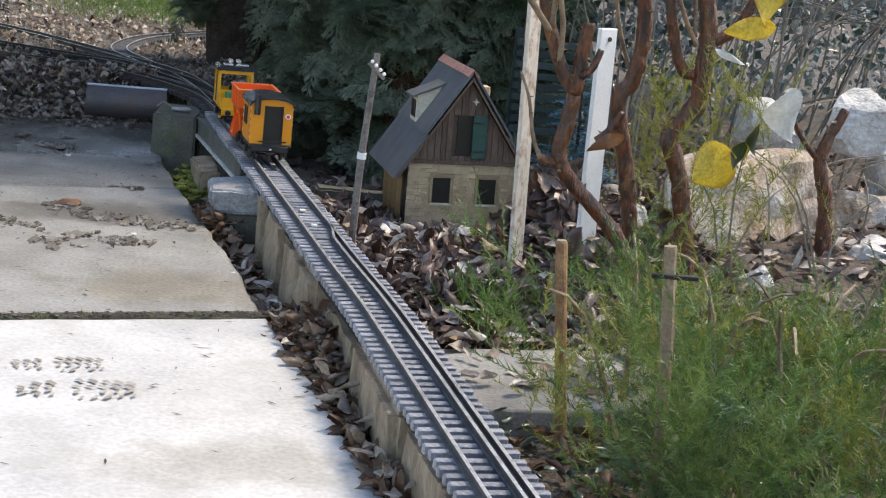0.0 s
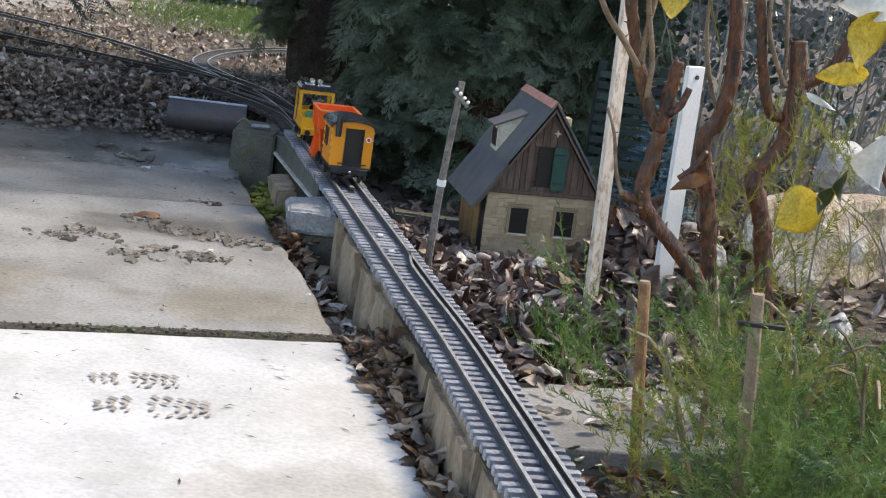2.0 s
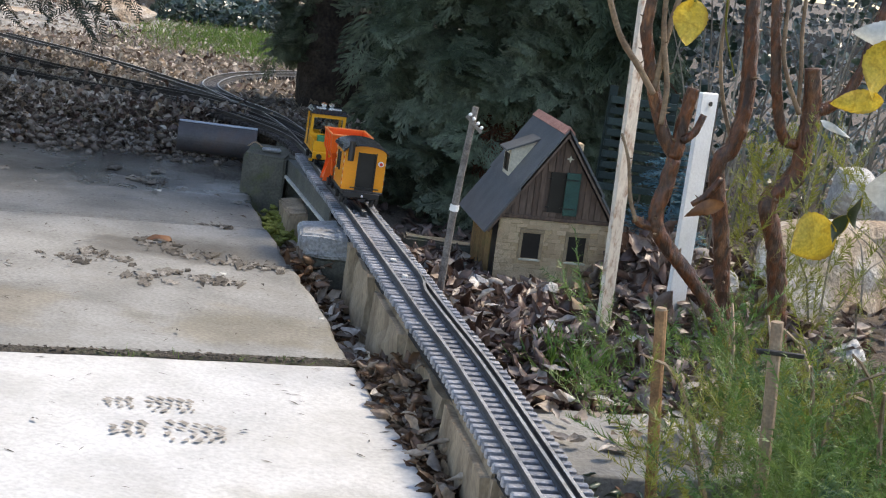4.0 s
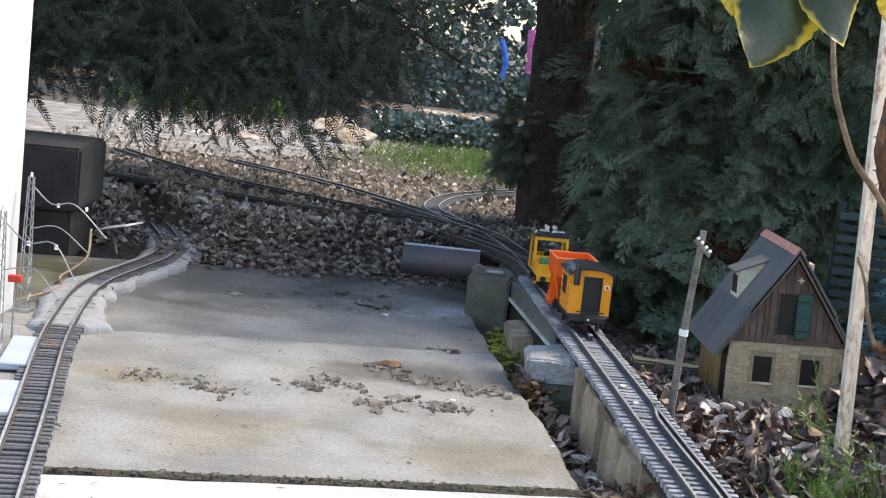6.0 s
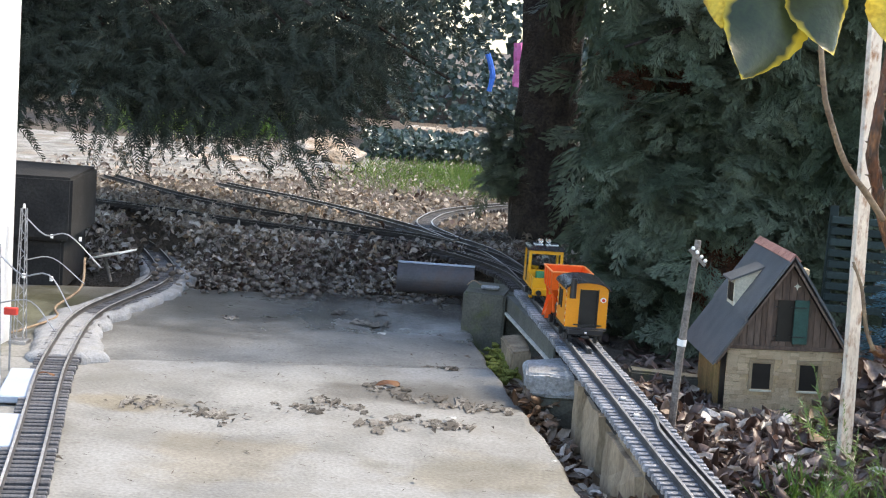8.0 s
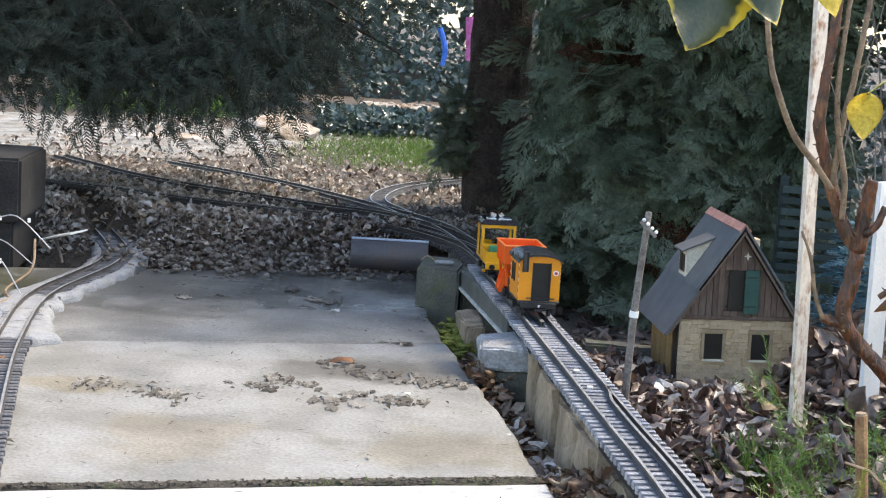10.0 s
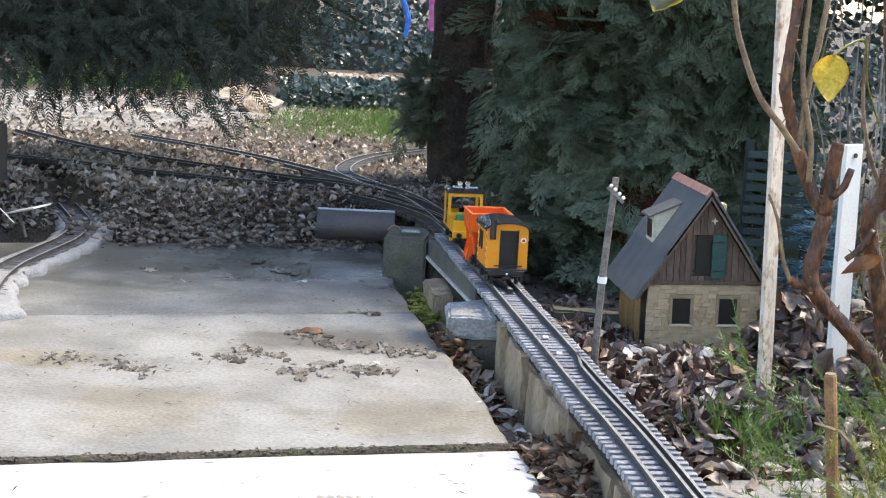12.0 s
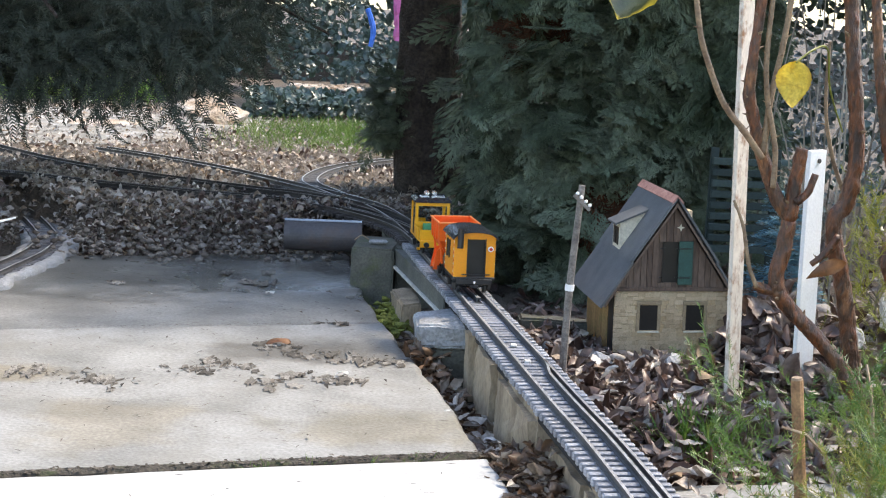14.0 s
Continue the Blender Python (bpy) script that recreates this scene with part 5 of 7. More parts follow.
part("board", box(-0.06, 0.06, -0.025, 0.025, 0, 0.004, 0.001), WHITE_PAINT, sg)
part("prop", rod((-0.03, 0, -0.06), (-0.03, 0, 0.0), 0.004), WOOD_GREY, sg)
for cx, cy, lx, ly in ((-0.775, 2.25, 0.048, 0.19), (-0.705, 1.975, 0.05, 0.17)):
    pl = thing("metal_plate", pose(cx, cy, 0.0, 0, 0, 13), "pale blue-grey sheet metal plate beside the track", "plate", "plates by the track")
    part("sheet", box(-lx / 2, lx / 2, -ly / 2, ly / 2, 0.004, 0.016, 0.002), PLATE_BLUE, pl)
    part("foot", box(-lx / 2 + 0.004, lx / 2 - 0.004, -ly / 2 + 0.01, ly / 2 - 0.01, 0.0, 0.004), BLACK, pl)


def mast(x, y, h, reach, label):
    t = thing("catenary_mast", pose(x, y, 0.0), label, "model mast", "overhead line masts")
    for dx, dy in ((-0.006, -0.006), (0.006, -0.006), (0.006, 0.006), (-0.006, 0.006)):
        part("leg", rod((dx * 1.5, dy * 1.5, 0), (dx * 0.7, dy * 0.7, h), 0.0011, seg=5), WIRE, t)
    n = int(h / 0.016)
    for k in range(n):
        za, zb = h * k / n, h * (k + 1) / n
        s = 1 if k % 2 else -1
        f = 1.5 - 0.8 * k / n
        part("lattice_bar", rod((-0.006 * s * f, -0.006 * f, za), (0.006 * s * f, -0.006 * f, zb), 0.0007, seg=4), WIRE, t)
        part("lattice_bar", rod((0.006 * f, -0.006 * s * f, za), (0.006 * f, 0.006 * s * f, zb), 0.0007, seg=4), WIRE, t)
    part("foot_plate", box(-0.016, 0.016, -0.016, 0.016, -0.002, 0.006, 0.001), WIRE, t)
    arm = part("bracket_arm", tube([(0.005, 0, h * 0.93), (0.045, -0.01, h * 0.82), (0.09, -0.02, h * 0.84), (reach, -0.03, h * 0.62)], [0.0013, 0.0011], 6, 0.012), WIRE, t)
    part("stay", tube([(0.005, 0, h * 0.62), (0.06, -0.015, h * 0.66), (reach * 0.8, -0.03, h * 0.5)], [0.0010, 0.0010], 6, 0.012), WIRE, t)
    for q in (0.35, 0.7):
        part("insulator", rod((reach * q, -0.02 * q, h * 0.80), (reach * q, -0.02 * q, h * 0.80 + 0.007), 0.0028, seg=8), WHITE_TRIM, t)
    part("cap", rod((0, 0, h), (0, 0, h + 0.008), 0.003, 0.002, 8), WHITE_TRIM, t)


mast(-0.898, 2.60, 0.245, 0.155, "thin lattice overhead line mast with curved wire arm")
mast(-0.800, 2.20, 0.240, 0.13, "thin lattice overhead line mast near the plates")
sb = thing("signal_box", pose(-0.838, 2.38, 0.0), "small red signal box on a thin post", "signal")
part("post", rod((0, 0, 0), (0, 0, 0.097), 0.0016, seg=6), WIRE, sb)
part("housing", box(-0.011, 0.011, -0.005, 0.005, 0.095, 0.107, 0.001), RED, sb)
bm = tube([(-0.92, 3.05, 0.09), (-0.905, 2.98, 0.04), (-0.93, 2.9, 0.012), (-0.895, 2.8, 0.012), (-0.91, 2.7, 0.010), (-0.93, 2.62, 0.010), (-0.98, 2.55, 0.01)], [0.0028, 0.0026, 0.0026], 7, 0.012, 0.1)
tagged(link("loose_cable", bm, CANE, None, "", True), "pale loose cable lying by the mast", "cable")

# ---- trees ----
tree = thing("cypress_tree", pose(0, 0, 0), "dark green cypress with low drooping sprays and brown dead patches", "tree")
part("trunk", tube([(0.035, 4.14, 0.0), (0.020, 4.12, 0.5), (0.010, 4.12, 1.4), (0.02, 4.15, 1.7)], [0.098, 0.086, 0.080, 0.05], 18, 0.05, 0.13), BARK_DARK, tree, "dark furrowed trunk")
part("trunk", tube([(0.62, 3.75, 0.0), (0.63, 3.75, 0.7), (0.6, 3.8, 1.5)], [0.06, 0.05, 0.02], 12, 0.06, 0.15), BARK_DARK, tree)
for q in range(12):
    z = 0.12 + q * 0.17
    x1 = R.uniform(0.15, 0.78)
    part("limb", tube([(0.62, 3.75, z + 0.1), ((0.62 + x1) / 2, 3.5, z + 0.06), (x1, 3.2, z - 0.02)], [0.014, 0.009, 0.003], 6, 0.04, 0.1), BARK_DARK, tree)
near, dead = [], []
for q in range(640):
    # a twig with a fan of flat sprays lying one over another
    x = R.uniform(0.06, 1.45)
    z = abs(R.gauss(0, 1.0)) * 0.60 + 0.02
    if z > 1.35:
        continue
    front = 3.14 + 0.28 * ((x - 0.62) / 0.7) ** 2 + 0.16 * noise.noise(Vector((x * 3.6, z * 4.2, 0))) + 0.22 * max(0, z - 0.9)
    y = front + (R.uniform(0, 0.10) if R.random() < 0.62 else R.uniform(0.1, 0.6))
    if (x - 0.02) / (y + 0.05) < 0.036 or (z < 0.75 and x > 0.64 + 0.227 * (y - 2.9) + R.gauss(0, 0.03)):
        continue
    out = Vector((R.gauss(0, 0.7), -1.0, R.gauss(-0.15, 0.35))).normalized()
    up = Vector((R.gauss(0, 0.45), R.gauss(-0.55, 0.3), 1.0)).normalized()
    side = out.cross(up).normalized()
    brown = noise.noise(Vector((x * 6, z * 6, 8))) > 0.47
    for e in range(R.randint(5, 9)):
        a = R.gauss(0, 0.62)
        d = out * math.cos(a) + side * math.sin(a) + Vector((0, 0, R.gauss(-0.22, 0.15)))
        p = Vector((x, y, z)) + side * R.gauss(0, 0.03) + out * R.uniform(-0.04, 0.03) + Vector((0, 0, R.gauss(0, 0.018)))
        m = turn_to(p + (Vector((0, 0.06, 0)) if brown else Vector()), d, up + Vector((R.gauss(0, 0.2), 0, 0)), R.uniform(0.06, 0.125))
        (dead if brown else near).append((R.randrange(4), m))
# small tuft beside the tall trunk
for q in range(150):
    p = Vector((-0.085 + R.gauss(0, 0.026), 4.10 + R.gauss(0, 0.05), R.uniform(0.20, 0.39)))
    near.append((R.randrange(4), turn_to(p, Vector((R.gauss(-0.3, 0.6), R.gauss(-0.3, 0.5), R.gauss(0.0, 0.5))), Vector((0, -0.5, 1)), R.uniform(0.04, 0.08))))
pooled("crown", FRONDS, near, CONIFER, tree)
pooled("dead_sprays", FRONDS, dead, CONIFER_BROWN, tree, "rusty brown dead sprays")
inner = []
for q in range(2600):
    x, z = R.uniform(0.08, 1.45), R.uniform(0.0, 1.45)
    y = 3.42 + 0.28 * ((x - 0.62) / 0.7) ** 2 + R.uniform(0, 0.7) + 0.2 * max(0, z - 0.9)
    if (x - 0.02) / (y + 0.05) < 0.022 or (z < 0.75 and x > 0.64 + 0.227 * (y - 2.9)):
        continue
    inner.append((R.randrange(4), turn_to(Vector((x, y, z)), Vector((R.gauss(0, 0.7), -0.6, R.gauss(-0.3, 0.4))), Vector((R.gauss(0, 0.4), -0.6, 1)), R.uniform(0.10, 0.22))))
# unseen upper sprays, added so the crown casts enough shade
for q in range(330):
    p = Vector((R.uniform(0.0, 1.5), R.uniform(3.3, 4.1), R.uniform(0.75, 1.6)))
    inner.append((R.randrange(4), turn_to(p, rvec(), Vector((0, 0, 1)), R.uniform(0.18, 0.32))))
# unseen forward overhang, added to throw shade on the far slab
for q in range(110):
    p = Vector((R.uniform(0.1, 1.3), R.uniform(2.85, 3.3), R.uniform(0.78, 1.4)))
    inner.append((R.randrange(4), turn_to(p, rvec(), Vector((0, 0, 1)), R.uniform(0.14, 0.26))))
pooled("inner_sprays", SPRAYS, inner, CONIFER, tree)

yew = thing("yew_tree", pose(0, 0, 0), "dark overhanging conifer boughs drooping over the tracks", "tree")
part("trunk", tube([(-1.75, 4.5, 0.0), (-1.7, 4.45, 0.8), (-1.6, 4.4, 2.2)], [0.09, 0.075, 0.05], 12, 0.08, 0.15), BARK_DARK, yew)
hang = []
for q in range(13):
    x1 = -1.35 + q * 0.1
    y1 = 3.55 + R.uniform(-0.1, 0.55)
    zt = R.uniform(0.55, 0.95)
    zl = float(np.interp(x1, (-1.4, -1.1, -0.8, -0.5, -0.38, -0.2), (0.28, 0.24, 0.22, 0.28, 0.40, 0.60)))
    part("bough", tube([(-1.68, 4.45, 1.2 + R.uniform(-0.2, 0.5)), ((x1 - 1.68) / 2, 4.0, zt + 0.28), (x1, y1, zt - 0.1)], [0.02, 0.011, 0.004], 6, 0.05, 0.1), BARK_DARK, yew)
for q in range(7600):
    x = R.uniform(-1.75, -0.12)
    zl = float(np.interp(x, (-1.75, -1.4, -1.1, -0.8, -0.6, -0.47, -0.36, -0.2, -0.1), (0.20, 0.23, 0.215, 0.185, 0.205, 0.235, 0.36, 0.53, 0.60)))
    zl += 0.10 * noise.noise(Vector((x * 6, 0, 5))) + 0.04 * noise.noise(Vector((x * 19, 0, 3)))
    y = R.uniform(3.55, 4.45)
    zl += (y - 3.55) * 0.03 + 0.03
    z = zl + abs(R.gauss(0, 0.26)) if R.random() < 0.75 else zl + R.uniform(0, 1.3)
    rise = z - zl
    if R.random() > 0.15 + 0.85 * step01(0.035, 0.19, rise):
        continue
    if noise.noise(Vector((x * 4, y * 2.4, z * 4))) < -0.16 - rise * 1.6 or (x > -0.62 and R.random() < 0.86 * step01(-0.62, -0.30, x)):
        continue
    low = 1 - step01(0.05, 0.22, rise)
    d = Vector((R.gauss(0.12, 0.75), R.gauss(-0.25, 0.55), -0.30 - 0.75 * low + R.gauss(0, 0.4)))
    hang.append((R.randrange(5), turn_to(Vector((x, y, z + 0.05)), d, Vector((R.gauss(0, 0.5), -1, 0.4)), R.uniform(0.07, 0.15))))
# unseen canopy of large sprays above the boughs, added to block sky light
for q in range(520):
    x, y = R.uniform(-1.8, -0.25), R.uniform(3.5, 4.5)
    hang.append((R.randrange(5), turn_to(Vector((x, y, R.uniform(0.75, 1.5))), rvec(), Vector((0, 0, 1)), R.uniform(0.2, 0.34))))
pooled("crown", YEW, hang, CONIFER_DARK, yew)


# ---- pruned rose shrubs ----
def shrub(name, limbs, label, material=BARK_RED):
    t = thing(name, pose(0, 0, 0), label, "shrub", "pruned shrubs")
    for k, (pts, radii) in enumerate(limbs):
        m = BARK_TAN if max(radii) < 0.0055 else material
        part("stem" if max(radii) >= 0.0055 else "twig", tube(pts, [r * 0.92 for r in radii], 16 if max(radii) > 0.005 else 7, 0.006 if max(radii) > 0.005 else None, 0.24 if max(radii) > 0.005 else 0.13, seed=k + len(name)), m, t, smooth=True)
    # thorns and bud scars
    bm = bmesh.new()
    for pts, radii in limbs:
        line = smooth_line(pts, 0.022)
        for p in line[1:-1]:
            o = rvec()
            o.z = abs(o.z)
            r = sum(radii) / len(radii)
            rod(p + o * r * 0.6, p + o * (r + R.uniform(0.003, 0.010)), max(0.0014, r * 0.34), 0.0003, 5, bm)
    tagged(part("thorns", bm, BARK_TAN, t), kind="stuff")
    return t


def y0(pts, y, dy=0.0):
    return [(x, y + dy * k, z) for k, (x, z) in enumerate(pts)]


shrub("rose_shrub", [
    (y0([(0.66, 0.02), (0.61, 0.115), (0.574, 0.155), (0.512, 0.222), (0.516, 0.283), (0.520, 0.320)], 2.0), [0.013, 0.012, 0.011, 0.012, 0.011]),
    (y0([(0.520, 0.320), (0.495, 0.358), (0.474, 0.409), (0.457, 0.460), (0.449, 0.50), (0.455, 0.60), (0.46, 0.72)], 2.0, -0.004), [0.010, 0.0095, 0.008, 0.007, 0.006]),
    (y0([(0.520, 0.320), (0.523, 0.370), (0.528, 0.418)], 2.0, -0.004), [0.011, 0.010, 0.009]),
    (y0([(0.524, 0.345), (0.540, 0.360), (0.548, 0.385)], 1.99), [0.006, 0.0055, 0.005]),
    (y0([(0.512, 0.222), (0.495, 0.223), (0.479, 0.228)], 2.0), [0.009, 0.0075, 0.006]),
    (y0([(0.470, 0.405), (0.442, 0.440), (0.412, 0.475), (0.388, 0.525), (0.370, 0.58), (0.352, 0.70)], 1.97, -0.004), [0.0050, 0.0045, 0.004, 0.004]),
    (y0([(0.490, 0.365), (0.488, 0.420), (0.472, 0.488), (0.468, 0.56), (0.475, 0.70)], 1.98), [0.0045, 0.004, 0.0035]),
    (y0([(0.474, 0.409), (0.478, 0.48), (0.49, 0.56), (0.50, 0.66)], 1.985), [0.005, 0.0045, 0.004]),
    (y0([(0.479, 0.228), (0.466, 0.26), (0.455, 0.31), (0.440, 0.345)], 1.985), [0.0035, 0.003, 0.002]),
], "reddish-brown pruned rose shrub with thorny forked stems")
shrub("rose_shrub", [
    (y0([(0.665, 0.03), (0.632, 0.198), (0.614, 0.264), (0.608, 0.311), (0.624, 0.337), (0.632, 0.400), (0.625, 0.474), (0.617, 0.53), (0.60, 0.66)], 2.1), [0.014, 0.013, 0.0125, 0.011, 0.010]),
    (y0([(0.612, 0.290), (0.593, 0.262), (0.575, 0.247)], 2.08), [0.006, 0.006, 0.004]),
    (y0([(0.624, 0.34), (0.60, 0.40), (0.585, 0.47), (0.583, 0.56)], 2.11), [0.004, 0.003, 0.0025]),
], "reddish-brown upright rose stem")
shrub("rose_shrub", [
    (y0([(0.735, 0.02), (0.709, 0.159), (0.696, 0.210), (0.676, 0.270), (0.707, 0.311), (0.712, 0.364), (0.712, 0.415), (0.703, 0.464)], 2.05), [0.016, 0.015, 0.0145, 0.0145, 0.014, 0.013]),
    (y0([(0.712, 0.400), (0.748, 0.424), (0.769, 0.468), (0.775, 0.510), (0.79, 0.60)], 2.05, -0.003), [0.009, 0.008, 0.007, 0.006]),
    (y0([(0.700, 0.355), (0.678, 0.364), (0.659, 0.418), (0.643, 0.484), (0.630, 0.56), (0.61, 0.70)], 2.05, -0.004), [0.0085, 0.008, 0.0075, 0.006]),
    (y0([(0.690, 0.40), (0.671, 0.433), (0.655, 0.47), (0.650, 0.499), (0.645, 0.57)], 2.03), [0.004, 0.0035, 0.003]),
    (y0([(0.690, 0.41), (0.684, 0.46), (0.676, 0.511), (0.67, 0.6)], 2.04), [0.0035, 0.003, 0.003]),
], "thick brown pruned rose stump with forked stems")
shrub("rose_shrub", [
    (y0([(1.03, 0.02), (1.02, 0.14), (1.0, 0.22), (1.03, 0.30)], 2.3), [0.016, 0.014, 0.012, 0.008]),
    (y0([(1.0, 0.21), (0.965, 0.245), (0.93, 0.30)], 2.3), [0.006, 0.005, 0.003]),
], "short brown pruned stump among stones")


# ---- single leaves still on the shrubs ----
def leaf_thing(p, size, tilt, material, label, width=0.8, stalk=None):
    """One broad leaf: pointed tip, folded midrib, wavy rim, with its nearness to the rim stored for the colour."""
    t = thing("shrub_leaf", pose(*p, *tilt), label, "leaf", "leaves on the shrubs")
    n, cols = 22, (-1, -0.85, -0.5, 0, 0.5, 0.85, 1)
    bm = bmesh.new()
    rows, margin = [], []
    for k in range(n + 1):
        f = k / n
        w = size * width * 0.5 * max(0.015, math.sin(math.pi * f ** 0.72)) ** 0.75 * (1 + 0.035 * math.sin(k * 2.6))
        row = []
        for c in cols:
            z = 0.06 * size * math.sin(f * math.pi) + 0.22 * w * abs(c) + 0.05 * size * abs(c) ** 2 * math.sin(f * 7 + c * 2) - 0.12 * size * f * f
            row.append(bm.verts.new((c * w, size * (f - 0.5), z)))
            margin.append(max(abs(c), 1 - 6 * (1 - f)))
        rows.append(row)
    for a, b in zip(rows, rows[1:]):
        for c in range(len(cols) - 1):
            bm.faces.new((a[c], a[c + 1], b[c + 1], b[c]))
    ob = part("blade", bm, material, t, smooth=True)
    ob.data.attributes.new("margin", "FLOAT", "POINT").data.foreach_set("value", margin)
    if stalk:
        inv = t.matrix_world.inverted()
        part("stalk", tube([inv @ Vector(q) for q in stalk], [0.0016, 0.0013], 5, 0.01), FERN_YELLOW, t)
    return t


leaf_thing((0.488, 1.9, 0.507), 0.060, (-90, 4, 0), YELLOW_LEAF, "bright yellow leaf with serrated edge hanging on a thin stalk", 0.75,
           stalk=[(0.488, 1.9, 0.535), (0.515, 1.92, 0.552), (0.54, 1.95, 0.552), (0.56, 2.0, 0.50), (0.59, 2.03, 0.44)])
leaf_thing((0.700, 1.9, 0.248), 0.068, (-80, 60, 10), YELLOW_LEAF, "round yellow leaf spotted with brown", 1.0)
leaf_thing((0.733, 1.9, 0.268), 0.045, (-75, 20, 30), OLIVE_LEAF, "small green and yellow leaf", 0.6)
leaf_thing((0.752, 1.9, 0.292), 0.055, (-70, -25, 40), OLIVE_LEAF, "curled green leaf on the rose", 0.5)
leaf_thing((0.749, 1.9, 0.483), 0.085, (-80, 15, 25), YELLOW_LEAF, "large yellow leaf on the rose", 0.7)
leaf_thing((0.722, 1.9, 0.436), 0.070, (-70, 80, 10), YELLOW_LEAF, "yellow leaf held sideways", 0.45)
leaf_thing((0.740, 1.9, 0.527), 0.075, (-60, 85, 0), PALE_LEAF, "pale leaf showing its underside", 0.5)
leaf_thing((0.801, 1.9, 0.511), 0.070, (-70, -35, 20), PALE_LEAF, "pale leaf catching the sun", 0.45)
leaf_thing((0.790, 1.9, 0.328), 0.085, (-60, -30, 10), PALE_LEAF, "large pale curled leaf", 0.7)
leaf_thing((0.549, 1.9, 0.270), 0.055, (-70, 60, 0), BROWN_LEAF, "brown withered leaf on the rose", 0.35)
leaf_thing((0.700, 1.9, 0.398), 0.050, (-70, -70, 0), PALE_LEAF, "thin pale dry leaf", 0.2)
leaf_thing((0.203, 1.3, 0.628), 0.105, (-95, 28, 12), OLIVE_LEAF, "large green leaf with yellow edge hanging close by", 0.75)
leaf_thing((0.250, 1.3, 0.650), 0.085, (-85, -15, 20), OLIVE_LEAF, "green leaf hanging from above", 0.7)
leaf_thing((0.168, 1.31, 0.655), 0.060, (-85, 5, 0), YELLOW_LEAF, "yellow-green leaf tip hanging from above", 0.8)
leaf_thing((0.306, 1.3, 0.648), 0.060, (-85, -10, 10), YELLOW_LEAF, "orange-yellow leaf hanging from above", 0.6)
tagged(link("leaf_branch", tube([(0.16, 1.31, 0.69), (0.21, 1.30, 0.70), (0.30, 1.33, 0.76), (0.40, 1.65, 0.84), (0.46, 1.97, 0.72)], [0.003, 0.004, 0.004], 6, 0.02, 0.1), BARK_TAN, None, "", True), "thin twig carrying the hanging leaves", "twig")

# ---- feathery bush ----
bush = thing("feathery_bush", pose(0, 0, 0), "soft feathery green bush of thin needle-like shoots", "bush")
fr, fy = [], []
NEEDLE = []
for k in range(4):
    r = random.Random(k)
    v, f = [], []
    for q in range(22):
        t = q / 22
        for s in (-1, 1):
            a = radians(r.uniform(25, 70))
            tw = r.uniform(0, 6.28)
            dx, dy, dz = math.sin(a) * math.cos(tw), math.cos(a), math.sin(a) * math.sin(tw)
            L = 0.20 * (1.1 - 0.6 * t) * r.uniform(0.7, 1.3)
            n0 = len(v)
            v += [(0.009, t, 0), (-0.009, t + 0.012, 0), (dx * L, t + dy * L, dz * L)]
            f.append((n0, n0 + 1, n0 + 2))
    n0 = len(v)
    v += [(-0.006, 0, 0), (0.006, 0, 0), (0.002, 1, 0), (-0.002, 1, 0)]
    f.append((n0, n0 + 1, n0 + 2, n0 + 3))
    NEEDLE.append((np.array(v), f))
for k in range(26):
    bx, by = R.uniform(0.50, 0.98), R.uniform(1.35, 1.75)
    tip = Vector((bx + R.gauss(0, 0.05), by + R.gauss(0, 0.05), R.uniform(0.13, 0.22)))
    part("stem", tube([(bx, by, 0.0), ((bx + tip.x) / 2, by, 0.14), tuple(tip)], [0.004, 0.003, 0.0015], 5, 0.03), CANE, bush)
plumes = [(R.uniform(0.47, 1.10), R.uniform(1.14, 1.78)) for k in range(135)]
for bx, by in plumes:
    # a plume: a leaning shoot set with feathery side shoots
    if bx < 0.475 + 0.10 * step01(1.3, 1.1, by):
        continue
    tall = (0.215 + 0.06 * noise.noise(Vector((bx * 9, by * 9, 1))) - 0.075 * step01(0.56, 0.70, bx) - 0.09 * step01(1.3, 1.1, by)) * R.uniform(0.6, 1.1)
    lean = Vector((R.gauss(-0.25, 0.35), R.gauss(-0.2, 0.3), 1))
    yellow = R.random() < 0.34
    for e in range(R.randint(16, 34)):
        h = R.random() ** 0.7
        p = Vector((bx, by, -0.02)) + lean * tall * h + Vector((R.gauss(0, 0.018), R.gauss(0, 0.018), 0))
        if p.x < 0.54 and p.z < 0.07 and p.y > 1.5:
            continue
        d = lean * 0.7 + Vector((R.gauss(0, 0.65), R.gauss(0, 0.5), R.uniform(-0.2, 0.7)))
        (fy if yellow and h > 0.4 else fr).append((R.randrange(4), turn_to(p, d, rvec(), R.uniform(0.035, 0.085))))
for k in range(300):
    x, y, z = R.gauss(0.53, 0.04), R.uniform(1.16, 1.29), R.uniform(-0.02, 0.15)
    fr.append((R.randrange(4), turn_to(Vector((x, y, z)), Vector((R.gauss(-0.1, 0.6), R.gauss(-0.1, 0.4), R.uniform(0.2, 1.1))), rvec(), R.uniform(0.04, 0.08))))
pooled("foliage", NEEDLE, fr, FERN, bush)
pooled("yellow_growth", NEEDLE, fy, FERN_YELLOW, bush, "yellowing shoots", kind="stuff")
sm = []
for k in range(190):
    x, y = R.gauss(0.75, 0.07), R.gauss(2.15, 0.12)
    sm.append((R.randrange(4), turn_to(Vector((x, y, 0.06 + R.uniform(0, 0.27))), Vector((R.gauss(0, 0.5), R.gauss(-0.2, 0.4), 1)), rvec(), R.uniform(0.05, 0.10))))
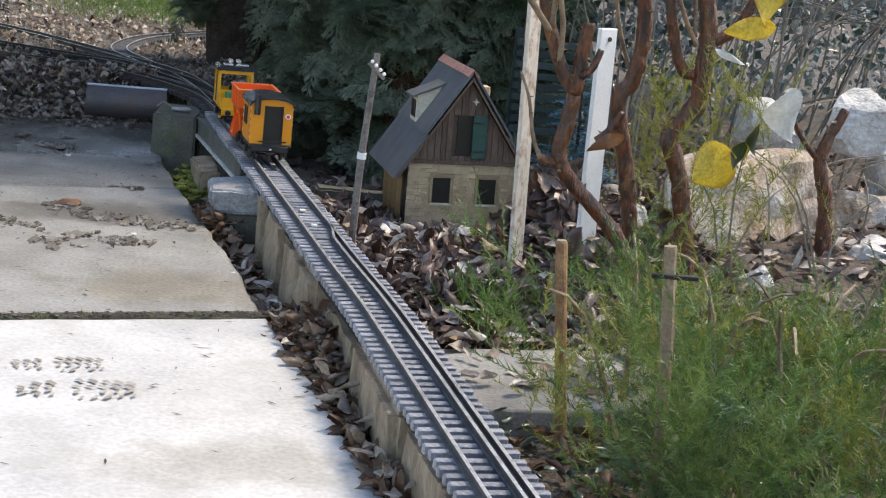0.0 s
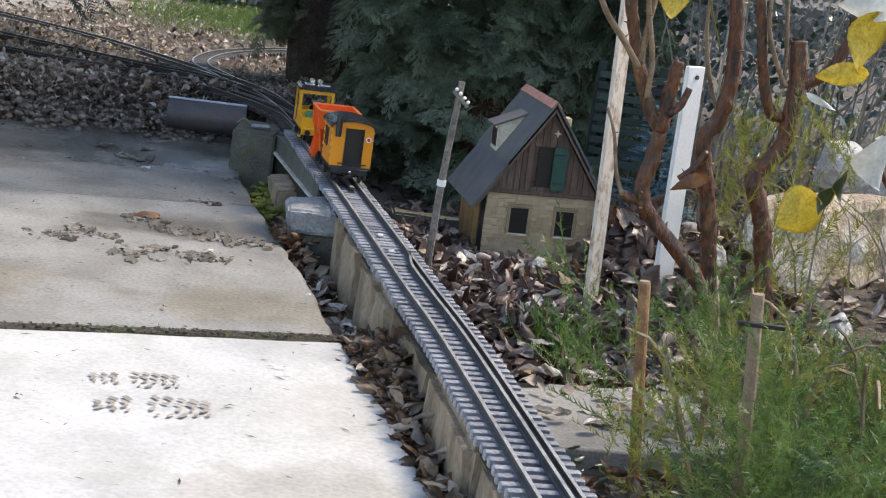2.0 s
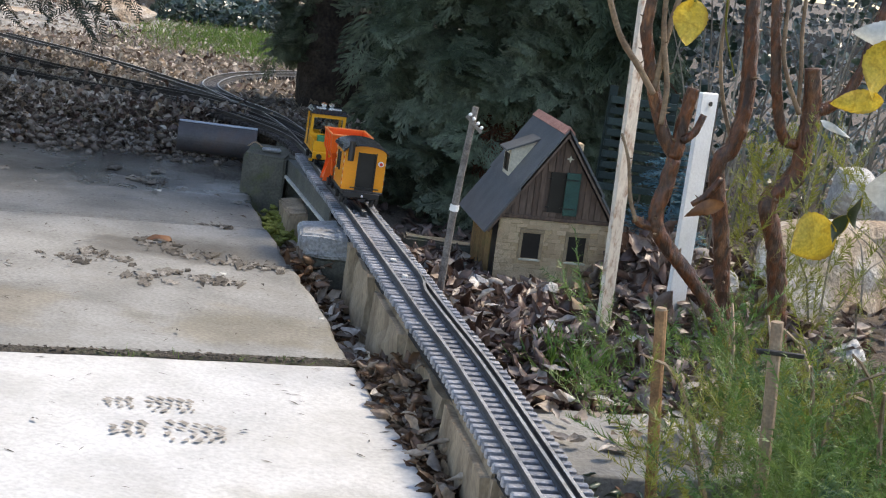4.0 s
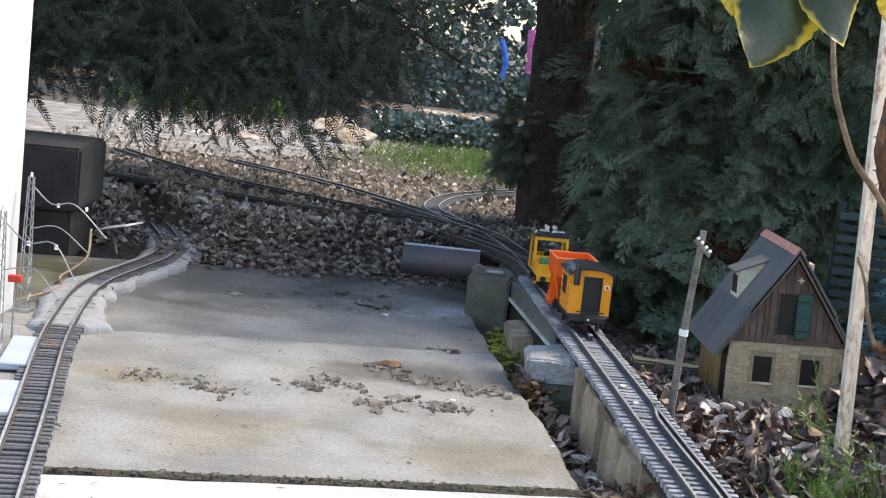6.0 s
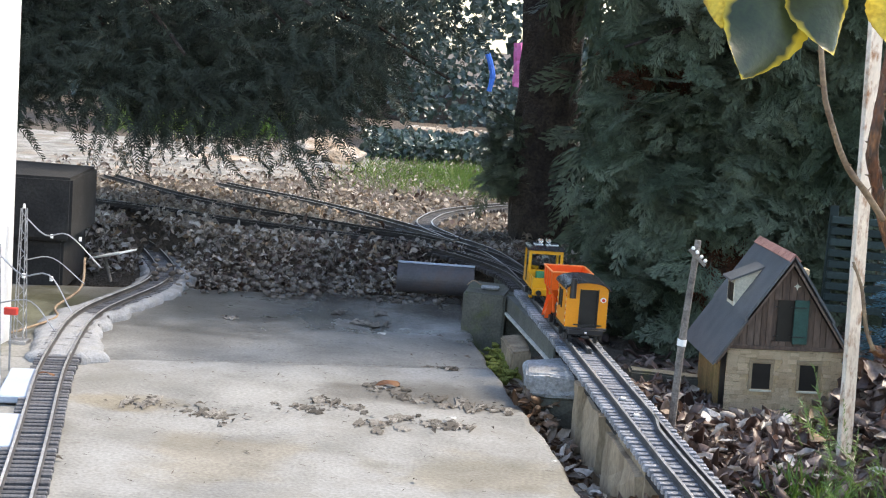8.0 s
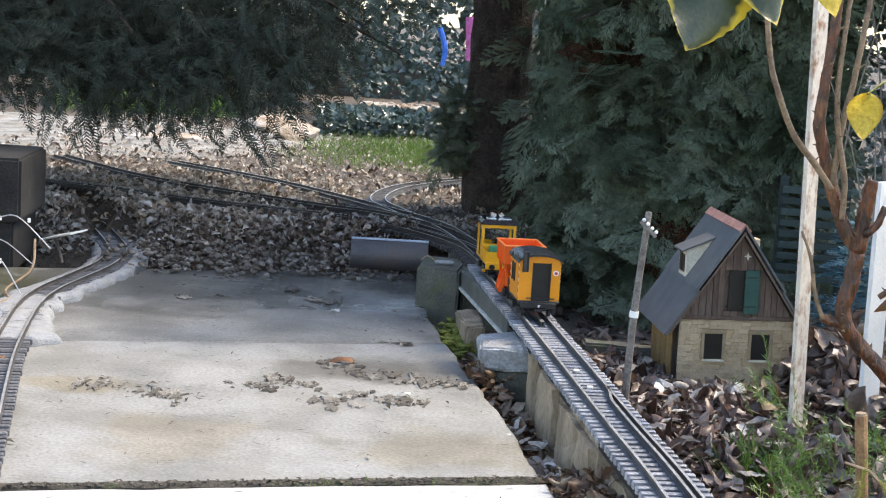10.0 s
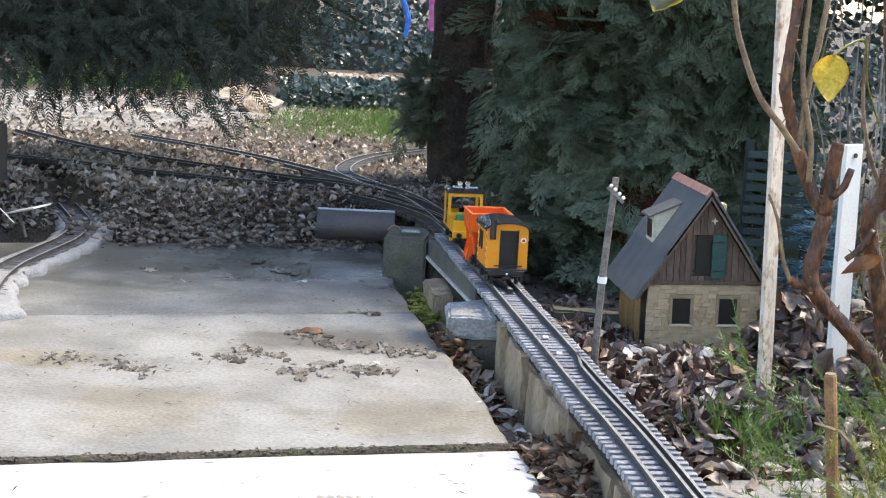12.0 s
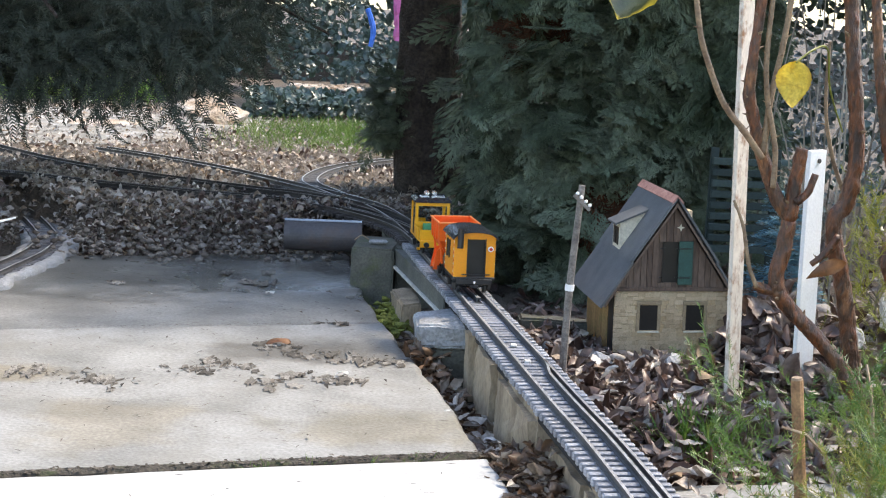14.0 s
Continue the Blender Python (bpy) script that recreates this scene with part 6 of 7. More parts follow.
pooled("yellow_shrub", NEEDLE, sm, FERN_YELLOW, None, "wispy yellow-green shoots among the rose stems", "shrub", "stuff")


# ---- stones ----
def stone_thing(c, size, seed, material, label, category="rock"):
    bm = bmesh.new()
    bmesh.ops.create_icosphere(bm, subdivisions=4 if category == "rock" else 2, radius=1.25)
    rr = random.Random(seed)
    cuts = [(Vector((rr.gauss(0, 1), rr.gauss(0, 1), rr.gauss(0, 0.8))).normalized(), rr.uniform(0.62, 0.95)) for k in range(15)]
    for v in bm.verts:
        for n, far in cuts:
            over = v.co.dot(n) - far
            if over > 0:
                v.co -= n * over
        q = v.co + Vector((seed * 3.7, seed, 0))
        v.co *= 1 + 0.10 * noise.noise(q * 2.2) + 0.05 * noise.noise(Vector((q.x * 3, q.y * 3, q.z * 11))) + 0.03 * noise.noise(q * 12)
        v.co.x, v.co.y, v.co.z = v.co.x * size[0], v.co.y * size[1], max(-0.6, v.co.z) * size[2]
    ob = link("rock" if category == "rock" else "pebble", bm, material, None, "", False)
    ob.matrix_world = pose(*c, 0, 0, seed * 40)
    return tagged(ob, label, category, "stones in the bed")


stone_thing((0.955, 2.47, 0.070), (0.215, 0.13, 0.120), 1, ROCK, "large angular white and tan rock")
stone_thing((1.03, 2.72, 0.20), (0.07, 0.06, 0.05), 2, ROCK_WHITE, "white stone behind the large rock")
stone_thing((1.20, 2.66, 0.22), (0.085, 0.07, 0.07), 3, ROCK_WHITE, "white rounded stone in the bed")
stone_thing((1.30, 2.62, 0.14), (0.09, 0.07, 0.08), 4, ROCK_WHITE, "white stone lying in the bed")
stone_thing((1.13, 2.30, 0.04), (0.09, 0.07, 0.06), 8, ROCK_WHITE, "white stone at the edge of the bed")
stone_thing((0.98, 2.22, 0.03), (0.07, 0.06, 0.045), 9, ROCK, "tan stone at the edge of the bed")
stone_thing((1.26, 2.20, 0.04), (0.08, 0.07, 0.06), 10, ROCK_WHITE, "pale stone beside the bush")
stone_thing((0.86, 2.12, 0.03), (0.05, 0.04, 0.035), 11, ROCK_WHITE, "small pale stone among the shoots")
stone_thing((1.20, 2.55, 0.07), (0.09, 0.07, 0.07), 5, ROCK, "tan and white stone in the bed")
stone_thing((1.10, 2.75, 0.13), (0.06, 0.06, 0.06), 6, ROCK_WHITE, "grey-white stone in the bed")
stone_thing((0.70, 2.30, 0.07), (0.040, 0.030, 0.040), 7, ROCK_WHITE, "small white stone behind the bush")
for k, (x, y, sx) in enumerate(((0.295, 2.37, 0.022), (0.318, 2.34, 0.016), (0.285, 2.28, 0.013), (0.388, 2.345, 0.018), (0.432, 2.34, 0.020), (0.30, 2.43, 0.02), (0.24, 2.42, 0.015))):
    stone_thing((x, y, ground_z(x, y) + 0.016), (sx * 1.3, sx * 1.0, sx * 1.1), 20 + k, (SLATE, BLOCK_PALE, BLOCK_MOSSY)[k % 3], "grey slate pebble lying before the little house", "pebble")


# ---- fallen leaves ----
def scatter(n, place, size, shapes, lift=0.004, flat=0.5):
    out = []
    while len(out) < n:
        p = place()
        if p is None:
            continue
        x, y, z = p
        d = Vector((R.gauss(0, 1), R.gauss(0, 1), R.gauss(0, flat)))
        up = Vector((R.gauss(0, flat), R.gauss(0, flat), 1))
        out.append((R.randrange(len(shapes)), turn_to(Vector((x, y, z + lift + abs(R.gauss(0, lift)))), d, up, R.uniform(*size))))
    return out


def bed():
    y = R.uniform(1.84, 2.62)
    x = R.uniform(track_x(y) + 0.06, 0.80)
    if 0.33 < x < 0.56 and y > 2.39:
        return None
    return x, y, ground_z(x, y) + R.uniform(0, 0.012)


def heap():
    x, y = R.gauss(0.595, 0.055), R.gauss(2.35, 0.075)
    if x < 0.56 and y > 2.39:
        return None
    return x, y, ground_z(x, y) + R.uniform(0, 0.02)


def channel():
    y = R.uniform(1.0, 2.75)
    x = R.uniform(slab_edge(y) + 0.004, track_x(y) - 0.045)
    return x, y, ground_z(x, y)


def trench_drift():
    """Leaves blown up against the foot of the blocks."""
    y = R.gauss(1.76, 0.11)
    f = R.random() ** 0.6
    x = slab_edge(y) + 0.018 + (track_x(y) - 0.056 - slab_edge(y)) * f
    return x, y, ground_z(x, y) + 0.042 * f * math.exp(-((y - 1.76) / 0.13) ** 2) * R.random()


FAR_LINES = [(p.x, p.y) for name in ("railway_track.001", "railway_track.002", "railway_track.003", "railway_track.004", "railway_track.005") for p in
             [o.matrix_basis.translation for o in bpy.data.objects[name].children if o.name.startswith("sleeper")]]
FAR_ARR = np.array(FAR_LINES)


def back_floor():
    y = 3.5 + 3.4 * R.random() ** 1.5
    x = R.uniform(-1.7, 0.25)
    if 3.42 < y < 3.52 and x > -0.3:
        return None
    near = float(np.min((FAR_ARR[:, 0] - x) ** 2 + (FAR_ARR[:, 1] - y) ** 2))
    if near < 0.055 ** 2 and R.random() < 0.93:
        return None
    return x, y, ground_z(x, y)


def stone_bed():
    x, y = R.uniform(0.74, 1.55), R.uniform(1.75, 2.75)
    return x, y, ground_z(x, y)


def under_tree():
    x, y = R.uniform(0.1, 1.6), R.uniform(2.6, 3.6)
    return x, y, ground_z(x, y)


pooled("leaf_litter", LEAVES, scatter(6800, bed, (0.014, 0.042), LEAVES, lift=0.005, flat=0.55), LITTER, None, "deep layer of curled brown and grey fallen leaves", "leaf litter", "stuff")
pooled("leaf_litter", LEAVES, scatter(300, bed, (0.02, 0.04), LEAVES, lift=0.010, flat=0.4), LITTER_PALE, None, "pale bleached leaves on top of the litter", "leaf litter", "stuff")
pooled("leaf_litter", LEAVES, scatter(1500, channel, (0.014, 0.032), LEAVES, lift=0.004, flat=0.36), LITTER_BROWN, None, "brown fallen leaves in the trench beside the track", "leaf litter", "stuff")
def drift():
    f = R.random()
    x = 0.030 + 0.035 * f + R.gauss(-0.012, 0.012)
    y = 2.56 - 0.16 * f + R.gauss(-0.02, 0.02)
    return x, y, ground_z(x, y) + 0.065 * R.random() * math.exp(-((y - 2.47) / 0.09) ** 2)


pooled("leaf_litter", LEAVES, scatter(330, drift, (0.014, 0.032), LEAVES, lift=0.004, flat=0.5), LITTER_BROWN, None, "drift of brown leaves against the block at the bridge end", "leaf litter", "stuff")
pooled("leaf_litter", LEAVES, scatter(430, trench_drift, (0.014, 0.030), LEAVES, lift=0.005, flat=0.5), LITTER_BROWN, None, "drift of brown leaves against the blocks", "leaf litter", "stuff")
pooled("leaf_litter", LEAVES, scatter(420, heap, (0.03, 0.06), LEAVES, lift=0.008, flat=0.7), LITTER, None, "heap of large dark leaves beside the little house", "leaf litter", "stuff")
pooled("leaf_litter", LEAVES, scatter(160, channel, (0.02, 0.035), LEAVES, lift=0.010), LITTER_PALE, None, "pale dry leaves in the trench", "leaf litter", "stuff")
pooled("leaf_litter", SMALL_LEAVES, scatter(11000, back_floor, (0.010, 0.027), SMALL_LEAVES, lift=0.002, flat=0.22), LITTER_PALE, None, "bleached dry leaves strewn over the ground under the trees", "leaf litter", "stuff")
pooled("leaf_litter", SMALL_LEAVES, scatter(1500, back_floor, (0.012, 0.030), SMALL_LEAVES, lift=0.003, flat=0.35), LITTER, None, "darker brown leaves among the tracks", "leaf litter", "stuff")
pooled("leaf_litter", LEAVES, scatter(900, under_tree, (0.02, 0.04), LEAVES), LITTER, None, "brown leaves under the cypress", "leaf litter", "stuff")

pooled("leaf_litter", LEAVES, scatter(520, stone_bed, (0.02, 0.04), LEAVES), LITTER_PALE, None, "pale dry leaves among the stones", "leaf litter", "stuff")
pooled("leaf_litter", LEAVES, scatter(620, stone_bed, (0.02, 0.045), LEAVES), LITTER, None, "dark leaves among the stones", "leaf litter", "stuff")


def stake_foot():
    y = R.uniform(1.1, 1.62)
    x = R.uniform(track_x(y) + 0.05, 0.75)
    return x, y, ground_z(x, y)


pooled("leaf_litter", LEAVES, scatter(420, stake_foot, (0.018, 0.036), LEAVES), LITTER_BROWN, None, "brown leaves round the foot of the stake", "leaf litter", "stuff")


def side_slab():
    y = R.uniform(1.60, 1.86)
    return R.uniform(0.36, 0.66), y, 0.002


pooled("leaf_litter", LEAVES, scatter(70, side_slab, (0.018, 0.042), LEAVES, flat=0.2), LITTER_PALE, None, "dry leaves lying on the side slab", "leaf litter", "stuff")
pooled("weeds", LEAVES, scatter(520, stake_foot, (0.010, 0.022), LEAVES, lift=0.008), IVY, None, "small green weeds beside the railway track", "weeds", "stuff")

# rubble bank at the end of the path
pebble_me = []
for k in range(5):
    bm = bmesh.new()
    bmesh.ops.create_icosphere(bm, subdivisions=2, radius=1.0)
    for v in bm.verts:
        v.co *= 1 + 0.3 * noise.noise(v.co * 1.5 + Vector((k * 5, 0, 0)))
        v.co.z *= 0.65
    pebble_me.append((np.array([tuple(v.co) for v in bm.verts]), [tuple(q.index for q in f.verts) for f in bm.faces]))
    bm.free()
rub = []
for k in range(320):
    x = R.uniform(-0.85, -0.18)
    f = R.random()
    y = 3.37 + 0.16 * (x + 0.15) / 0.7 + 0.15 * f
    rub.append((R.randrange(5), pose(x, y, 0.0 + 0.05 * f, R.uniform(0, 30), 0, R.uniform(0, 360)) @ Matrix.Scale(R.uniform(0.003, 0.009), 4)))
pooled("rubble", pebble_me, rub, mat("rubble_grey", [(0.06, 0.048, 0.038), (0.13, 0.108, 0.09), (0.22, 0.195, 0.17)], 0.9, 40, 200, 0.5, spread="island", amount=0.35), None, "grey rubble bank at the end of the path", "rubble", "stuff")


def bank():
    x = R.uniform(-0.80, -0.16)
    y = 3.37 + 0.16 * (x + 0.15) / 0.7 + R.uniform(0, 0.3)
    return x, y, ground_z(x, y) + 0.010


pooled("leaf_litter", SMALL_LEAVES, scatter(2300, bank, (0.010, 0.025), SMALL_LEAVES, lift=0.004, flat=0.4), LITTER, None, "brown leaves over the rubble bank", "leaf litter", "stuff")
pooled("leaf_litter", SMALL_LEAVES, scatter(1900, bank, (0.010, 0.025), SMALL_LEAVES, lift=0.006, flat=0.4), LITTER_PALE, None, "pale leaves over the rubble bank", "leaf litter", "stuff")


def curve_side():
    x, y = R.uniform(-1.4, -0.45), R.uniform(3.5, 4.5)
    apart_ = float(np.min((FAR_ARR[:, 0] - x) ** 2 + (FAR_ARR[:, 1] - y) ** 2))
    return None if apart_ < 0.05 ** 2 else (x, y, ground_z(x, y))


pooled("leaf_litter", SMALL_LEAVES, scatter(5200, curve_side, (0.012, 0.028), SMALL_LEAVES, lift=0.004, flat=0.35), LITTER_PALE, None, "bleached leaves beside the curved track", "leaf litter", "stuff")


def cutting():
    x, y = R.uniform(-1.25, -0.82), R.uniform(3.62, 4.25)
    away = float(np.min((LEFT_LINE[:, 0] - x) ** 2 + (LEFT_LINE[:, 1] - y) ** 2))
    return None if away < 0.06 ** 2 else (x, y, min(ground_z(x, y), 0.078))


pooled("leaf_litter", SMALL_LEAVES, scatter(1500, cutting, (0.012, 0.028), SMALL_LEAVES, lift=0.003, flat=0.4), LITTER_PALE, None, "bleached leaves on the bank of the cutting", "leaf litter", "stuff")

# ---- grass ----
def tufts(n, place, size, lean=0.5):
    out = []
    for k in range(n):
        x, y = place()
        d = Vector((R.gauss(0, lean), R.gauss(0, lean), 1))
        out.append((R.randrange(3), turn_to(Vector((x, y, ground_z(x, y))), d, rvec(), R.uniform(*size))))
    return out


lawn = lambda: (R.triangular(-0.78, 0.12, -0.2), R.triangular(4.9, 6.5, 5.7))
pooled("lawn", BLADES, tufts(7000, lawn, (0.02, 0.055), 0.8), GRASS, None, "patch of bright green grass beyond the tracks", "grass", "stuff")
far_green = lambda: (R.uniform(-2.0, -1.2), R.uniform(6.7, 7.4))
pooled("lawn", BLADES, tufts(700, far_green, (0.08, 0.20)), GRASS, None, "green undergrowth behind the path", "grass", "stuff")
pooled("grass_tuft", BLADES, tufts(480, lambda: (R.gauss(0.415, 0.028), R.gauss(1.945, 0.026)), (0.035, 0.07), 0.8), GRASS, None, "small tuft of green grass in the leaf litter", "grass", "stuff")
pooled("grass_tuft", BLADES, tufts(260, lambda: (R.uniform(0.33, 0.62), R.gauss(1.92, 0.03)), (0.015, 0.035), 0.9), IVY, None, "low green weeds along the slab edge", "weeds", "stuff")
jt = []
for cx, n in ((-0.17, 26), (-0.02, 16), (0.03, 18), (-0.10, 10)):
    for k in range(n):
        x = R.gauss(cx, 0.012)
        y = 1.895 + (x - 0.11) * 0.28
        jt.append((R.randrange(3), turn_to(Vector((x, y, -0.004)), Vector((R.gauss(0, 0.8), R.gauss(0, 0.8), 1)), rvec(), R.uniform(0.008, 0.022))))
pooled("grass_tuft", BLADES, jt, GRASS, None, "tiny grass tufts growing in the slab joint", "grass", "stuff")

# ---- dirt crusts, twigs and shoe prints on the slabs ----
CRUMB = [leaf_shape(0.2, 0.7, 0.1, 2), leaf_shape(0.4, 0.5, 0.3, 2), leaf_shape(0.05, 0.16, 0.0, 2)]
cr = []


def crumbs(cx, cy, sx, sy, n, lo, hi, z=0.0015):
    for k in range(n):
        x, y = R.gauss(cx, sx), R.gauss(cy, sy)
        if x < slab_edge(y) - 0.01:
            cr.append((R.randrange(3), turn_to(Vector((x, y, z)), Vector((R.gauss(0, 1), R.gauss(0, 0.7), 0.05)), Vector((R.gauss(0, 0.15), R.gauss(0, 0.15), 1)), R.uniform(lo, hi))))


# flaked and dirty places: centre, half width, half depth
FLAKED = ((-0.464, 2.205, 0.045, 0.030), (-0.350, 2.300, 0.030, 0.012), (-0.305, 2.345, 0.022, 0.034), (-0.255, 2.33, 0.018, 0.012), (-0.225, 2.480, 0.034, 0.030), (-0.110, 2.430, 0.060, 0.032), (-0.020, 2.40, 0.040, 0.030),
          (-0.165, 2.280, 0.055, 0.026), (-0.205, 2.235, 0.028, 0.014), (-0.085, 2.265, 0.035, 0.016), (-0.575, 2.245, 0.045, 0.030), (-0.127, 2.685, 0.026, 0.014), (-0.32, 3.06, 0.038, 0.024), (-0.385, 3.17, 0.016, 0.010),
          (-0.305, 3.19, 0.012, 0.010), (-0.595, 3.0, 0.014, 0.010), (-0.07, 2.93, 0.035, 0.014))
for cx, cy, sx, sy in FLAKED:
    crumbs(cx, cy, sx * 0.75, sy * 0.75, int(14 + 16000 * sx * sy), 0.004, 0.013)
crumbs(-0.45, 3.38, 0.22, 0.04, 160, 0.003, 0.010)
crumbs(-0.25, 3.30, 0.16, 0.06, 130, 0.003, 0.010)
for k in range(620):
    y = 1.3 + 2.1 * R.random() ** 0.75
    x = R.uniform(-0.7, slab_edge(y) - 0.01)
    cr.append((2 if R.random() < 0.93 else 1, turn_to(Vector((x, y, 0.0028)), Vector((R.gauss(0, 1), R.gauss(0, 0.5), 0.02)), Vector((0, 0, 1)), R.uniform(0.005, 0.018))))
# crumbs in the joints
for k in range(900):
    x = R.uniform(-0.75, 0.11)
    cr.append((R.randrange(3), turn_to(Vector((x, 1.905 + (x - 0.11) * 0.285 + R.gauss(0, 0.004), 0.0032)), Vector((R.gauss(0, 1), R.gauss(0, 0.4), 0)), Vector((0, 0, 1)), R.uniform(0.003, 0.009))))
for k in range(200):
    x = R.uniform(-0.65, -0.06)
    cr.append((2, turn_to(Vector((x, 2.718 + (x + 0.045) * 0.28 + R.gauss(0, 0.002), 0.0024)), Vector((1, 0.28, 0)), Vector((0, 0, 1)), R.uniform(0.004, 0.010))))
pooled("dirt_crumbs", CRUMB, cr, DEBRIS, None, "dry dirt crusts, twigs and crumbs lying on the slabs", "dirt", "stuff")
for x, y, s, m_, lab in ((-0.277, 2.937, 0.030, PALE_LEAF, "pale dry leaf on the slab"), (-0.505, 2.88, 0.014, PALE_LEAF, "tiny pale leaf on the slab"), (0.07, 2.10, 0.010, PALE_LEAF, "tiny white chip on the slab"),
                         (-0.215, 2.50, 0.042, BROWN_LEAF, "curled brown leaf on a dirt patch"), (-0.095, 2.30, 0.024, PALE_LEAF, "pale curled leaf on a dirt patch"), (-0.735, 2.26, 0.026, BROWN_LEAF, "brown leaf caught between the rails")):
    leaf_thing((x, y, 0.006 if x > -0.7 else 0.03), s, (R.uniform(-12, 12), R.uniform(-25, 25), R.uniform(40, 110)), m_, lab, 0.45)
bm = bmesh.new()
for cx, cy, rx, ry in FLAKED:
    for piece in range(int(5 + 4500 * rx * ry)):
        px, py = R.gauss(cx, rx * 0.6), R.gauss(cy, ry * 0.6)
        if px > slab_edge(py) - 0.025:
            continue
        ra, rb = R.uniform(0.004, 0.011), R.uniform(0.008, 0.026)
        ring = []
        for k in range(14):
            a = k / 14 * 2 * math.pi
            q = max(0.12, 1 + 1.5 * noise.noise(Vector((px * 50 + math.cos(a) * 2.3, py * 50 + math.sin(a) * 2.3, piece))))
            ring.append(bm.verts.new((px + math.cos(a) * ra * q, py + math.sin(a) * rb * q, 0.0008)))
        tilt = R.gauss(0, 0.10)
        top = [bm.verts.new((v.co.x * 0.85 + px * 0.15, v.co.y * 0.85 + py * 0.15, 0.0020 + abs((v.co.x - px) * tilt) * 0.6 + R.uniform(0, 0.0005))) for v in ring]
        bm.faces.new(top)
        for k in range(14):
            bm.faces.new((ring[k], ring[(k + 1) % 14], top[(k + 1) % 14], top[k]))
tagged(link("dirt_crust", bm, mat("dirt_crust_brown", [(0.05, 0.043, 0.034), (0.14, 0.125, 0.105), (0.27, 0.25, 0.22), (0.08, 0.07, 0.055)], 0.95, 60, 300, 0.8, spread="island", amount=0.45, depth=0.003)), "thin dried mud crusts on the weathered slab", "dirt", kind="stuff")
# shoe prints: rows of muddy tread blocks
TREAD = [(np.array([(-0.5, -0.2, 0), (0.5, -0.2, 0), (0.42, 0.2, 0.05), (-0.42, 0.2, 0.05)]), [(0, 1, 2, 3)]), (np.array([(-0.5, -0.15, 0), (0.1, -0.22, 0), (0.5, 0.2, 0.04), (-0.1, 0.2, 0.04)]), [(0, 1, 2, 3)])]
tr = []
for cx, cy, rot, size in ((-0.118, 1.628, 12, 0.8), (-0.088, 1.545, 9, 1.0)):
    for a in range(9):
        f = a / 8
        wide = (0.020 + 0.008 * math.sin(f * math.pi)) * (0.75 if f < 0.4 else 1.0) * size
        if 0.36 < f < 0.45:
            continue
        for b in range(4):
            if R.random() < 0.14:
                continue
            u, v = (-0.055 + f * 0.115) * size, (b / 1.5 - 1) * wide
            c = pose(cx, cy, 0.0042, 0, 0, rot) @ Vector((u + 0.25 * abs(v), v, 0))
            an = radians(rot + 90 + (35 if b > 1 else -35) + R.gauss(0, 6))
            tr.append((R.randrange(2), turn_to(c, Vector((math.sin(an), -math.cos(an), 0)), Vector((0, 0, 1)), R.uniform(0.012, 0.018) * size)))
pooled("shoe_print", TREAD, tr, mat("dried_mud", [(0.24, 0.215, 0.18), (0.36, 0.33, 0.29)], 0.95, 60, 300, 0.3, spread="island", amount=0.3), None, "dried muddy tread marks of a shoe on pale concrete", "shoe print", "stuff")

# ---- distance: low wall, ivy hedge, thicket, fence ----
bw = thing("garden_wall", pose(0, 0, 0), "low dark garden wall topped with pale pebbles", "wall", kind="structure")
part("wall_face", box(-0.60, 1.2, 6.62, 6.9, 0.0, 0.19, 0.01), BRICK_DARK, bw)
peb = [(R.randrange(5), pose(R.uniform(-0.60, 0.3), R.uniform(6.62, 6.88), 0.195, 0, 0, R.uniform(0, 360)) @ Matrix.Scale(R.uniform(0.010, 0.022), 4)) for k in range(260)]
pooled("pebble_cap", pebble_me, peb, ROCK, bw, "pale pebbles along the top")
for x, y, sx, sz in ((-0.95, 6.3, 0.16, 0.07), (-1.2, 5.7, 0.2, 0.02), (-0.78, 6.0, 0.10, 0.05)):
    stone_thing((x, y, 0.075 + sz * 0.3), (sx, 0.12, sz), 40 + sx * 50, ROCK, "flat pale stone among the bleached leaves")
hedge = []
IVY_LEAF = [leaf_shape(0.3, 0.9, 0.1, 2), leaf_shape(-0.2, 0.8, 0.2, 2)]
for k in range(26000):
    x = R.uniform(-2.6, 1.0)
    z = R.uniform(0.2, 1.9)
    if noise.noise(Vector((x * 4.5, z * 4.5, 2))) < -0.22 or R.random() < 0.12:
        continue
    y = 7.2 + R.uniform(0, 0.6)
    hedge.append((R.randrange(2), turn_to(Vector((x, y, z)), Vector((R.gauss(0, 1), R.gauss(-0.3, 0.5), R.gauss(-0.4, 0.6))), Vector((R.gauss(0, 0.5), -1, R.gauss(0.4, 0.5))), R.uniform(0.018, 0.044))))
for k in range(3400):
    x = R.uniform(-0.75, 0.2)
    hedge.append((R.randrange(2), turn_to(Vector((x, R.uniform(6.3, 6.62), 0.06 + R.uniform(0, 0.13))), rvec(), Vector((0, -1, 1)), R.uniform(0.018, 0.042))))
for k in range(9000):
    x, z = R.uniform(-3.2, 1.3), R.uniform(0.15, 1.7)
    if noise.noise(Vector((x * 3.1, z * 3.1, 12))) < -0.30:
        continue
    hedge.append((R.randrange(2), turn_to(Vector((x, 8.2 + R.uniform(0, 0.5), z)), rvec(), Vector((R.gauss(0, 0.5), -1, R.gauss(0.4, 0.5))), R.uniform(0.04, 0.075))))
pooled("ivy_hedge", IVY_LEAF, hedge, IVY, None, "ivy and shrubs along the garden boundary with light gaps", "hedge", "stuff")
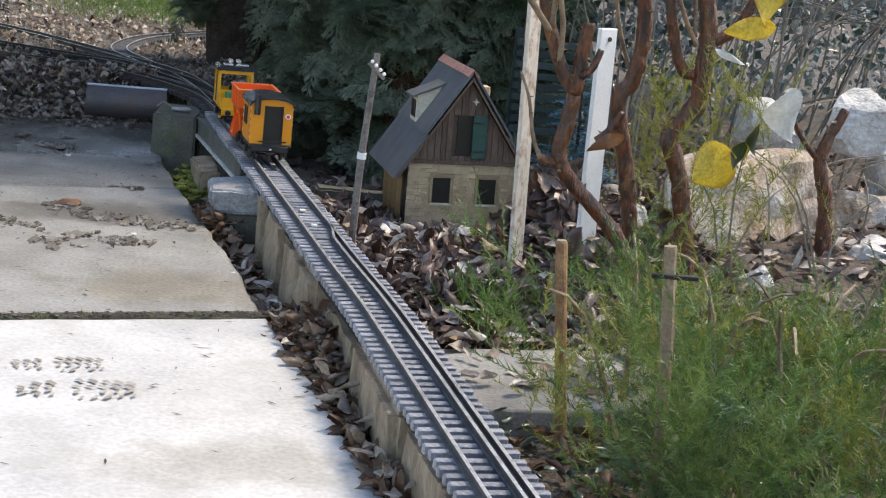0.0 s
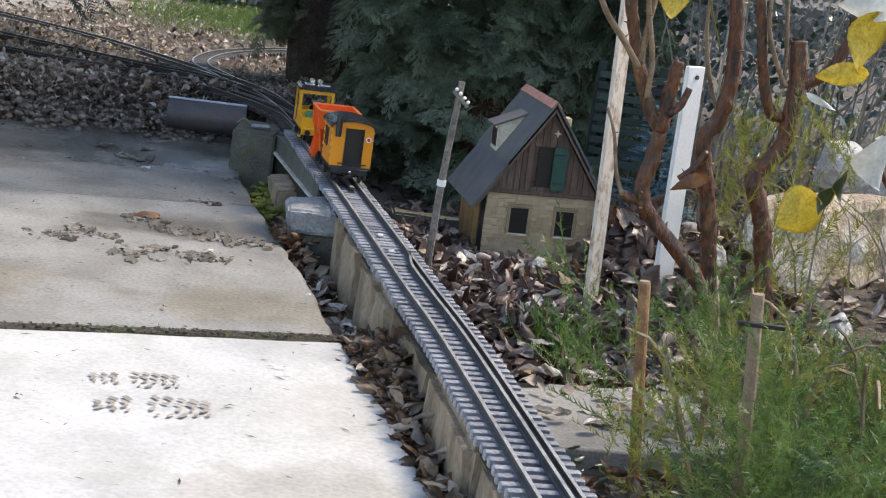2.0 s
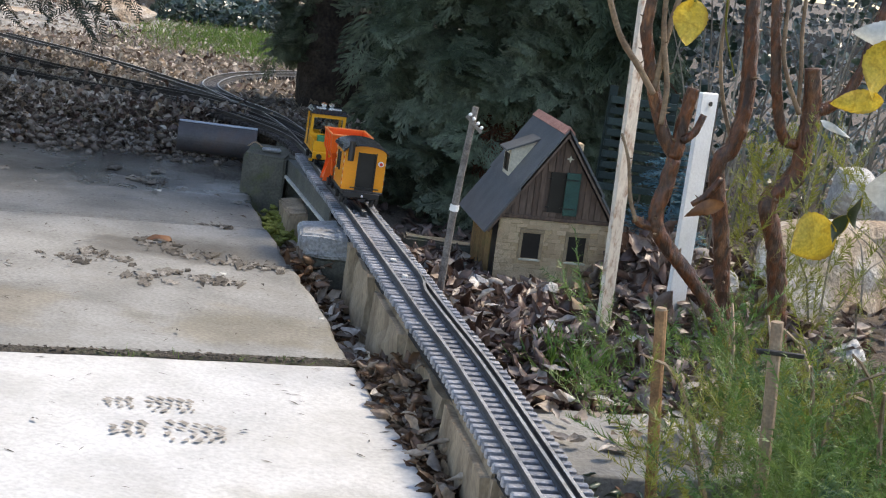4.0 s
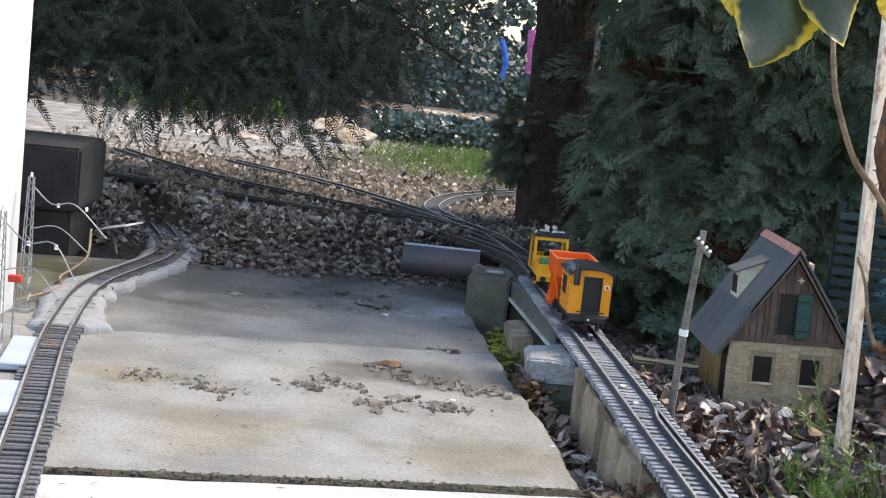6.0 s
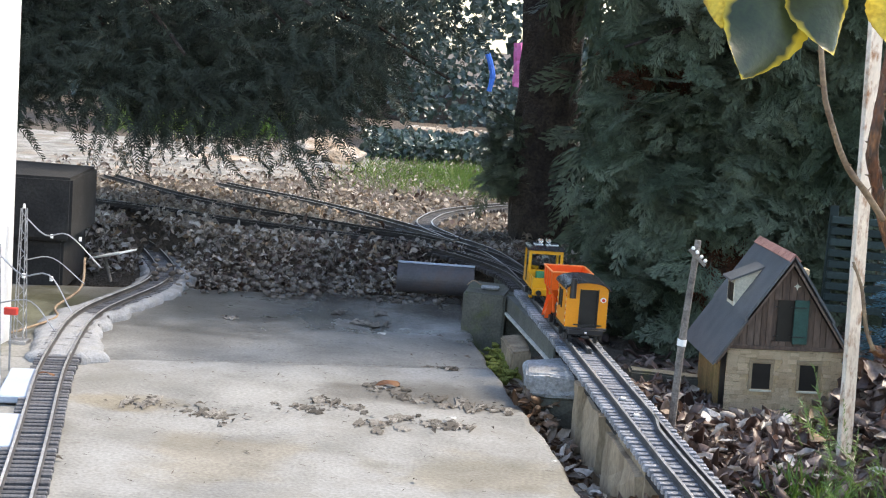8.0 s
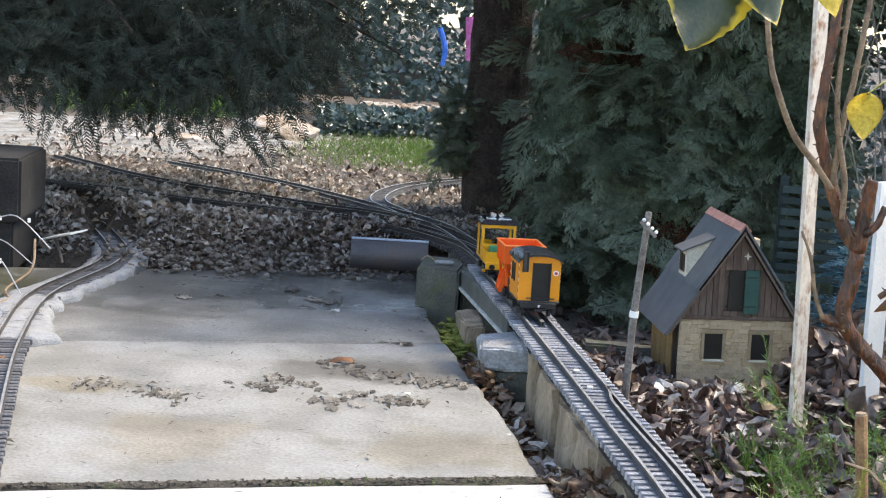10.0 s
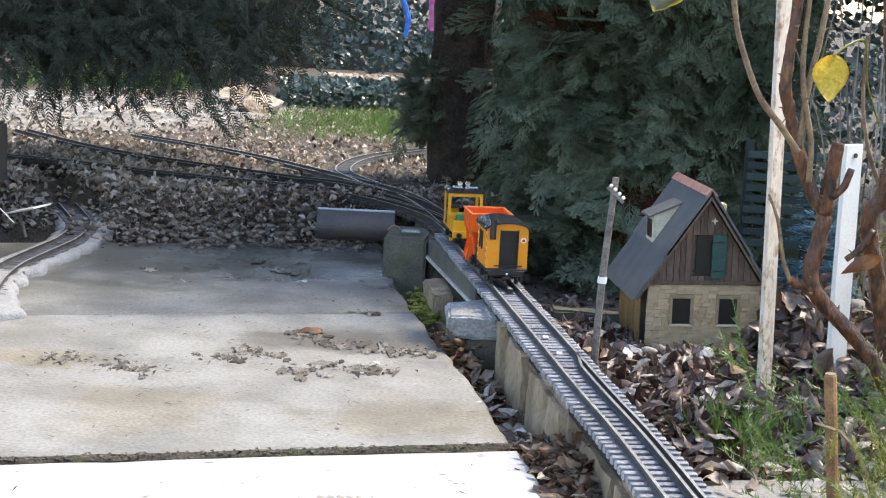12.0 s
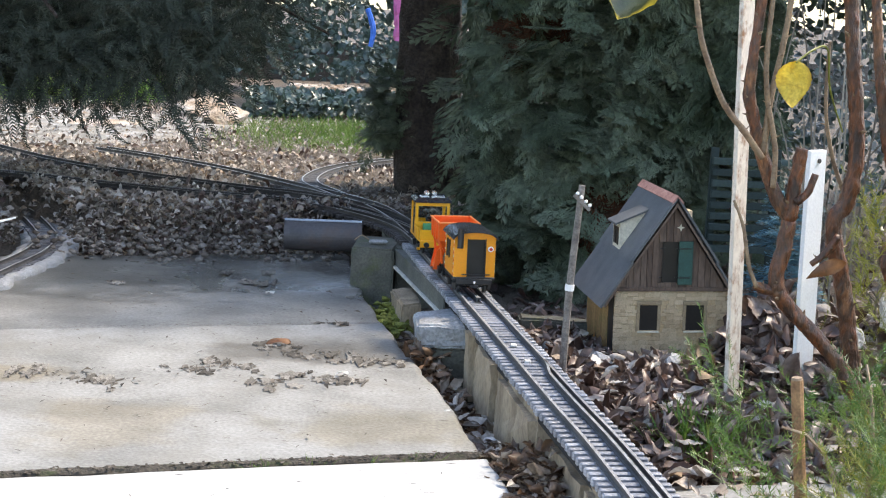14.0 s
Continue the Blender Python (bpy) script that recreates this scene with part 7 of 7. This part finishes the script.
# added dark strip that backs the low gaps in the hedge
hb = thing("hedge_bank", pose(0, 0, 0), "added dark backing strip behind the hedges", "backdrop", kind="structure")
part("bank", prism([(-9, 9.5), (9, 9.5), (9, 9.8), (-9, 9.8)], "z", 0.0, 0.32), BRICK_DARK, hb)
bl = thing("hanging_cloth", pose(-0.255, 6.95, 0.45, 0, 0, 20), "blue cloth hanging in the hedge", "cloth")
part("cloth", tube([(0, 0, -0.07), (0.012, 0, 0), (-0.02, 0, 0.10)], [0.010, 0.014, 0.012], 7, 0.02, 0.4), BLUE_TOY, bl)
pk = thing("hanging_cloth", pose(-0.135, 6.95, 0.49), "pink cloth hanging beside the trunk", "cloth")
part("cloth", tube([(0, 0, -0.08), (0.008, 0, 0), (-0.004, 0, 0.12)], [0.016, 0.026, 0.022], 7, 0.02, 0.4), PINK_TOY, pk)

# thicket of dry stems and leaves behind the stones
dry = bmesh.new()
for k in range(115):
    x, y = R.uniform(0.95, 2.3), R.uniform(2.75, 3.7)
    z = ground_z(x, y)
    h = R.uniform(0.25, 0.7)
    lx, ly = R.gauss(0.15, 0.38), R.gauss(-0.1, 0.2)
    lx = abs(lx) if x < 1.5 else lx
    tube([(x, y, z), (x + lx * 0.3, y + ly * 0.3, z + h * 0.7), (x + lx, y + ly, z + h * R.uniform(0.6, 1.05))], [0.0026, 0.0019, 0.0008], 4, 0.05, 0.1, dry)
for k in range(26):
    x, y = R.uniform(0.66, 1.15), R.uniform(2.5, 3.1)
    z, h, lx = ground_z(x, y), R.uniform(0.35, 0.85), R.gauss(0, 0.07)
    tube([(x, y, z), (x + lx * 0.4, y, z + h * 0.6), (x + lx, y + R.gauss(0, 0.03), z + h)], [0.0028, 0.0020, 0.0010], 4, 0.05, 0.1, dry)
for k in range(36):
    x, y = R.uniform(0.80, 1.45), R.uniform(1.95, 2.7)
    z, h, lx = ground_z(x, y), R.uniform(0.08, 0.22), R.gauss(0.0, 0.14)
    tube([(x, y, z), (x + lx * 0.4, y, z + h * 0.7), (x + lx, y + R.gauss(0, 0.05), z + h)], [0.0022, 0.0016, 0.0008], 4, 0.04, 0.1, dry)
tagged(link("dry_stems", dry, STRAW), "tangle of dry grey stems behind the stones", "dry stems", kind="stuff")
th = []
for k in range(8000):
    x, y, z = R.uniform(0.75, 2.6), R.uniform(3.1, 4.6), R.uniform(0.02, 0.95)
    if noise.noise(Vector((x * 4, y * 3, z * 4))) < -0.05:
        continue
    th.append((R.randrange(2), turn_to(Vector((x, y, z)), rvec(), Vector((R.gauss(0, 0.5), -1, 0.6)), R.uniform(0.014, 0.034))))
pooled("thicket", IVY_LEAF, th, IVY, None, "dark green thicket behind the stones", "thicket", "stuff")
gr = []
for k in range(13000):
    x, y, z = R.uniform(0.78, 2.0), R.uniform(3.85, 4.7), R.uniform(0.05, 1.5)
    if noise.noise(Vector((x * 5, y * 3, z * 5 + 4))) < -0.12:
        continue
    gr.append((R.randrange(2), turn_to(Vector((x, y, z)), rvec(), Vector((R.gauss(0, 0.5), -1, R.gauss(0.8, 0.4))), R.uniform(0.012, 0.030))))
pooled("grey_shrub", IVY_LEAF, gr, GREY_LEAF, None, "grey-blue leafy shrub beyond the thicket", "shrub", "stuff")
bf = []
fir = thing("blue_fir", pose(0, 0, 0), "small blue-green fir seedling behind the little house", "seedling")
part("stem", tube([(0.66, 2.62, 0.02), (0.665, 2.62, 0.16), (0.66, 2.62, 0.30)], [0.004, 0.003, 0.002], 6, 0.03), BARK_DARK, fir)
for k in range(90):
    z = 0.06 + 0.23 * k / 90
    an = R.uniform(0, 6.28)
    bf.append((R.randrange(4), turn_to(Vector((0.66, 2.62, z)), Vector((math.cos(an), math.sin(an), 0.3)), Vector((0, 0, 1)), 0.085 * (1.15 - k / 118))))
pooled("needles", SPRAYS, bf, BLUE_FIR, fir)
sl = thing("slatted_screen", pose(0.60, 2.98, 0.10, 0, 0, 0), "weathered dark green slatted screen behind the shrubs", "screen")
for k in range(9):
    part("slat", box(-0.005, 0.13, -0.006, 0.006, 0.02 + k * 0.022, 0.034 + k * 0.022, 0.001), FENCE, sl)
for x in (0.0, 0.125):
    part("upright", box(x - 0.008, x + 0.008, 0.006, 0.018, -0.12, 0.23, 0.001), FENCE, sl)
